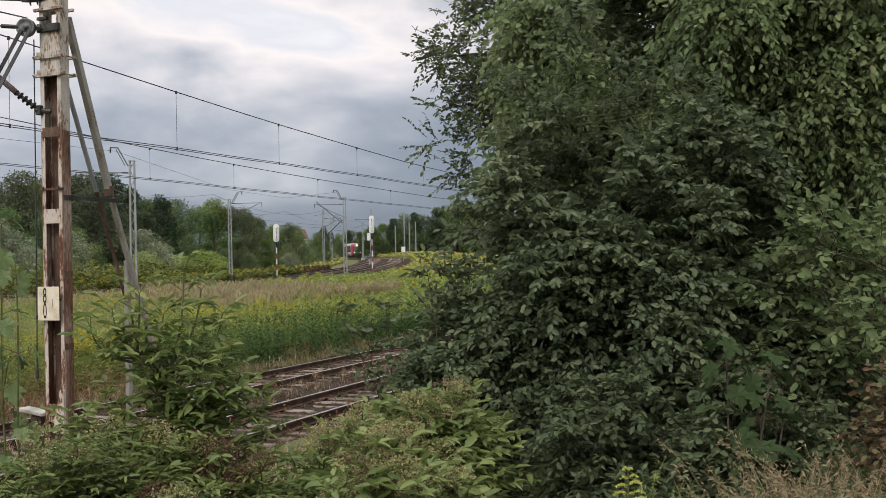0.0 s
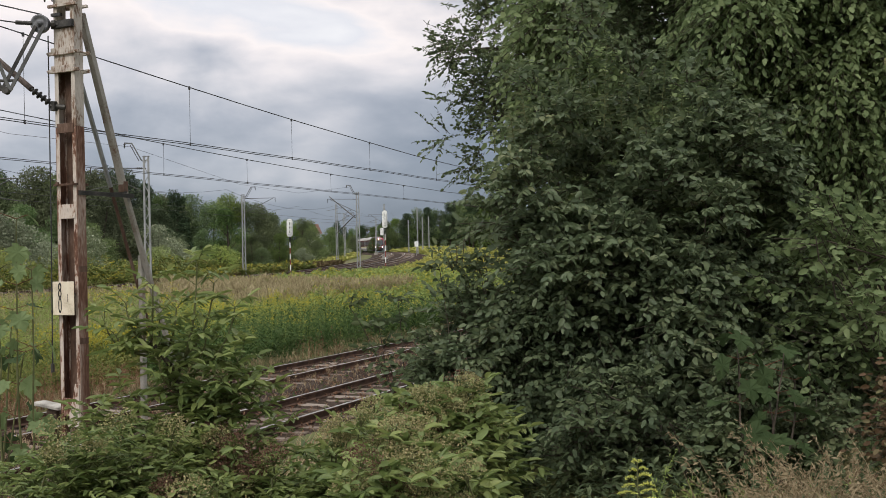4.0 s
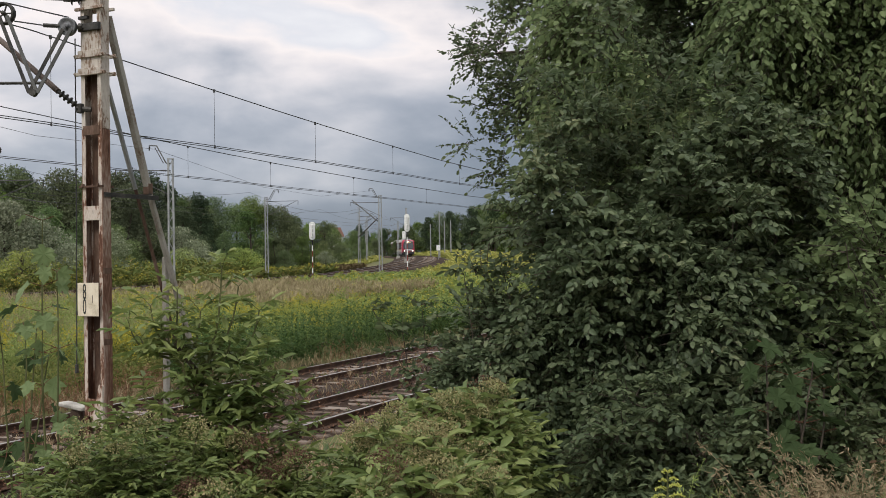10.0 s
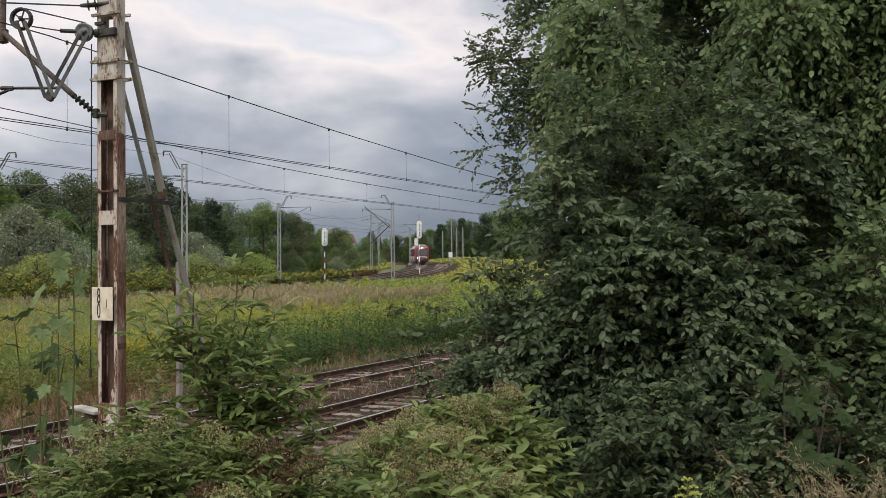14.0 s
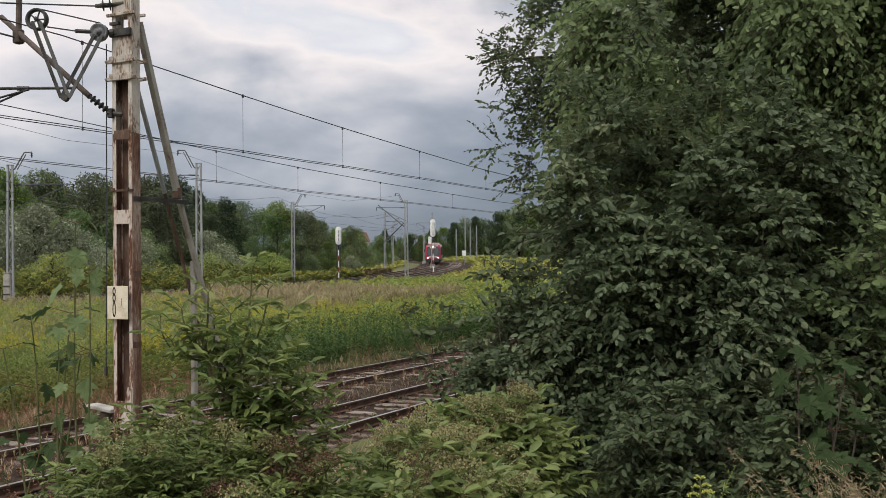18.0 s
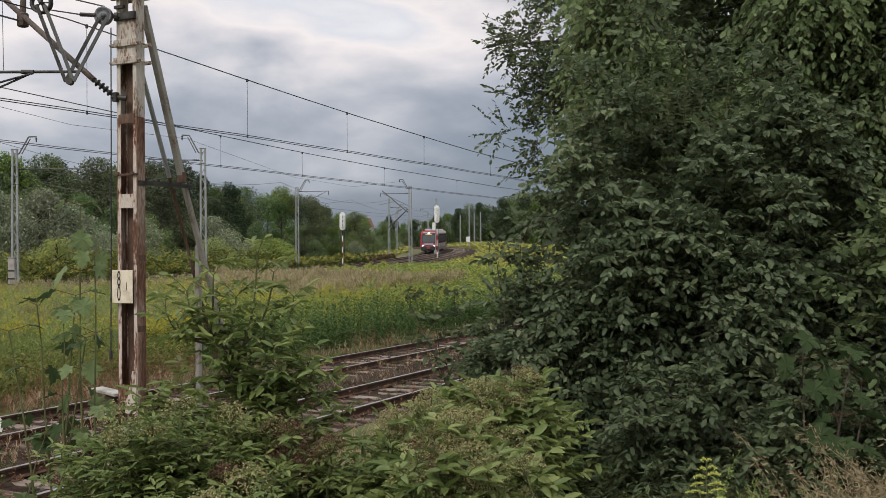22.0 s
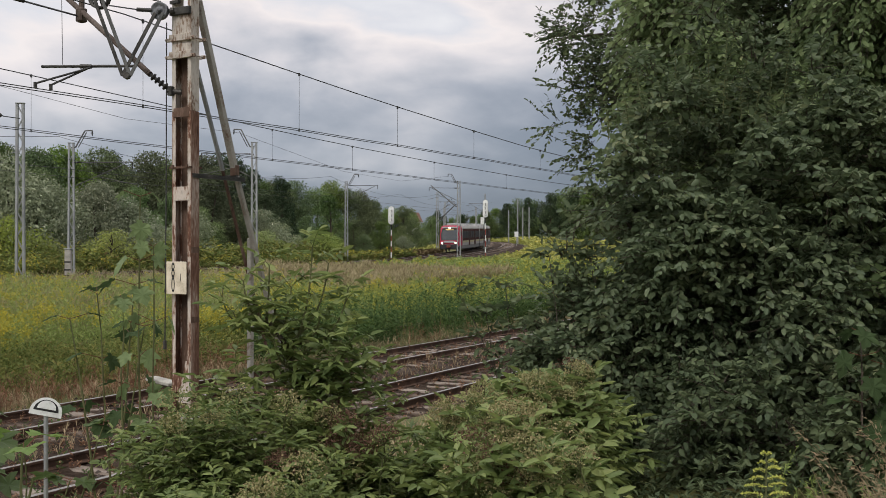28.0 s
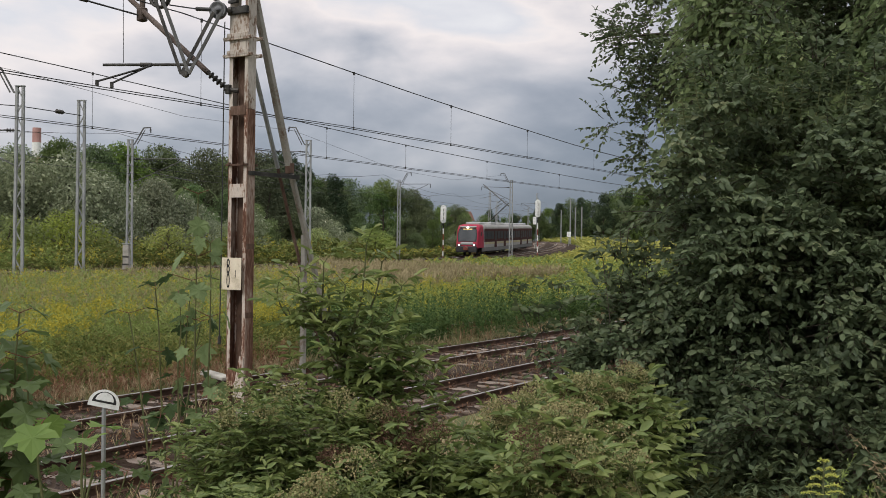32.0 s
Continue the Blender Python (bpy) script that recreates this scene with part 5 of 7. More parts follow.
def on_line(dist):
    """A point of the train's track, dist metres from where the clip begins, towards the camera."""
    y = 274.0
    step = 0.5
    gone = 0.0
    sgn = 1 if dist >= 0 else -1
    while gone < abs(dist):
        d = min(step, abs(dist) - gone)
        k = math.hypot(1.0, -0.00216 * (y - 252))
        y -= sgn * d / k
        gone += d
    return Vector((main_x(y), y, main_z(y)))


def car_pose(dist, f=0.0):
    a, b = on_line(dist - 3.4), on_line(dist - 16.8)
    d = (b - a)
    turn = math.atan2(-d.x, d.y)
    rise = math.atan2(d.z, math.hypot(d.x, d.y))
    m = Matrix.Translation(a) @ Euler((rise, 0, turn)).to_matrix().to_4x4()
    return m @ Matrix.Translation((0, -3.4, 0))

# ---- near trees and shrubs ----


def tube_mesh(name, a, b, r0, r1, mat):
    """Many thin three-sided twigs at once."""
    n = len(a)
    d = b - a
    d = d / np.maximum(np.linalg.norm(d, axis=1, keepdims=True), 1e-6)
    ref = np.where(np.abs(d[:, 2:3]) > 0.9, [[1.0, 0, 0]], [[0, 0, 1.0]])
    x = np.cross(d, ref)
    x /= np.maximum(np.linalg.norm(x, axis=1, keepdims=True), 1e-6)
    y = np.cross(d, x)
    v = np.empty((n, 6, 3))
    for i in range(3):
        t = 2 * math.pi * i / 3
        o = x * math.cos(t) + y * math.sin(t)
        v[:, i] = a + o * np.reshape(r0, (-1, 1))
        v[:, 3 + i] = b + o * np.reshape(r1, (-1, 1))
    k = (np.arange(n) * 6).reshape(-1, 1)
    quads = np.concatenate([k + [0, 1, 4, 3], k + [1, 2, 5, 4], k + [2, 0, 3, 5]], 1).reshape(-1)
    me = bpy.data.meshes.new(name)
    me.vertices.add(n * 6)
    me.vertices.foreach_set("co", v.reshape(-1))
    me.loops.add(len(quads))
    me.loops.foreach_set("vertex_index", quads.astype(np.int32))
    me.polygons.add(n * 3)
    me.polygons.foreach_set("loop_start", np.arange(n * 3, dtype=np.int32) * 4)
    me.materials.append(mat)
    me.update(calc_edges=True)
    return me


def sprays(seed, start, way, length, m, leaf, narrow, mat, twig_mat, hang=0.25, opposite=False, twig_r=0.004, droop=0.12):
    """Leafy twigs. Each runs from start along way, bending down, and bears m leaves to both sides and one at its tip."""
    rng = np.random.default_rng(seed)
    n = len(start)
    way = way / np.linalg.norm(way, axis=1, keepdims=True)
    L = length * rng.uniform(0.6, 1.25, n)[:, None]
    tip = start + way * L - np.array([0, 0, 1.0]) * L * hang * 0.6
    pos, along, size = [], [], []
    flat = np.cross(way, np.array([0, 0, 1.0]))
    flat /= np.maximum(np.linalg.norm(flat, axis=1, keepdims=True), 1e-3)
    for k in range(m):
        if opposite:
            q = 0.3 + 0.7 * ((k // 2) + 0.5) / (m / 2)
        else:
            q = 0.1 + 0.9 * (k + 0.5) / m
        q = np.clip(q + rng.normal(0, 0.02, (n, 1)), 0.05, 1)
        p = start + way * L * q - np.array([0, 0, 1.0]) * L * hang * 0.6 * q * q
        s = 1.0 if k % 2 else -1.0
        if k == m - 1:
            d = way + rng.normal(0, 0.2, (n, 3))
            p = tip
        else:
            d = way * 0.55 + flat * s * 0.95 + rng.normal(0, 0.38, (n, 3))
        d[:, 2] -= hang
        pos.append(p)
        along.append(d)
        size.append(leaf * rng.uniform(0.65, 1.2, n))
    pos, along, size = np.concatenate(pos), np.concatenate(along), np.concatenate(size)
    up = np.array([0, 0, 1.0]) + unit(rng, len(pos)) * 1.05
    leaves = blades("leaves", pos, along, up, size, size * narrow * rng.uniform(0.85, 1.15, len(pos)), mat=mat, droop=droop, oval=True)
    twigs = tube_mesh("twigs", start, tip, np.full(n, twig_r), np.full(n, twig_r * 0.3), twig_mat)
    return leaves, twigs


def shell_starts(seed, lump, n, axis, lift=0.3, rnd=0.5):
    """Where the twigs of a crown begin, and which way they grow: out of the clumps and away from the tree's axis."""
    rng = np.random.default_rng(seed)
    c = np.asarray(lump, float)
    w = c[:, 3] ** 2
    i = rng.choice(len(c), size=n, p=w / w.sum())
    d = unit(rng, n)
    p = c[i, :3] + d * (c[i, 3] * rng.uniform(0.1, 0.75, n))[:, None]
    out_ = p - np.asarray(axis)
    out_[:, 2] *= 0.35
    out_ /= np.maximum(np.linalg.norm(out_, axis=1, keepdims=True), 1e-3)
    way = d * 0.55 + out_ * 0.6 + unit(rng, n) * rnd + np.array([0, 0, lift])
    return p, way


def leafy(name, label, category, foot, lump, n, leaf, mat, seed, m=12, twig=0.36, narrow=0.5, stems=7, stem_r=0.05, lift=0.3, hang=0.25, rnd=0.5, top=0.8, bark=None):
    """A shrub or tree by the path: stems, limbs to each clump, twigs and leaves."""
    t = thing(name, pose(*foot), label, category, "near greenery")
    rng = random.Random(seed)
    zs = max(c[2] for c in lump)
    axis = (sum(c[0] for c in lump) / len(lump), sum(c[1] for c in lump) / len(lump), sum(c[2] for c in lump) / len(lump))
    posts = []
    for i in range(stems):
        c = lump[(i * 37) % len(lump)]
        posts.append(branch_points(rng, (rng.uniform(-0.2, 0.2), rng.uniform(-0.15, 0.15), -0.15), (axis[0] * 0.5 + c[0] * 0.5, axis[1] * 0.5 + c[1] * 0.5, zs * top * rng.uniform(0.7, 1.0)), 0.15))
    for p in posts:
        part("stem", limb(Shape(), p, stem_r, stem_r * 0.35), bark or M_BARK, t)
    for c in lump[::2]:
        p = rng.choice(posts)
        a = min(p[1:], key=lambda q: (q - Vector(c[:3])).length + abs(q.z - c[2] + 0.3))
        if (a - Vector(c[:3])).length < 1.3:
            part("limb", limb(Shape(), [a, a.lerp(Vector(c[:3]), 0.5) + Vector((0, 0, 0.04)), Vector(c[:3])], stem_r * 0.35, 0.006, 5), bark or M_BARK, t)
    st, way = shell_starts(seed, lump, n, axis, lift, rnd)
    leaves, twigs = sprays(seed, st, way, twig, m, leaf, narrow, mat, bark or M_BARK, hang)
    tagged(part("twig_work", twigs, None, t), kind="stuff")
    part("crown", leaves, None, t)
    return t


gz = ground
# the dense shrub by the path, its shoots standing up at the top
f = (2.75, 7.6, gz(2.75, 7.6))
hollow = lambda c: c[0] - c[3] > np.interp(c[2], [0.5, 1.1, 1.4, 1.65, 1.9, 2.4], [-1.6, -1.42, -1.38, -1.4, -1.5, -1.75])
lump = lumps(3, 110, 0.1, 0.15, 1.5, 1.38, 0.9, 1.5, 0.2, 0.36, hollow) + lumps(4, 50, 0.2, -0.25, 0.75, 1.4, 0.55, 0.75, 0.2, 0.34, hollow) + [(x, y, z, 0.13) for x, y, z in ((-0.35, 0, 3.1), (-0.3, 0, 3.35), (0.0, 0.1, 3.15), (0.05, 0, 3.0), (0.5, 0, 2.95), (0.8, 0.1, 2.85), (-0.75, 0.1, 2.9), (1.1, 0, 2.6), (-0.36, 0, 3.5))]
# thin outer sprays low on the meadow side
lump += [(-1.12, -0.10, 1.88, 0.12), (-0.92, 0.10, 1.74, 0.12), (-0.91, 0.30, 1.58, 0.10), (-0.88, -0.10, 1.49, 0.12), (-0.79, 0.10, 1.36, 0.11), (-0.72, 0.30, 1.20, 0.14), (-0.93, -0.10, 1.15, 0.12), (-0.72, 0.10, 1.56, 0.15), (-0.76, 0.30, 1.67, 0.13), (-0.91, -0.10, 1.00, 0.15), (-0.71, 0.10, 0.94, 0.18), (-0.60, 0.30, 1.33, 0.17), (-0.73, -0.10, 1.15, 0.18), (-0.91, 0.10, 0.79, 0.14), (-0.70, 0.30, 0.72, 0.18)]
dense = leafy("leafy_shrub", "dense dark green shrub with small oval leaves", "shrub", f, lump, 7600, 0.068, L_TREE, 5, 12, 0.3, 0.55, 4, 0.016, lift=0.75, hang=0.75, rnd=0.6, top=0.3)


def upright_shoots(parent, tips, seed):
    """This year's shoots standing out of a shrub, small leaves in pairs up each, folded upwards. tips: x, y, z of each tip and its length."""
    rng = random.Random(seed)
    for x, y, z, length in tips:
        tip = Vector((x, y, z))
        pts = branch_points(rng, tip - Vector((rng.uniform(-0.08, 0.08), rng.uniform(-0.05, 0.05), length)), tip, 0.02, 6)
        o = part("shoot", limb(Shape(), pts, 0.005, 0.0015, 5), M_STEM, parent)
        at_, way, size = [], [], []
        n = int(length / 0.026)
        for i in range(n):
            w = min(5.999, 6 * (i + 0.5) / n)
            p = pts[int(w)].lerp(pts[int(w) + 1], w - int(w))
            for d in (0, math.pi):
                a = i * 1.57 + d + rng.uniform(-0.5, 0.5)
                at_.append(p)
                way.append((math.cos(a), math.sin(a), rng.uniform(0.1, 0.8)))
                size.append((0.062 - 0.022 * i / n) * rng.uniform(0.8, 1.2))
        size = np.array(size)
        part("shoot_leaves", blades("shoot_leaves", np.array(at_), np.array(way), np.array([[0, 0, 1.0]] * len(size)), size, size * 0.5, fold=0.35, droop=0.3, mat=L_TREE, oval=True), None, o)


upright_shoots(dense, [(-0.21, -0.15, 3.31, 0.75), (-0.09, -0.02, 3.30, 0.60), (0.34, 0.10, 3.27, 0.60), (0.32, -0.09, 3.29, 0.70), (-0.28, 0.04, 3.22, 0.50), (-0.06, -0.15, 2.98, 0.45), (0.20, -0.02, 3.09, 0.50), (0.61, 0.10, 3.15, 0.60), (0.66, -0.09, 2.88, 0.40), (1.20, 0.04, 2.84, 0.40), (-0.91, -0.15, 2.99, 0.40), (-0.57, -0.02, 3.08, 0.45), (-0.65, 0.10, 2.98, 0.40), (0.44, -0.09, 2.95, 0.40), (0.90, 0.04, 2.68, 0.40), (0.05, -0.15, 2.89, 0.40), (-0.42, -0.02, 3.13, 0.50), (-0.17, 0.10, 3.07, 0.50), (0.71, -0.09, 2.68, 0.40), (1.09, 0.04, 2.59, 0.35), (-1.01, -0.15, 2.76, 0.35), (-1.13, -0.02, 2.67, 0.30)], 6)
# low growth at its foot, the gloom there put into a darker leaf colour
f = (2.6, 6.5, gz(2.6, 6.5))
leafy("leafy_shrub", "low dull green shrub toned for shade at the foot of the dense one", "shrub", f, lumps(17, 40, 0.15, 0, 0.3, 1.0, 0.5, 0.42, 0.14, 0.24), 950, 0.062, L_DARK, 19, 11, 0.26, 0.52, 6, 0.012, lift=0.5, hang=0.6)
# its low side shoots towards the rails
f = (1.62, 8.0, gz(1.62, 8.0))
lump = lumps(7, 34, 0.05, 0, 0.72, 0.55, 0.5, 0.6, 0.12, 0.24) + [(-0.3, 0, 1.3, 0.1), (-0.22, 0, 1.6, 0.09), (-0.15, 0, 1.2, 0.12), (-0.05, 0.1, 1.5, 0.12)]
leafy("leafy_shrub", "small dark green side shrub leaning towards the rails", "shrub", f, lump, 1100, 0.062, L_TREE, 9, 11, 0.26, 0.52, 5, 0.016, lift=0.6, hang=0.5)
# the tree behind, seen against the sky with its loose outer sprays
f = (3.7, 11.2, gz(3.7, 11.2))
lump = lumps(13, 110, 0.4, 0, 4.3, 1.7, 1.5, 2.1, 0.22, 0.42) + lumps(14, 32, -1.3, -0.2, 3.8, 0.5, 0.6, 1.35, 0.1, 0.19) + [(x, 0, z, 0.13) for x, z in ((-1.85, 3.1), (-1.8, 3.5), (-1.9, 4.05), (-1.7, 4.5), (-1.6, 2.75), (-1.35, 2.6), (-1.45, 2.95), (-1.1, 2.65))]
leafy("fruit_tree", "dark tree whose loose outer sprays stand against the sky", "tree", f, lump, 4800, 0.062, L_DARK, 15, 12, 0.27, 0.52, 5, 0.07, lift=0.15, hang=0.22, rnd=1.1)
# broad-leaved tree on the bank
f = (5.5, 9.8, gz(5.5, 9.8))
gaps = lambda c: ((c[0] + 2.0) / 0.62) ** 2 + ((c[2] - 3.9) / 0.65) ** 2 > 1 and ((c[0] + 0.84) / 0.34) ** 2 + ((c[2] - 3.3) / 0.32) ** 2 > 1
lump = lumps(23, 110, -0.1, -0.2, 3.7, 2.7, 1.3, 2.3, 0.25, 0.45, gaps) + lumps(24, 30, 0.6, -0.9, 2.3, 1.6, 0.5, 1.5, 0.2, 0.4) + lumps(26, 52, 0.5, -1.0, 4.1, 2.0, 0.5, 1.6, 0.2, 0.36)
lump += [(-2.97, -0.40, 3.94, 0.25), (-2.81, -0.10, 3.62, 0.28), (-2.85, 0.20, 3.37, 0.22), (-2.75, -0.40, 3.97, 0.30), (-2.58, -0.10, 3.71, 0.30), (-2.58, 0.20, 3.43, 0.28), (-2.47, -0.40, 3.89, 0.28), (-2.88, -0.10, 3.03, 0.22), (-2.47, 0.20, 3.22, 0.25), (-3.04, -0.40, 2.74, 0.18), (-2.91, -0.10, 2.47, 0.18), (-1.19, -1.30, 3.78, 0.26), (-0.70, -1.10, 3.87, 0.28), (-0.19, -0.90, 3.90, 0.28), (-0.02, -1.30, 3.82, 0.28), (-0.99, -1.10, 3.52, 0.24), (-0.46, -0.90, 3.59, 0.26), (-0.26, -1.30, 3.46, 0.26), (0.18, -1.10, 3.58, 0.26), (-0.70, -0.90, 3.27, 0.22), (-0.47, -1.30, 3.17, 0.24), (0.05, -1.10, 3.15, 0.24), (-1.17, -0.90, 3.67, 0.20), (-1.46, -1.30, 3.80, 0.22), (-0.16, -1.10, 2.89, 0.22)]
leafy("broadleaf_tree", "tall broad-leaved tree with hanging yellow-green foliage", "tree", f, lump, 11500, 0.08, L_BROAD, 25, 10, 0.42, 0.58, 4, 0.08, lift=0.0, hang=0.95, top=0.6)
# the dark thicket that closes the bank behind them
f = (7.6, 13.2, gz(7.6, 13.2))
lump = lumps(33, 100, 0, 0, 3.2, 4.6, 1.4, 3.8, 0.5, 0.9) + lumps(34, 26, -2.7, -0.6, 2.7, 1.4, 0.6, 1.5, 0.4, 0.7) + lumps(36, 30, -0.41, 0.0, 3.58, 1.0, 0.4, 1.0, 0.35, 0.6)
leafy("dark_thicket_tree", "dark tree closing the bank behind the shrubs", "tree", f, lump, 5200, 0.14, L_DARK, 35, 9, 0.6, 0.6, 6, 0.1)
f = (5.0, 6.7, gz(5.0, 6.7))
lump = lumps(43, 46, -0.2, 0.3, 0.95, 1.3, 0.6, 1.0, 0.16, 0.34)
leafy("leafy_shrub", "open shrub with bare twigs and broad green leaves", "shrub", f, lump, 900, 0.08, L_BROAD, 45, 8, 0.34, 0.6, 6, 0.02, hang=0.35)
f = (3.95, 5.3, gz(3.95, 5.3))
lump = lumps(47, 18, 0, 0, 0.5, 0.42, 0.3, 0.42, 0.1, 0.2)
leafy("yellowing_shrub", "low shrub with yellowing autumn leaves", "shrub", f, lump, 300, 0.055, L_AUTUMN, 49, 6, 0.25, 0.6, 5, 0.01, hang=0.5)
for i, (x, y, a) in enumerate(((5.3, 7.4, 30), (4.9, 6.9, 12), (5.2, 7.2, -20))):
    tw = thing("bare_branch", pose(x, y, gz(x, y)), "thin bare grey branch leaning out of the shrub", "branch", "bare branches")
    rng = random.Random(i)
    s = Shape()
    limb(s, branch_points(rng, (0, 0, 0), (-1.1, -0.2, 1.35 + 0.3 * i), 0.12, 10), 0.014, 0.004, 6)
    part("branch", s, M_BARK, tw)
    s = Shape()
    limb(s, branch_points(rng, (-0.55, -0.1, 0.7 + 0.12 * i), (-0.9, 0.1, 1.5 + 0.2 * i), 0.05, 6), 0.008, 0.003, 5)
    part("side_twig", s, M_BARK, tw)


def feathered(seed, start, way, length, leaf, narrow, mat, sag=0.4):
    """Compound leaves: a stalk bending down, three pairs of leaflets along it and one at its tip."""
    rng = np.random.default_rng(seed)
    n = len(start)
    Z = np.array([0, 0, 1.0])
    way = way / np.linalg.norm(way, axis=1, keepdims=True)
    side = np.cross(way, Z)
    side /= np.maximum(np.linalg.norm(side, axis=1, keepdims=True), 1e-3)
    L = (length * rng.uniform(0.7, 1.2, n))[:, None]
    on = lambda q: start + way * L * q - Z * L * sag * q * q
    pos, along, size = [], [], []
    for q, k in ((0.4, 0.8), (0.66, 1.0), (0.9, 0.95)):
        for s in (-1.0, 1.0):
            pos.append(on(q))
            d = side * s * 0.9 + way * 0.5 + rng.normal(0, 0.26, (n, 3))
            d[:, 2] -= 0.2 * q
            along.append(d)
            size.append(leaf * k * rng.uniform(0.8, 1.15, n))
    pos.append(on(1.0))
    d = way + rng.normal(0, 0.12, (n, 3))
    d[:, 2] -= 0.3
    along.append(d)
    size.append(leaf * 1.1 * rng.uniform(0.85, 1.15, n))
    pos, along, size = np.concatenate(pos), np.concatenate(along), np.concatenate(size)
    up = Z + unit(rng, len(pos)) * 0.65
    leaves = blades("leaves", pos, along, up, size, size * narrow * rng.uniform(0.85, 1.15, len(pos)), fold=0.22, mat=mat, droop=0.3, oval=True)
    mid = on(0.5)
    stalks = tube_mesh("stalk_work", np.concatenate([start, mid]), np.concatenate([mid, on(1.0)]), np.full(2 * n, 0.0026), np.full(2 * n, 0.0018), M_STEM)
    return leaves, stalks


def whorls(rng, pts, first, step, spin):
    """Leaf stalks in crossed pairs up a shoot: where each begins and which way it grows, steeper towards the tip."""
    st, way = [], []
    length = sum((b - a).length for a, b in zip(pts, pts[1:]))
    n = max(2, int(length * (1 - first) / step))
    for i in range(n + 1):
        q = first + (1 - first) * i / n
        w = min(len(pts) - 1.001, q * (len(pts) - 1))
        p = pts[int(w)].lerp(pts[int(w) + 1], w - int(w))
        for d in (0, math.pi):
            a = spin + i * math.pi / 2 + d + rng.uniform(-0.35, 0.35)
            st.append(p)
            way.append((math.cos(a), math.sin(a), 0.25 + 0.95 * (i / n) ** 2 + rng.uniform(-0.15, 0.2)))
    return st, way


def elder(name, label, foot, lump, n, seed, umbels, dark=0.15, leaf=0.085, umbel_r=0.095, narrow=0.36, mat=None):
    """Elder: leafy shoots rising out of the bush, feathered leaves in crossed pairs, flat heads of small berries."""
    t = thing(name, pose(*foot), label, "shrub", "near greenery")
    rng = random.Random(seed)
    cx, cy = sum(c[0] for c in lump) / len(lump), sum(c[1] for c in lump) / len(lump)
    st, way, heads = [], [], []
    for i in range(n):
        c = lump[i % len(lump)]
        a, e = rng.uniform(0, 2 * math.pi), c[3] * math.sqrt(rng.random())
        top = Vector((c[0] + math.cos(a) * e, c[1] + math.sin(a) * e, c[2] + c[3] * rng.uniform(0.2, 1.1)))
        base = Vector((cx + (top.x - cx) * 0.75, cy + (top.y - cy) * 0.75, max(-0.05, top.z - rng.uniform(0.35, 0.6))))
        pts = branch_points(rng, base, top, 0.04, 5)
        if i < len(lump):
            root = Vector((cx + (base.x - cx) * 0.7, cy + (base.y - cy) * 0.7, -0.1))
            part("stem", limb(Shape(), [root, root.lerp(base, 0.55) + Vector((0.02, 0, 0.03)), base] + pts[1:], 0.013, 0.004, 5), M_STEM, t)
        s_, w_ = whorls(rng, pts, 0.25, 0.085, rng.uniform(0, math.pi))
        st += s_
        way += w_
        heads.append((top, c))
    leaves, stalks = feathered(seed, np.array(st), np.array(way), leaf * 2.5, leaf, narrow, mat or L_ELDER)
    tagged(part("stalk_work", stalks, None, t), kind="stuff")
    part("crown", leaves, None, t)
    heads.sort(key=lambda h: -h[0].z + 0.5 * h[0].y + rng.uniform(0, 0.3))
    for i in range(min(umbels, len(heads))):
        top = heads[i][0]
        k = np.random.default_rng(seed * 100 + i)
        r = umbel_r * rng.uniform(0.7, 1.25)
        m = 300
        a, q = k.uniform(0, 2 * math.pi, m), np.sqrt(k.uniform(0, 1, m)) * r
        lean = Vector((rng.uniform(-0.4, 0.4), rng.uniform(-0.7, 0.0), 1)).normalized()
        h = top + Vector((0, 0, rng.uniform(0.07, 0.16)))
        mrot = np.array(lean.to_track_quat("Z", "Y").to_matrix())
        # berries sit in bunches on the rays of the head
        cell = np.round(a / 0.45) * 0.45 + k.normal(0, 0.09, m)
        p = np.stack([np.cos(cell) * q, np.sin(cell) * q, -q * q / r * 0.5 + k.normal(0, 0.016, m)], 1) @ mrot.T + np.array(h)
        sz = k.uniform(0.007, 0.014, m)
        head = tagged(part("umbel", blades("umbel", p, unit(k, m), unit(k, m), sz, sz * 0.9, fold=0.5, mat=L_UMBELDARK if rng.random() < dark else L_UMBEL, shape=0.5), None, t), kind="stuff")
        root = h - lean * 0.1
        pick = k.choice(m, 16)
        part("umbel_stalk", Shape().tube(root - lean * 0.12, root, 0.005, 0.004, 5), M_STEM, head)
        tagged(part("stalk_work", tube_mesh("stalk_work", np.repeat(np.array([root]), 16, 0), p[pick], np.full(16, 0.002), np.full(16, 0.001), M_STEM), None, head), kind="stuff")
    return t


# elder thicket on the slope, with a dry hollow between the bushes
f = (1.02, 6.3, gz(1.02, 6.3))
elder("elder_bush", "green elder bush with many pale berry umbels", f, lumps(61, 34, 0.0, 0, 0.38, 0.46, 0.5, 0.3, 0.12, 0.2), 180, 62, 22, 0.12, 0.088, 0.12, 0.42)
f = (0.5, 5.8, gz(0.5, 5.8))
elder("elder_bush", "low elder bush with fading umbels", f, lumps(63, 24, 0, 0, 0.32, 0.42, 0.4, 0.3, 0.12, 0.2), 100, 64, 12, 0.15, 0.075)
f = (-0.85, 5.6, gz(-0.85, 5.6))
elder("elder_bush", "broad green elder bush at the edge of the slope", f, lumps(65, 44, 0.1, 0, 0.48, 0.62, 0.5, 0.42, 0.14, 0.24), 330, 66, 5, 0.25, 0.058)
f = (-0.32, 5.5, gz(-0.32, 5.5))
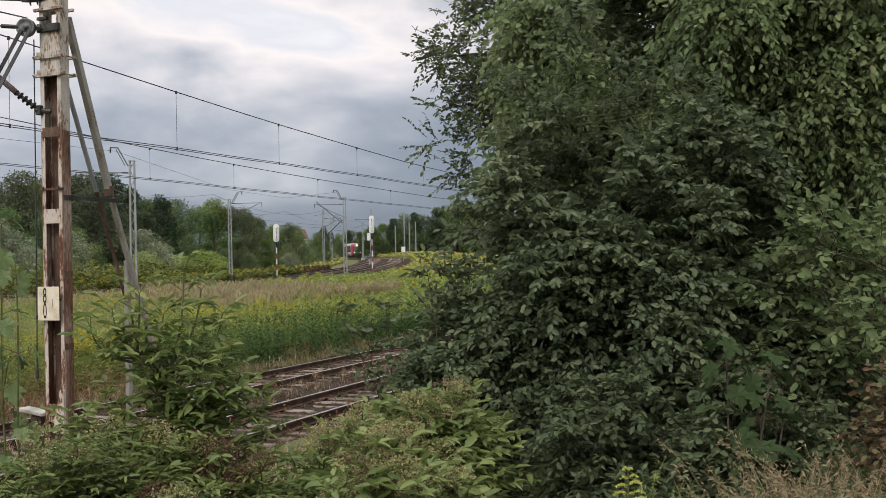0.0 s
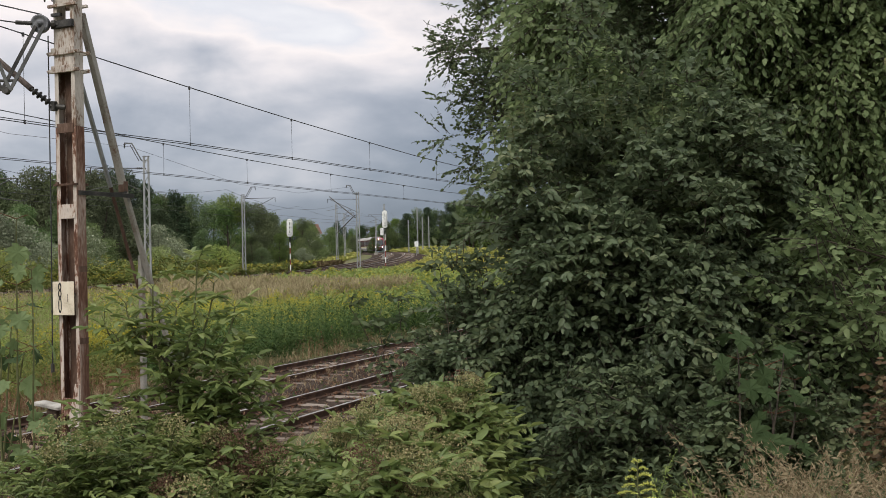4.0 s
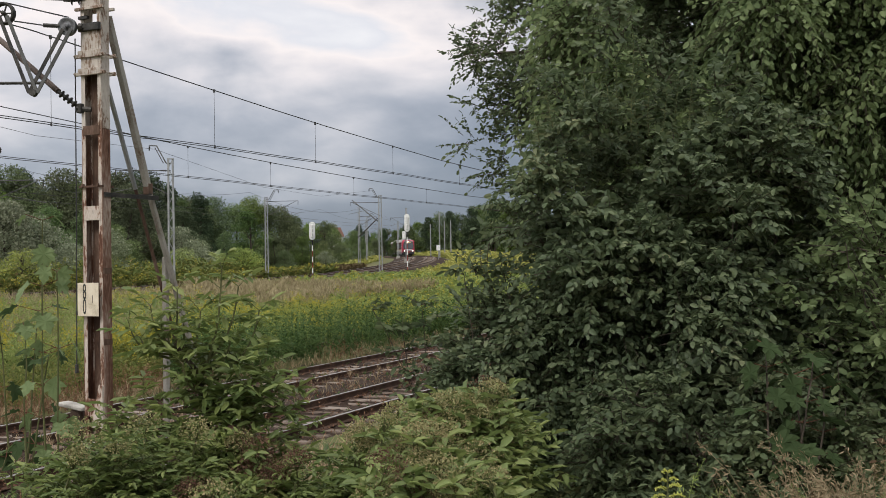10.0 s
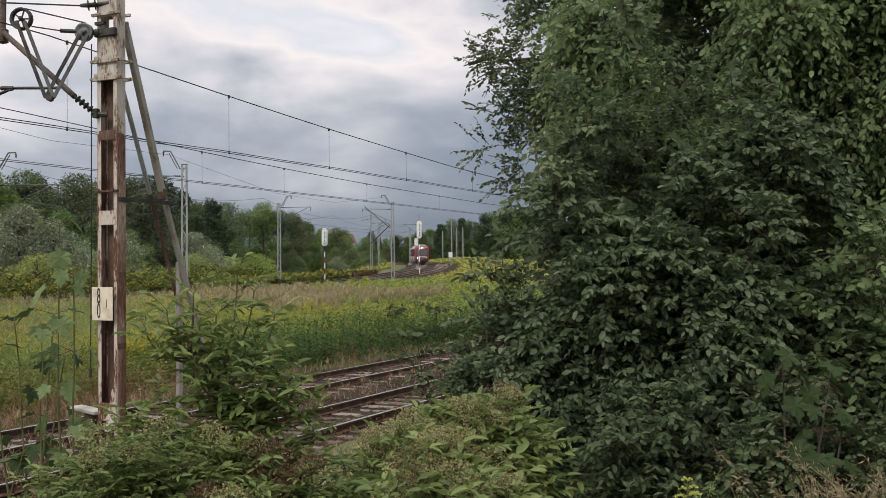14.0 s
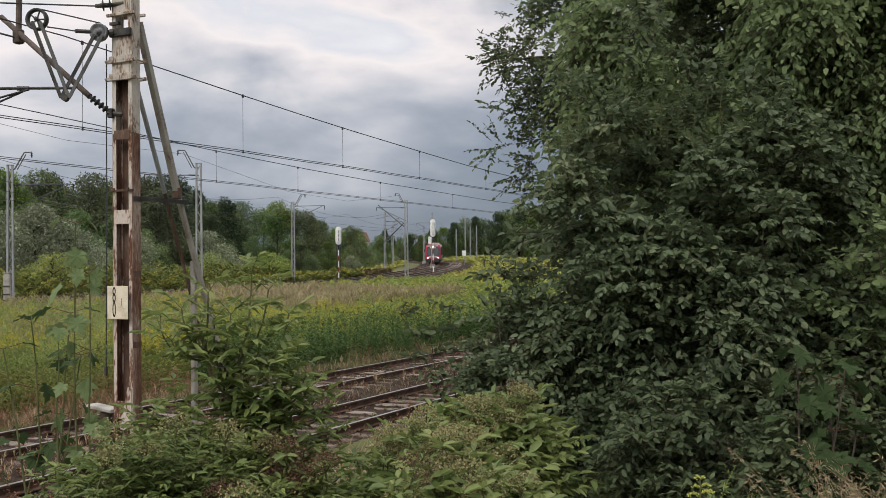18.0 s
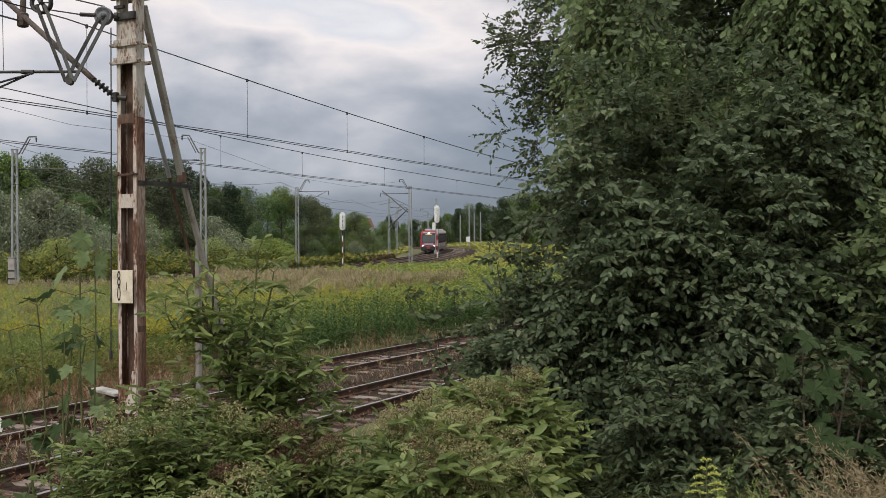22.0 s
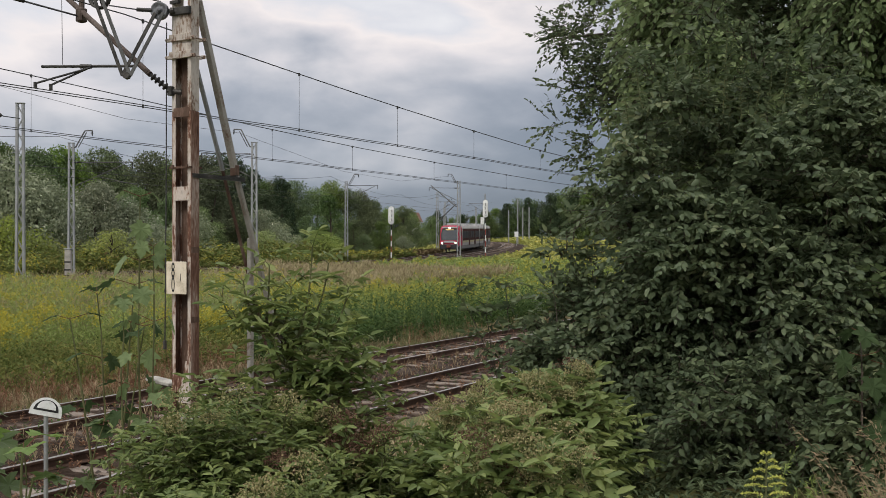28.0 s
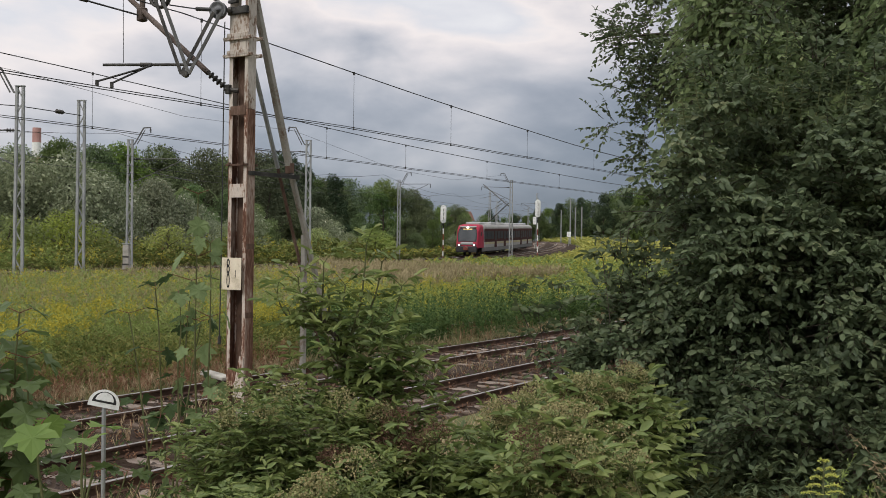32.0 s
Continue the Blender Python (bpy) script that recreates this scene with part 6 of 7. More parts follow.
elder("elder_bush", "elder bush carrying brown ripe umbels", f, lumps(67, 16, 0, 0, 0.34, 0.3, 0.3, 0.32, 0.1, 0.18), 80, 68, 14, 0.75, 0.075)
f = (-0.72, 4.6, gz(-0.72, 4.6))
elder("elder_bush", "low green elder shoots beside the path", f, lumps(69, 26, 0.0, 0, 0.2, 0.5, 0.35, 0.24, 0.12, 0.2), 150, 70, 5, 0.1, 0.06)
f = (0.66, 4.9, gz(0.66, 4.9))
elder("elder_bush", "leafy elder shoots below the dense shrub", f, lumps(71, 32, 0.0, 0, 0.26, 0.36, 0.4, 0.3, 0.1, 0.18), 130, 72, 18, 0.12, 0.088, 0.11, 0.42)

def elder_sapling(label, foot, trunk, shoots, seed, skirt):
    """The tall elder: a leaning brown trunk that forks into shoots bearing tiers of feathered leaves. skirt: how many low side shoots."""
    t = thing("elder_sapling", pose(*foot), label, "shrub", "near greenery")
    rng = random.Random(seed)
    tr = [Vector(p) for p in trunk]
    part("trunk", limb(Shape(), tr, 0.024, 0.012, 7), M_BARK, t)
    st, way = [], []
    for i in range(skirt):
        z = 0.62 + 0.62 * ((i * 7) % skirt) / skirt
        shoots = shoots + [(0.1 + 0.45 * z / 1.25, (-0.25 + rng.uniform(-0.52, 0.55) * (1.35 - 0.4 * z), rng.uniform(-0.22, 0.15), z))]
    for q, tip in shoots:
        w = min(len(tr) - 1.001, q * (len(tr) - 1))
        a = tr[int(w)].lerp(tr[int(w) + 1], w - int(w))
        tip = Vector(tip)
        pts = [a.lerp(tip, i / 6) + Vector(((tip.x - a.x) * 0.22 * math.sin(math.pi * i / 6), 0, -0.04 * math.sin(math.pi * i / 6))) for i in range(7)]
        part("shoot", limb(Shape(), pts, 0.009, 0.004, 5), M_STEM, t)
        s_, w_ = whorls(rng, pts, 0.3, 0.085, rng.uniform(-0.4, 0.4))
        st += s_
        way += w_
    leaves, stalks = feathered(seed, np.array(st), np.array(way), 0.15, 0.085, 0.36, L_ELDER, 0.25)
    tagged(part("stalk_work", stalks, None, t), kind="stuff")
    part("crown", leaves, None, t)


elder_sapling("tall young elder with drooping feathered leaves", (-0.3, 5.9, gz(-0.3, 5.9)), [(-0.12, 0, -0.1), (-0.2, 0, 0.5), (-0.25, 0, 1.0), (-0.32, 0, 1.19), (-0.42, 0, 1.32)], [(0.62, (-0.15, 0, 1.74)), (0.7, (-0.06, 0.05, 1.64)), (1.0, (-0.4, 0, 1.63)), (0.95, (-0.55, 0, 1.54)), (0.8, (-0.68, 0.05, 1.44)), (0.6, (0.06, 0, 1.5)), (0.85, (-0.28, 0.08, 1.5)), (0.9, (-0.6, -0.05, 1.36)), (0.7, (-0.45, -0.06, 1.38)), (0.7, (-0.1, -0.05, 1.34)), (0.5, (0.1, 0, 1.24)), (0.95, (-0.5, 0.05, 1.46)), (0.9, (-0.36, -0.05, 1.48))], 74, 34)


def young_shoot(label, foot, tips, seed):
    """A few bare stems with broad leaves towards their tips."""
    t = thing("leafy_shoot", pose(*foot), label, "shrub", "near greenery")
    rng = random.Random(seed)
    st, way = [], []
    for tip in tips:
        pts = branch_points(rng, (rng.uniform(-0.05, 0.05), 0, -0.1), tip, 0.1)
        part("stem", limb(Shape(), pts, 0.006, 0.003), M_BARK, t)
        for i in (3, 4, 5, 5, 6, 6, 7, 7, 7, 8, 8, 8):
            st.append(pts[i])
            way.append(Vector((rng.uniform(-1, 1), rng.uniform(-0.6, 0.6), rng.uniform(0.2, 0.9))))
    leaves, twigs = sprays(seed, np.array(st), np.array(way), 0.17, 6, 0.085, 0.5, L_DARK, M_BARK, 0.4, droop=0.25)
    tagged(part("twig_work", twigs, None, t), kind="stuff")
    part("crown", leaves, None, t)


young_shoot("leafy shoots standing before the meadow", (1.1, 8.4, gz(1.1, 8.4)), [(-0.52, 0.1, 1.38), (-0.3, 0, 1.2), (-0.12, 0.1, 1.42)], 55)
young_shoot("leafy shoots beside the low shrub", (1.45, 7.9, gz(1.45, 7.9)), [(-0.2, 0, 1.6), (0.02, 0.1, 1.84), (0.15, 0, 1.6)], 57)


def maple_leaf(mat):
    """A five-lobed leaf in the plane x, y, stalk at the origin, folded a little along its veins."""
    out_ = [(0.0, 0.05), (0.2, -0.02), (0.42, 0.06), (0.34, 0.2), (0.52, 0.36), (0.62, 0.56), (0.42, 0.52), (0.28, 0.5), (0.3, 0.7), (0.16, 0.78), (0.0, 1.02)]
    pts = out_ + [(-x, y) for x, y in out_[-2:0:-1]]
    n = len(pts)
    v = [(x, y, 0.10 * abs(x) - 0.16 * y * y + 0.05 * math.sin(9 * x)) for x, y in pts] + [(0, 0.38, -0.02)]
    s = Shape()
    s.v, s.f = v, [(n, i, (i + 1) % n) for i in range(n)]
    return s.mesh("leaf", mat)


MAPLE = maple_leaf(L_MAPLE)
MAPLE_DULL = maple_leaf(L_DULLMAPLE)
MAPLE_PALE = maple_leaf(L_PALEMAPLE)


def maple(label, foot, stems, seed, size, leaf=None, stalk=0.1, tip=(-0.95, 0.25), stem=None):
    """A young maple, each leaf on its red stalk. stems: rows of tip x, y, z and how many leaf pairs."""
    t = thing("maple_sapling", pose(*foot), label, "sapling", "young maples")
    rng = random.Random(seed)
    for tx, ty, tz, pairs in stems:
        pts = branch_points(rng, (rng.uniform(-0.05, 0.05), 0, -0.1), (tx, ty, tz), 0.06)
        s = Shape()
        limb(s, pts, 0.011, 0.004)
        part("stem", s, stem or M_STEM, t)
        for i in range(pairs):
            q = 0.35 + 0.65 * i / max(1, pairs - 1)
            w = min(7.999, q * 8)
            p = pts[int(w)].lerp(pts[int(w) + 1], w - int(w))
            for d in (0, 180):
                a = radians(d + i * 90 + rng.uniform(-30, 30))
                e = p + Vector((math.cos(a) * stalk, math.sin(a) * stalk, 0.03)) * rng.uniform(0.7, 1.5)
                k = size * rng.uniform(0.7, 1.15)
                lf = part("leaf", leaf or MAPLE, None, t)
                lf.matrix_basis = Matrix.Translation(e) @ Euler((rng.uniform(*tip), rng.uniform(-0.5, 0.5), a - math.pi / 2)).to_matrix().to_4x4() @ Matrix.Diagonal((k, k, k, 1))
                part("leaf_stalk", Shape().tube(p, e, 0.0025, 0.002, 5), M_REDSTEM, t)


maple("slender young maple with pale lobed leaves before the mast", (-1.57, 6.5, gz(-1.57, 6.5)), [(-0.03, 0, 2.42, 9), (0.06, 0, 2.1, 4), (-0.12, 0, 1.75, 2)], 81, 0.135, MAPLE_PALE, 0.08, (-1.5, -0.7))
maple("dark-leaved young maple beside the pale one", (-1.85, 6.9, gz(-1.85, 6.9)), [(-0.12, 0, 1.92, 4), (0.12, 0, 1.98, 5), (-0.3, 0, 1.75, 3), (0.2, 0, 1.7, 3)], 80, 0.135, MAPLE_DULL, 0.1, (-1.2, 0.1))
maple("young maple with large leaves close to the path", (-1.4, 3.7, gz(-1.4, 3.7)), [(0.08, 0, 2.06 - gz(-1.4, 3.7), 2), (-0.1, 0, 2.1 - gz(-1.4, 3.7), 2), (0.14, -0.05, 1.98 - gz(-1.4, 3.7), 1)], 83, 0.14, maple_leaf(L_BRIGHTMAPLE), 0.06, (-0.7, 0.3))
maple("tall young maple with dull green leaves beside the marker", (-2.0, 4.7, gz(-2.0, 4.7)), [(0.02, 0, 1.6, 11), (-0.14, 0.1, 1.55, 10), (0.1, -0.1, 1.4, 9), (-0.2, 0, 1.25, 9), (0.1, 0, 1.15, 8), (-0.05, 0, 1.3, 8)], 85, 0.16, MAPLE, 0.08, (-1.3, 0.0))
maple("young maple with large dull leaves under the shrub", (3.0, 5.9, gz(3.0, 5.9)), [(0.0, 0.35, 1.0, 6), (0.3, 0.3, 0.9, 6), (0.4, 0.35, 0.7, 5), (0.15, 0.3, 0.8, 5)], 87, 0.16, MAPLE_DULL, 0.1, (-1.2, 0.0), M_BARK)
maple("small maple shoot among the elders", (-2.35, 6.6, gz(-2.35, 6.6)), [(0.0, 0, 1.0, 4), (0.3, 0, 0.8, 3), (0.5, 0, 1.15, 2)], 89, 0.17)


def goldenrod_spike():
    """The single flowering goldenrod in the foreground: a stem, arched side sprays, tiny buds along them."""
    x, y = 1.147, 3.0
    t = thing("goldenrod", pose(x, y, gz(x, y)), "single goldenrod spray with yellow-green buds", "plant")
    h = 2.16 - gz(x, y)
    rng = np.random.default_rng(91)
    part("stem", Shape().tube((0, 0, -0.05), (0, 0, h), 0.004, 0.002, 6), M_STEM, t)
    pos, way = [], []
    for i in range(10):
        z = h - 0.021 * i - 0.0008 * i * i
        reach = 0.014 + 0.0115 * i
        for sgn in (-1, 1):
            s = Shape()
            d = Vector((sgn, rng.uniform(-0.35, 0.35), 0)).normalized()
            zz = z + rng.uniform(-0.005, 0.005)
            arch = lambda q: Vector((0, 0, zz)) + d * reach * float(q) + Vector((0, 0, 0.035 * q - 0.03 * q * q))
            limb(s, [arch(q) for q in np.linspace(0, 1, 6)], 0.0018, 0.001, 4)
            part("side_spray", s, M_STEM, t)
            for q in np.linspace(0.12, 1, int(8 + reach * 190)):
                for _ in range(4):
                    pos.append(np.array(arch(q)) + rng.normal(0, 0.0014, 3))
                    way.append(np.array([d.x * 0.6, d.y * 0.6, 0.7]) + rng.normal(0, 0.5, 3))
    pos, way = np.array(pos), np.array(way)
    n = len(pos)
    tagged(part("bud_cover", blades("bud_cover", pos, way, unit(rng, n), rng.uniform(0.006, 0.0095, n), np.full(n, 0.0045), mat=L_BUDS), None, t, "yellow-green flower buds"), kind="stuff")
    m = 40
    q = rng.uniform(0.1, 0.8, m)
    a = rng.uniform(0, 2 * math.pi, m)
    part("leaves", blades("leaves", np.stack([0 * q, 0 * q, q * h], 1), np.stack([np.cos(a), np.sin(a), 0.3 + 0 * a], 1), np.array([[0, 0, 1.0]] * m), rng.uniform(0.06, 0.1, m), np.full(m, 0.014), mat=L_WEED), None, t)


goldenrod_spike()

# ---- meadow, banks and weeds ----
GX = np.array([[0, 0, 1.0]])


def sow(seed, n, az, rr, us, keep=None, power=1.0):
    """Places on the ground within a range of bearings, distances and strips of the plan."""
    rng = np.random.default_rng(seed)
    got = []
    while len(got) < n:
        a, r = radians(rng.uniform(*az)), (rr[0] ** power + (rr[1] ** power - rr[0] ** power) * rng.random()) ** (1 / power)
        x, y = r * math.sin(a), r * math.cos(a)
        u = -TY * x + TX * y
        if us[0] < u < us[1] and (not keep or keep(x, y, u, math.degrees(a), rng)):
            got.append((x, y, ground(x, y)))
    return np.array(got)


def off_line(x, y, u, a, rng):
    d = x - main_x(min(y, 330))
    return not (-3.0 < d < 7.2 if y < 100 else -6.5 < d < 8.4)


def drift(x, y):
    """Where goldenrod has taken over the thicket."""
    return noise.noise((x * 0.09, y * 0.05, 4.0)) > 0.02


def herbs(name, label, seed, base, height, leaves, leaf, mat, narrow=0.16, flower=None, share=0.0, plume=14, stem=True, upright=0.7, fsize=0.05, spread=0.09, tall=None):
    """A stand of weeds: stems, leaves up each stem, and flower plumes on a share of them."""
    rng = np.random.default_rng(seed)
    n = len(base)
    far = np.maximum(1.0, np.linalg.norm(base[:, :2], axis=1) / 34)
    patch = np.array([noise.noise((p[0] * 0.22, p[1] * 0.22, 9.0)) for p in base])
    clump = np.array([noise.noise((p[0] * 0.9, p[1] * 0.9, 5.0)) for p in base])
    h = rng.uniform(*height, n) * (1 + 0.35 * patch + 0.5 * clump)
    if tall:
        h *= np.interp(TX * base[:, 1] - TY * base[:, 0], *tall)
    lean = rng.normal(0, 0.10, (n, 3)) * h[:, None]
    lean[:, 2] = h
    i = np.repeat(np.arange(n), leaves)
    m = len(i)
    q = rng.uniform(0.15, 0.97, m)
    p = base[i] + lean[i] * q[:, None]
    a = rng.uniform(0, 2 * math.pi, m)
    way = np.stack([np.cos(a), np.sin(a), np.full(m, upright) + rng.normal(0, 0.35, m)], 1)
    L = leaf * rng.uniform(0.6, 1.25, m) * far[i]
    me = blades(name, p, way, np.repeat(GX, m, 0) + unit(rng, m) * 0.4, L, L * narrow * np.sqrt(far[i]), mat=mat, droop=0.25, flat=not stem)
    ob = tagged(part(name, me, None), label, "weeds", kind="stuff")
    if stem:
        w = np.full(n, 0.008) * far
        st = blades(name + "_stems", base, lean, unit(rng, n), h, w, mat=mat, droop=0, shape=0.3)
        part("stems", st, None, ob)
    if flower:
        sel = np.where(rng.random(n) < np.clip(share * (0.75 + 4.5 * patch + 2.2 * clump), 0, 1))[0]
        i = np.repeat(sel, plume)
        m = len(i)
        q = rng.random(m)
        p = base[i] + lean[i] * (0.83 + 0.19 * q)[:, None] + rng.normal(0, 1, (m, 3)) * (spread * (1.1 - q))[:, None] * np.array([1, 1, 0.3])
        way = unit(rng, m) + np.array([0, 0, 0.5])
        L = fsize * rng.uniform(0.6, 1.3, m) * far[i]
        part("flowers", blades("flowers", p, way, unit(rng, m), L, L * 0.45, mat=flower, flat=True), None, ob)
    return ob


# goldenrod meadow between the sidings and the main line
herbs("goldenrod_meadow", "yellow-flowering goldenrod meadow beside the sidings", 101, sow(101, 7800, (-26, 18), (19, 46), (20.4, 46), lambda x, y, u, a, g: off_line(x, y, u, a, g) and (a < -5 or u < 30.5 or g.random() < 0.5)), (0.7, 1.15), 10, 0.18, L_WEED, 0.15, L_FLOWER, 0.11, 14, fsize=0.062, tall=([27, 37, 46], [1, 0.75, 0.7]))
herbs("goldenrod_edge", "bright yellow goldenrod at the meadow's edge", 102, sow(102, 1000, (-26, -7), (18, 32), (18.4, 23.5), lambda x, y, u, a, g: noise.noise((x * 0.35, y * 0.35, 6.0)) > -0.05), (0.7, 1.1), 14, 0.11, L_WEED, 0.17, L_FLOWER, 0.45, 22, fsize=0.07)
herbs("goldenrod_edge", "bright yellow goldenrod behind the nettles", 119, sow(119, 900, (-7, 18), (24, 46), (22, 27)), (0.8, 1.15), 14, 0.11, L_WEED, 0.17, L_FLOWER, 0.6, 22, fsize=0.05)
herbs("far_goldenrod", "goldenrod spreading along the main line bank", 103, sow(103, 9500, (-27, 18), (44, 105), (28, 150), off_line, 1.2), (0.45, 0.85), 9, 0.15, L_WEED, 0.2, L_FLOWER, 0.2, 9, False, fsize=0.055, spread=0.14)
herbs("far_verge", "low weeds on the verge of the main line", 117, sow(117, 6000, (-4, 18), (98, 235), (36, 160), off_line), (0.3, 0.6), 9, 0.12, L_BANK, 0.22, L_FLOWER, 0.15, 6, False, fsize=0.05, spread=0.14)
herbs("brown_verge", "brown dry weeds along the foot of the main line bank", 118, sow(118, 3800, (-26, 18), (30, 150), (28, 140), lambda x, y, u, a, g: -6.8 < x - main_x(y) < -2.6), (0.3, 0.6), 10, 0.12, L_DRYWEED, 0.14, L_STRAW, 0.5, 6, False, 1.6, fsize=0.04)
herbs("verge_goldenrod", "tall goldenrod and rough weeds hiding the main line bank", 127, sow(127, 2600, (-26, 8), (30, 128), (28, 140), lambda x, y, u, a, g: -7.2 < x - main_x(y) < -2.4), (0.65, 1.1), 11, 0.16, L_ROUGH, 0.24, L_FLOWER, 0.22, 9, False, fsize=0.06, spread=0.14)
herbs("bank_goldenrod", "tall goldenrod thicket before the trees", 104, sow(104, 2300, (-27, 0), (60, 118), (45, 140), lambda x, y, u, a, g: x < main_x(y) - (3.2 if y < 90 else 7) and x > main_x(y) - 22 and drift(x, y)), (0.9, 1.9), 12, 0.16, L_WEED, 0.3, L_FLOWER, 0.75, 16, False, fsize=0.075, spread=0.24)
herbs("bank_thicket", "dark green thicket of weeds before the trees", 124, sow(124, 2600, (-27, 0), (62, 120), (45, 140), lambda x, y, u, a, g: x < main_x(y) - (3.2 if y < 90 else 7) and x > main_x(y) - 22 and not drift(x, y)), (0.8, 2.0), 12, 0.2, L_ROUGH, 0.3, L_FLOWER, 0.14, 9, False, fsize=0.06, spread=0.2)
herbs("far_bank_grass", "sunlit grass on the bank beyond the curve", 105, sow(105, 6500, (3.5, 18), (170, 300), (80, 300), off_line), (0.4, 0.7), 8, 0.14, L_BANK, 0.22, L_FLOWER, 0.15, 6, False, fsize=0.06, spread=0.2)
herbs("far_goldenrod", "goldenrod running on beside the far end of the sidings", 126, sow(126, 3400, (1, 18), (43, 112), (17, 33), None, 1.3), (0.6, 1.0), 10, 0.16, L_WEED, 0.22, L_FLOWER, 0.12, 10, False, fsize=0.06, spread=0.12)
# pale dry grass in the middle of the meadow
herbs("dry_grass_field", "pale tan dry grass across the meadow", 106, sow(106, 5200, (-7, 18), (28, 66), (27.5, 43), lambda x, y, u, a, g: off_line(x, y, u, a, g) and noise.noise((x * 0.12, y * 0.12, 1.0)) > -0.3 and g.random() < 0.4 + (a + 7) / 18), (0.6, 0.95), 9, 0.24, L_DRYFIELD, 0.07, L_DRYFIELD, 0.7, 8, True, 2.4, 0.05, 0.05)
herbs("dry_grass_patch", "dry grass scattered through the goldenrod", 107, sow(107, 3600, (-26, -6), (24, 60), (23, 60), off_line), (0.6, 1.0), 8, 0.24, L_DRYFIELD, 0.06, L_DRYFIELD, 0.5, 6, True, 2.4, 0.05, 0.05, ([27, 37, 46], [1, 0.8, 0.7]))
# dark green nettles and mugwort along the sidings, goldenrod coming up among them
clear = lambda x, y, u, a, g: u > 15.55 + 0.5 * noise.noise((x * 0.4, y * 0.4, 2.0))
herbs("nettles", "dark green nettles and mugwort along the overgrown siding", 108, sow(108, 2300, (-8, 18), (20, 46), (15.3, 21.5), clear), (0.7, 1.35), 18, 0.15, L_WEEDDARK, 0.3, L_FLOWER, 0.08, 12)
herbs("mugwort", "lighter green mugwort standing among the nettles", 123, sow(123, 1000, (-8, 18), (20, 46), (16.6, 23), clear), (0.9, 1.5), 20, 0.11, L_WEED, 0.2, L_FLOWER, 0.35, 16, fsize=0.04)
herbs("nettles", "dark green weeds under the goldenrod", 109, sow(109, 1700, (-26, -8), (16, 32), (16.3, 21)), (0.4, 0.95), 14, 0.14, L_ROUGH, 0.28, L_FLOWER, 0.2, 12)
# reddish dock and dry stalks beside the rails
herbs("dry_dock", "reddish brown dock and dry stalks beside the rails", 110, sow(110, 950, (-25, 18), (15.5, 42), (15.1, 17.5), lambda x, y, u, a, g: a < -8 or (u < 16.0 and noise.noise((x * 0.5, y * 0.5, 8.0)) > 0.1)), (0.3, 0.75), 14, 0.09, L_BROWN, 0.12, L_BROWN, 0.8, 14, True, 1.6, 0.025, 0.03)
herbs("trackside_grass", "dry grass beside the rails", 111, sow(111, 480, (-25, 18), (15.5, 42), (15.1, 17.4), lambda x, y, u, a, g: u < (16.4 if a < -8 else 15.7)), (0.12, 0.4), 9, 0.2, L_STRAW, 0.05, None, 0, 0, False, 2.6)
herbs("trackside_grass", "thin dry grass between the two sidings", 112, sow(112, 520, (-24, 18), (11, 40), (11.2, 13.0)), (0.1, 0.32), 8, 0.14, L_STRAW, 0.06, None, 0, 0, False, 2.2)
herbs("ballast_weeds", "low reddish brown weeds spread over the ballast", 125, sow(125, 1500, (-24, 18), (9.5, 40), (8.8, 15.3)), (0.04, 0.2), 10, 0.06, L_BROWN, 0.3, None, 0, 0, False, 0.9)
herbs("track_weeds", "small green weeds in the ballast", 113, sow(113, 520, (-24, 18), (10, 40), (8.6, 15.4)), (0.06, 0.2), 9, 0.07, L_WEEDDARK, 0.4, None, 0, 0, False, 1.0)
# the slope before the camera
herbs("slope_weeds", "mixed green weeds on the slope", 114, sow(114, 1500, (-26, 11), (5.5, 9.8), (2.4, 8.9)), (0.12, 0.4), 14, 0.08, L_WEEDDARK, 0.32, None, 0, 0, True, 0.9)
herbs("undergrowth", "low dark green undergrowth below the shrubs", 116, sow(116, 1500, (7, 36), (4.2, 9.5), (-5, 3.4)), (0.08, 0.32), 14, 0.06, L_DARK, 0.4, None, 0, 0, False, 0.8)
herbs("slope_grass", "dry brown grass on the slope", 115, sow(115, 1000, (-26, 8), (6.2, 10), (3.4, 9)), (0.15, 0.4), 9, 0.22, L_STRAW, 0.04, None, 0, 0, False, 2.4)


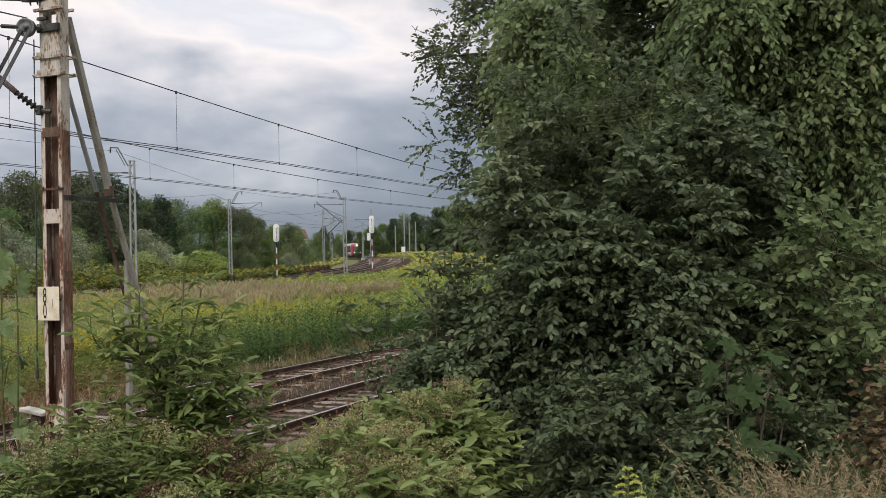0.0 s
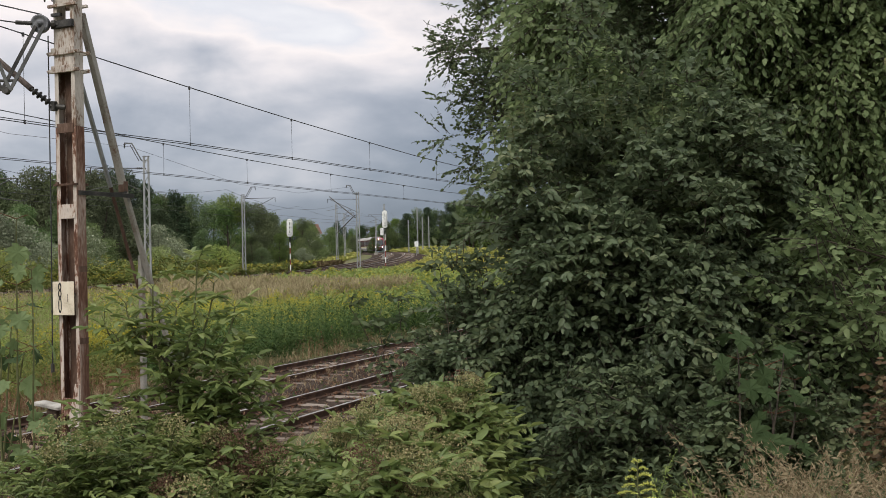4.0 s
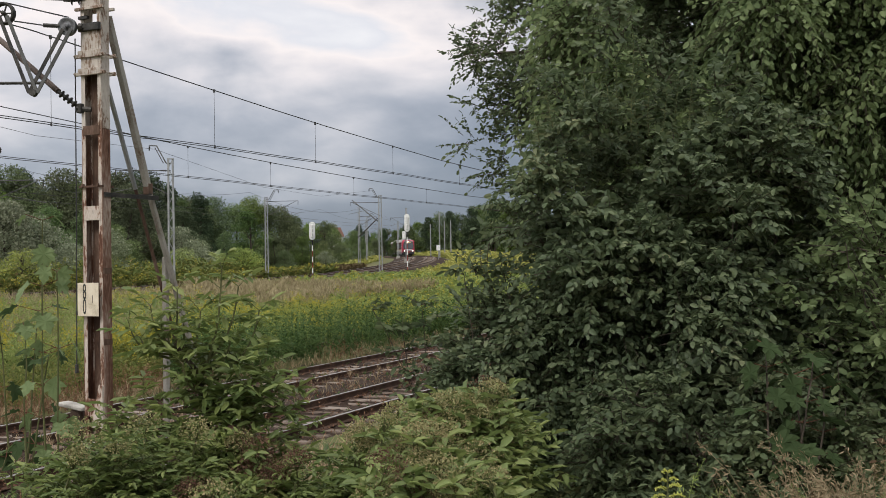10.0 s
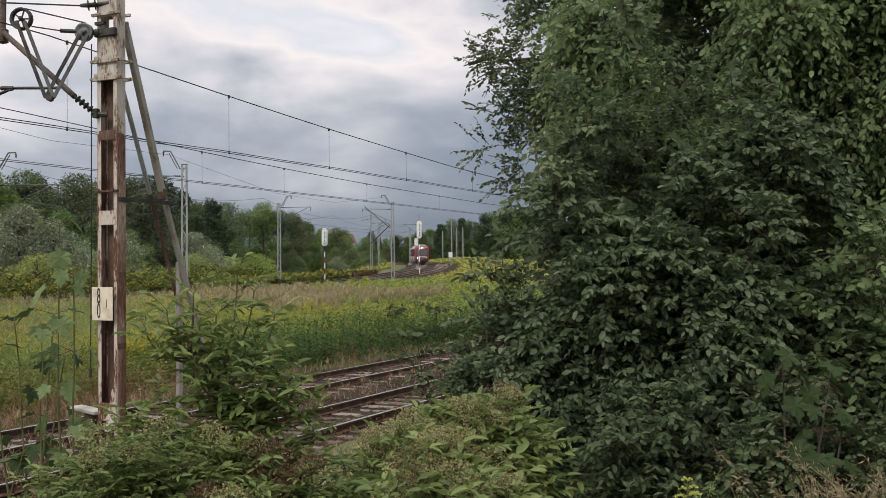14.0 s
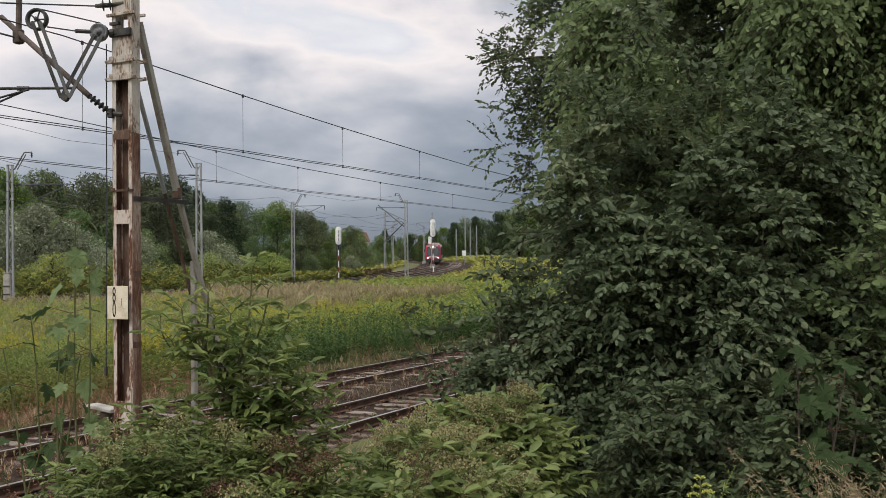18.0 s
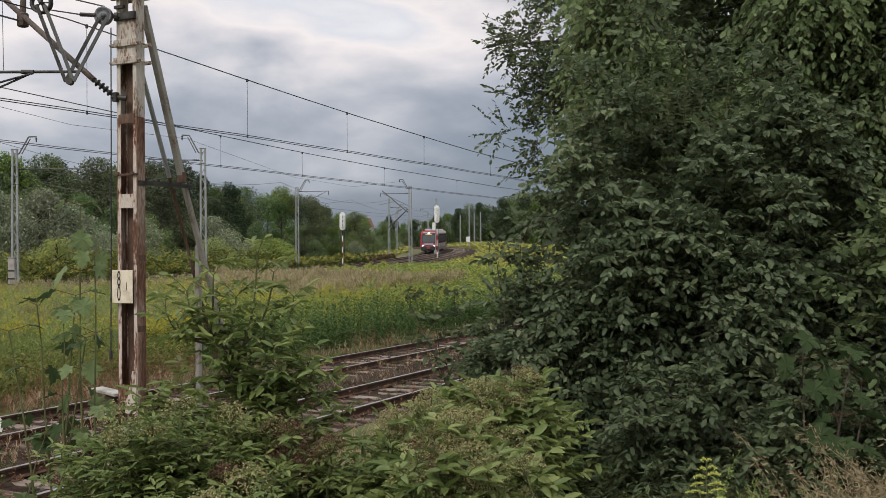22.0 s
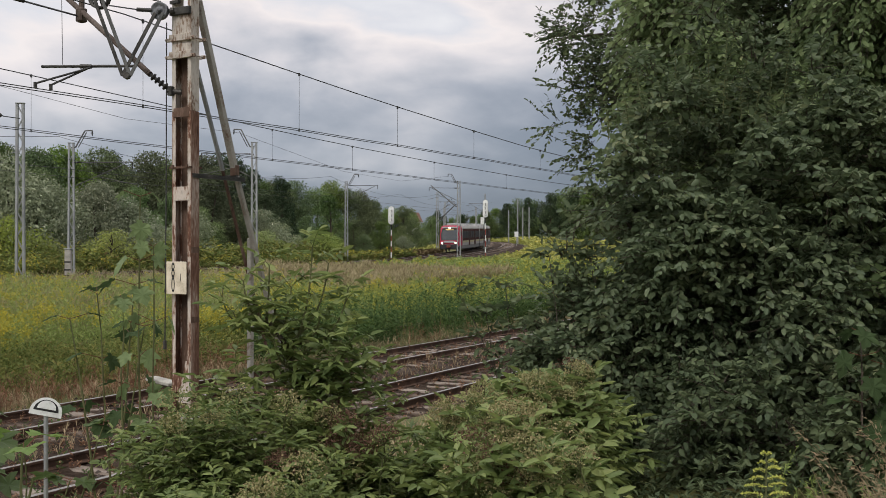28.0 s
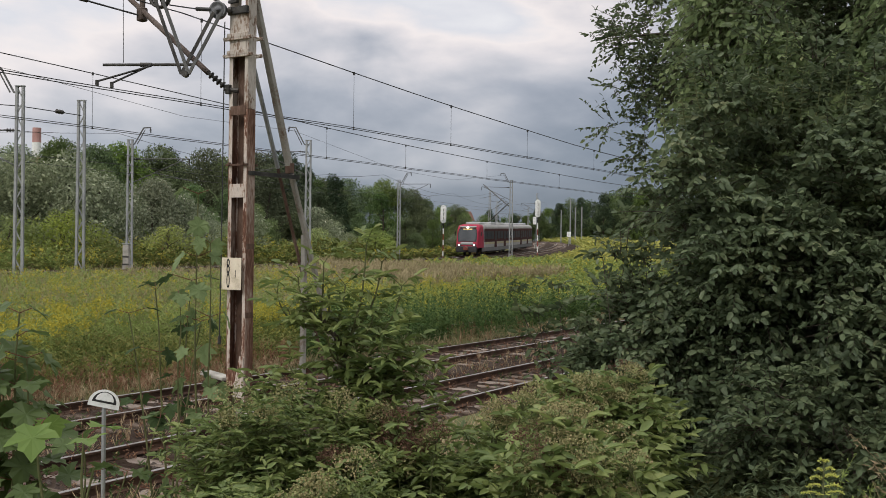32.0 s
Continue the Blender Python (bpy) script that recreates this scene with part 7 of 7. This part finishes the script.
def tall_grass(name, label, seed, base, h, mat):
    """Tall grass gone to seed: arching blades and drooping panicles."""
    rng = np.random.default_rng(seed)
    n = len(base)
    segs, k = 5, np.arange(n)
    a = rng.uniform(0, 2 * math.pi, n)
    bend = np.stack([np.cos(a), np.sin(a), 0 * a], 1) * rng.uniform(0.1, 0.45, n)[:, None]
    H = rng.uniform(*h, n)
    pt = lambda q: base + bend * (q ** 2.2) * H[:, None] + GX * (H * (q - 0.18 * q ** 3))[:, None]
    A = np.concatenate([pt(i / segs) for i in range(segs)])
    B = np.concatenate([pt((i + 1) / segs) for i in range(segs)])
    R = np.concatenate([np.full(n, 0.003 - 0.0004 * i) for i in range(segs)])
    ob = tagged(part(name, tube_mesh(name, A, B, R, R * 0.85, mat), None), label, "grass", kind="stuff")
    m = 60
    q = rng.uniform(0.55, 1.0, (m, n))
    P = np.concatenate([base + bend * (x ** 2.2)[:, None] * H[:, None] + GX * (H * (x - 0.18 * x ** 3))[:, None] for x in q])
    W = unit(rng, n * m) * 0.6 + np.tile(bend, (m, 1)) * 1.5 + np.array([0, 0, 0.1])
    L = rng.uniform(0.014, 0.034, n * m)
    part("panicles", blades("panicles", P + rng.normal(0, 0.008, P.shape), W, unit(rng, n * m), L, L * 0.24, mat=mat), None, ob)
    bl = np.repeat(base, 3, 0) + rng.normal(0, 0.03, (n * 3, 3)) * np.array([1, 1, 0])
    part("blades", blades("blades", bl, rng.normal(0, 0.35, (n * 3, 3)) + GX, unit(rng, n * 3), np.repeat(H, 3) * rng.uniform(0.4, 0.8, n * 3), np.full(n * 3, 0.009), droop=0.45, mat=mat, shape=0.4), None, ob)
    return ob


tall_grass("seeding_grass", "tall straw-coloured grass gone to seed by the path", 121, sow(121, 330, (26.5, 37), (3.1, 4.6), (-3, 3)), (0.5, 0.98), L_SEED)
tall_grass("green_grass", "tall green grass at the foot of the shrubs", 122, sow(122, 150, (21, 37), (3.6, 5.0), (-3, 3)), (0.35, 0.7), L_WEED)


def stones(seed, n):
    """Loose ballast stones on the bed."""
    rng = np.random.default_rng(seed)
    s = Shape()
    for _ in range(n):
        u, q = rng.uniform(8.8, 16), rng.uniform(2, 34)
        c = at(u, q, -0.185 + rng.uniform(-0.01, 0.02))
        r = rng.uniform(0.02, 0.045)
        pts = [c + Vector((r * math.cos(t) * rng.uniform(0.7, 1.2), r * math.sin(t) * rng.uniform(0.7, 1.2), rng.uniform(-0.3, 0.3) * r)) for t in (0, 1.26, 2.5, 3.77, 5.0)] + [c + Vector((0, 0, r * 0.8))]
        s.add(pts, [(i, (i + 1) % 5, 5) for i in range(5)])
    tagged(part("ballast_stones", s, M_STONE), "loose brown ballast stones", "stones", kind="stuff")


stones(131, 5200)

# ---- what moves ----


def motions():
    """The railcar set rolls in along the curve at a steady pace."""
    times = [0, 2, 4, 6, 8, 10, 12, 14, 16, 18, 20, 22, 24, 26, 28, 30, 32]
    gone = lambda t: 4.93 * t
    walk(lead_car, [(t, car_pose(gone(t))) for t in times])
    walk(rear_car, [(t, car_pose(gone(t) - 20.8)) for t in times])


motions()
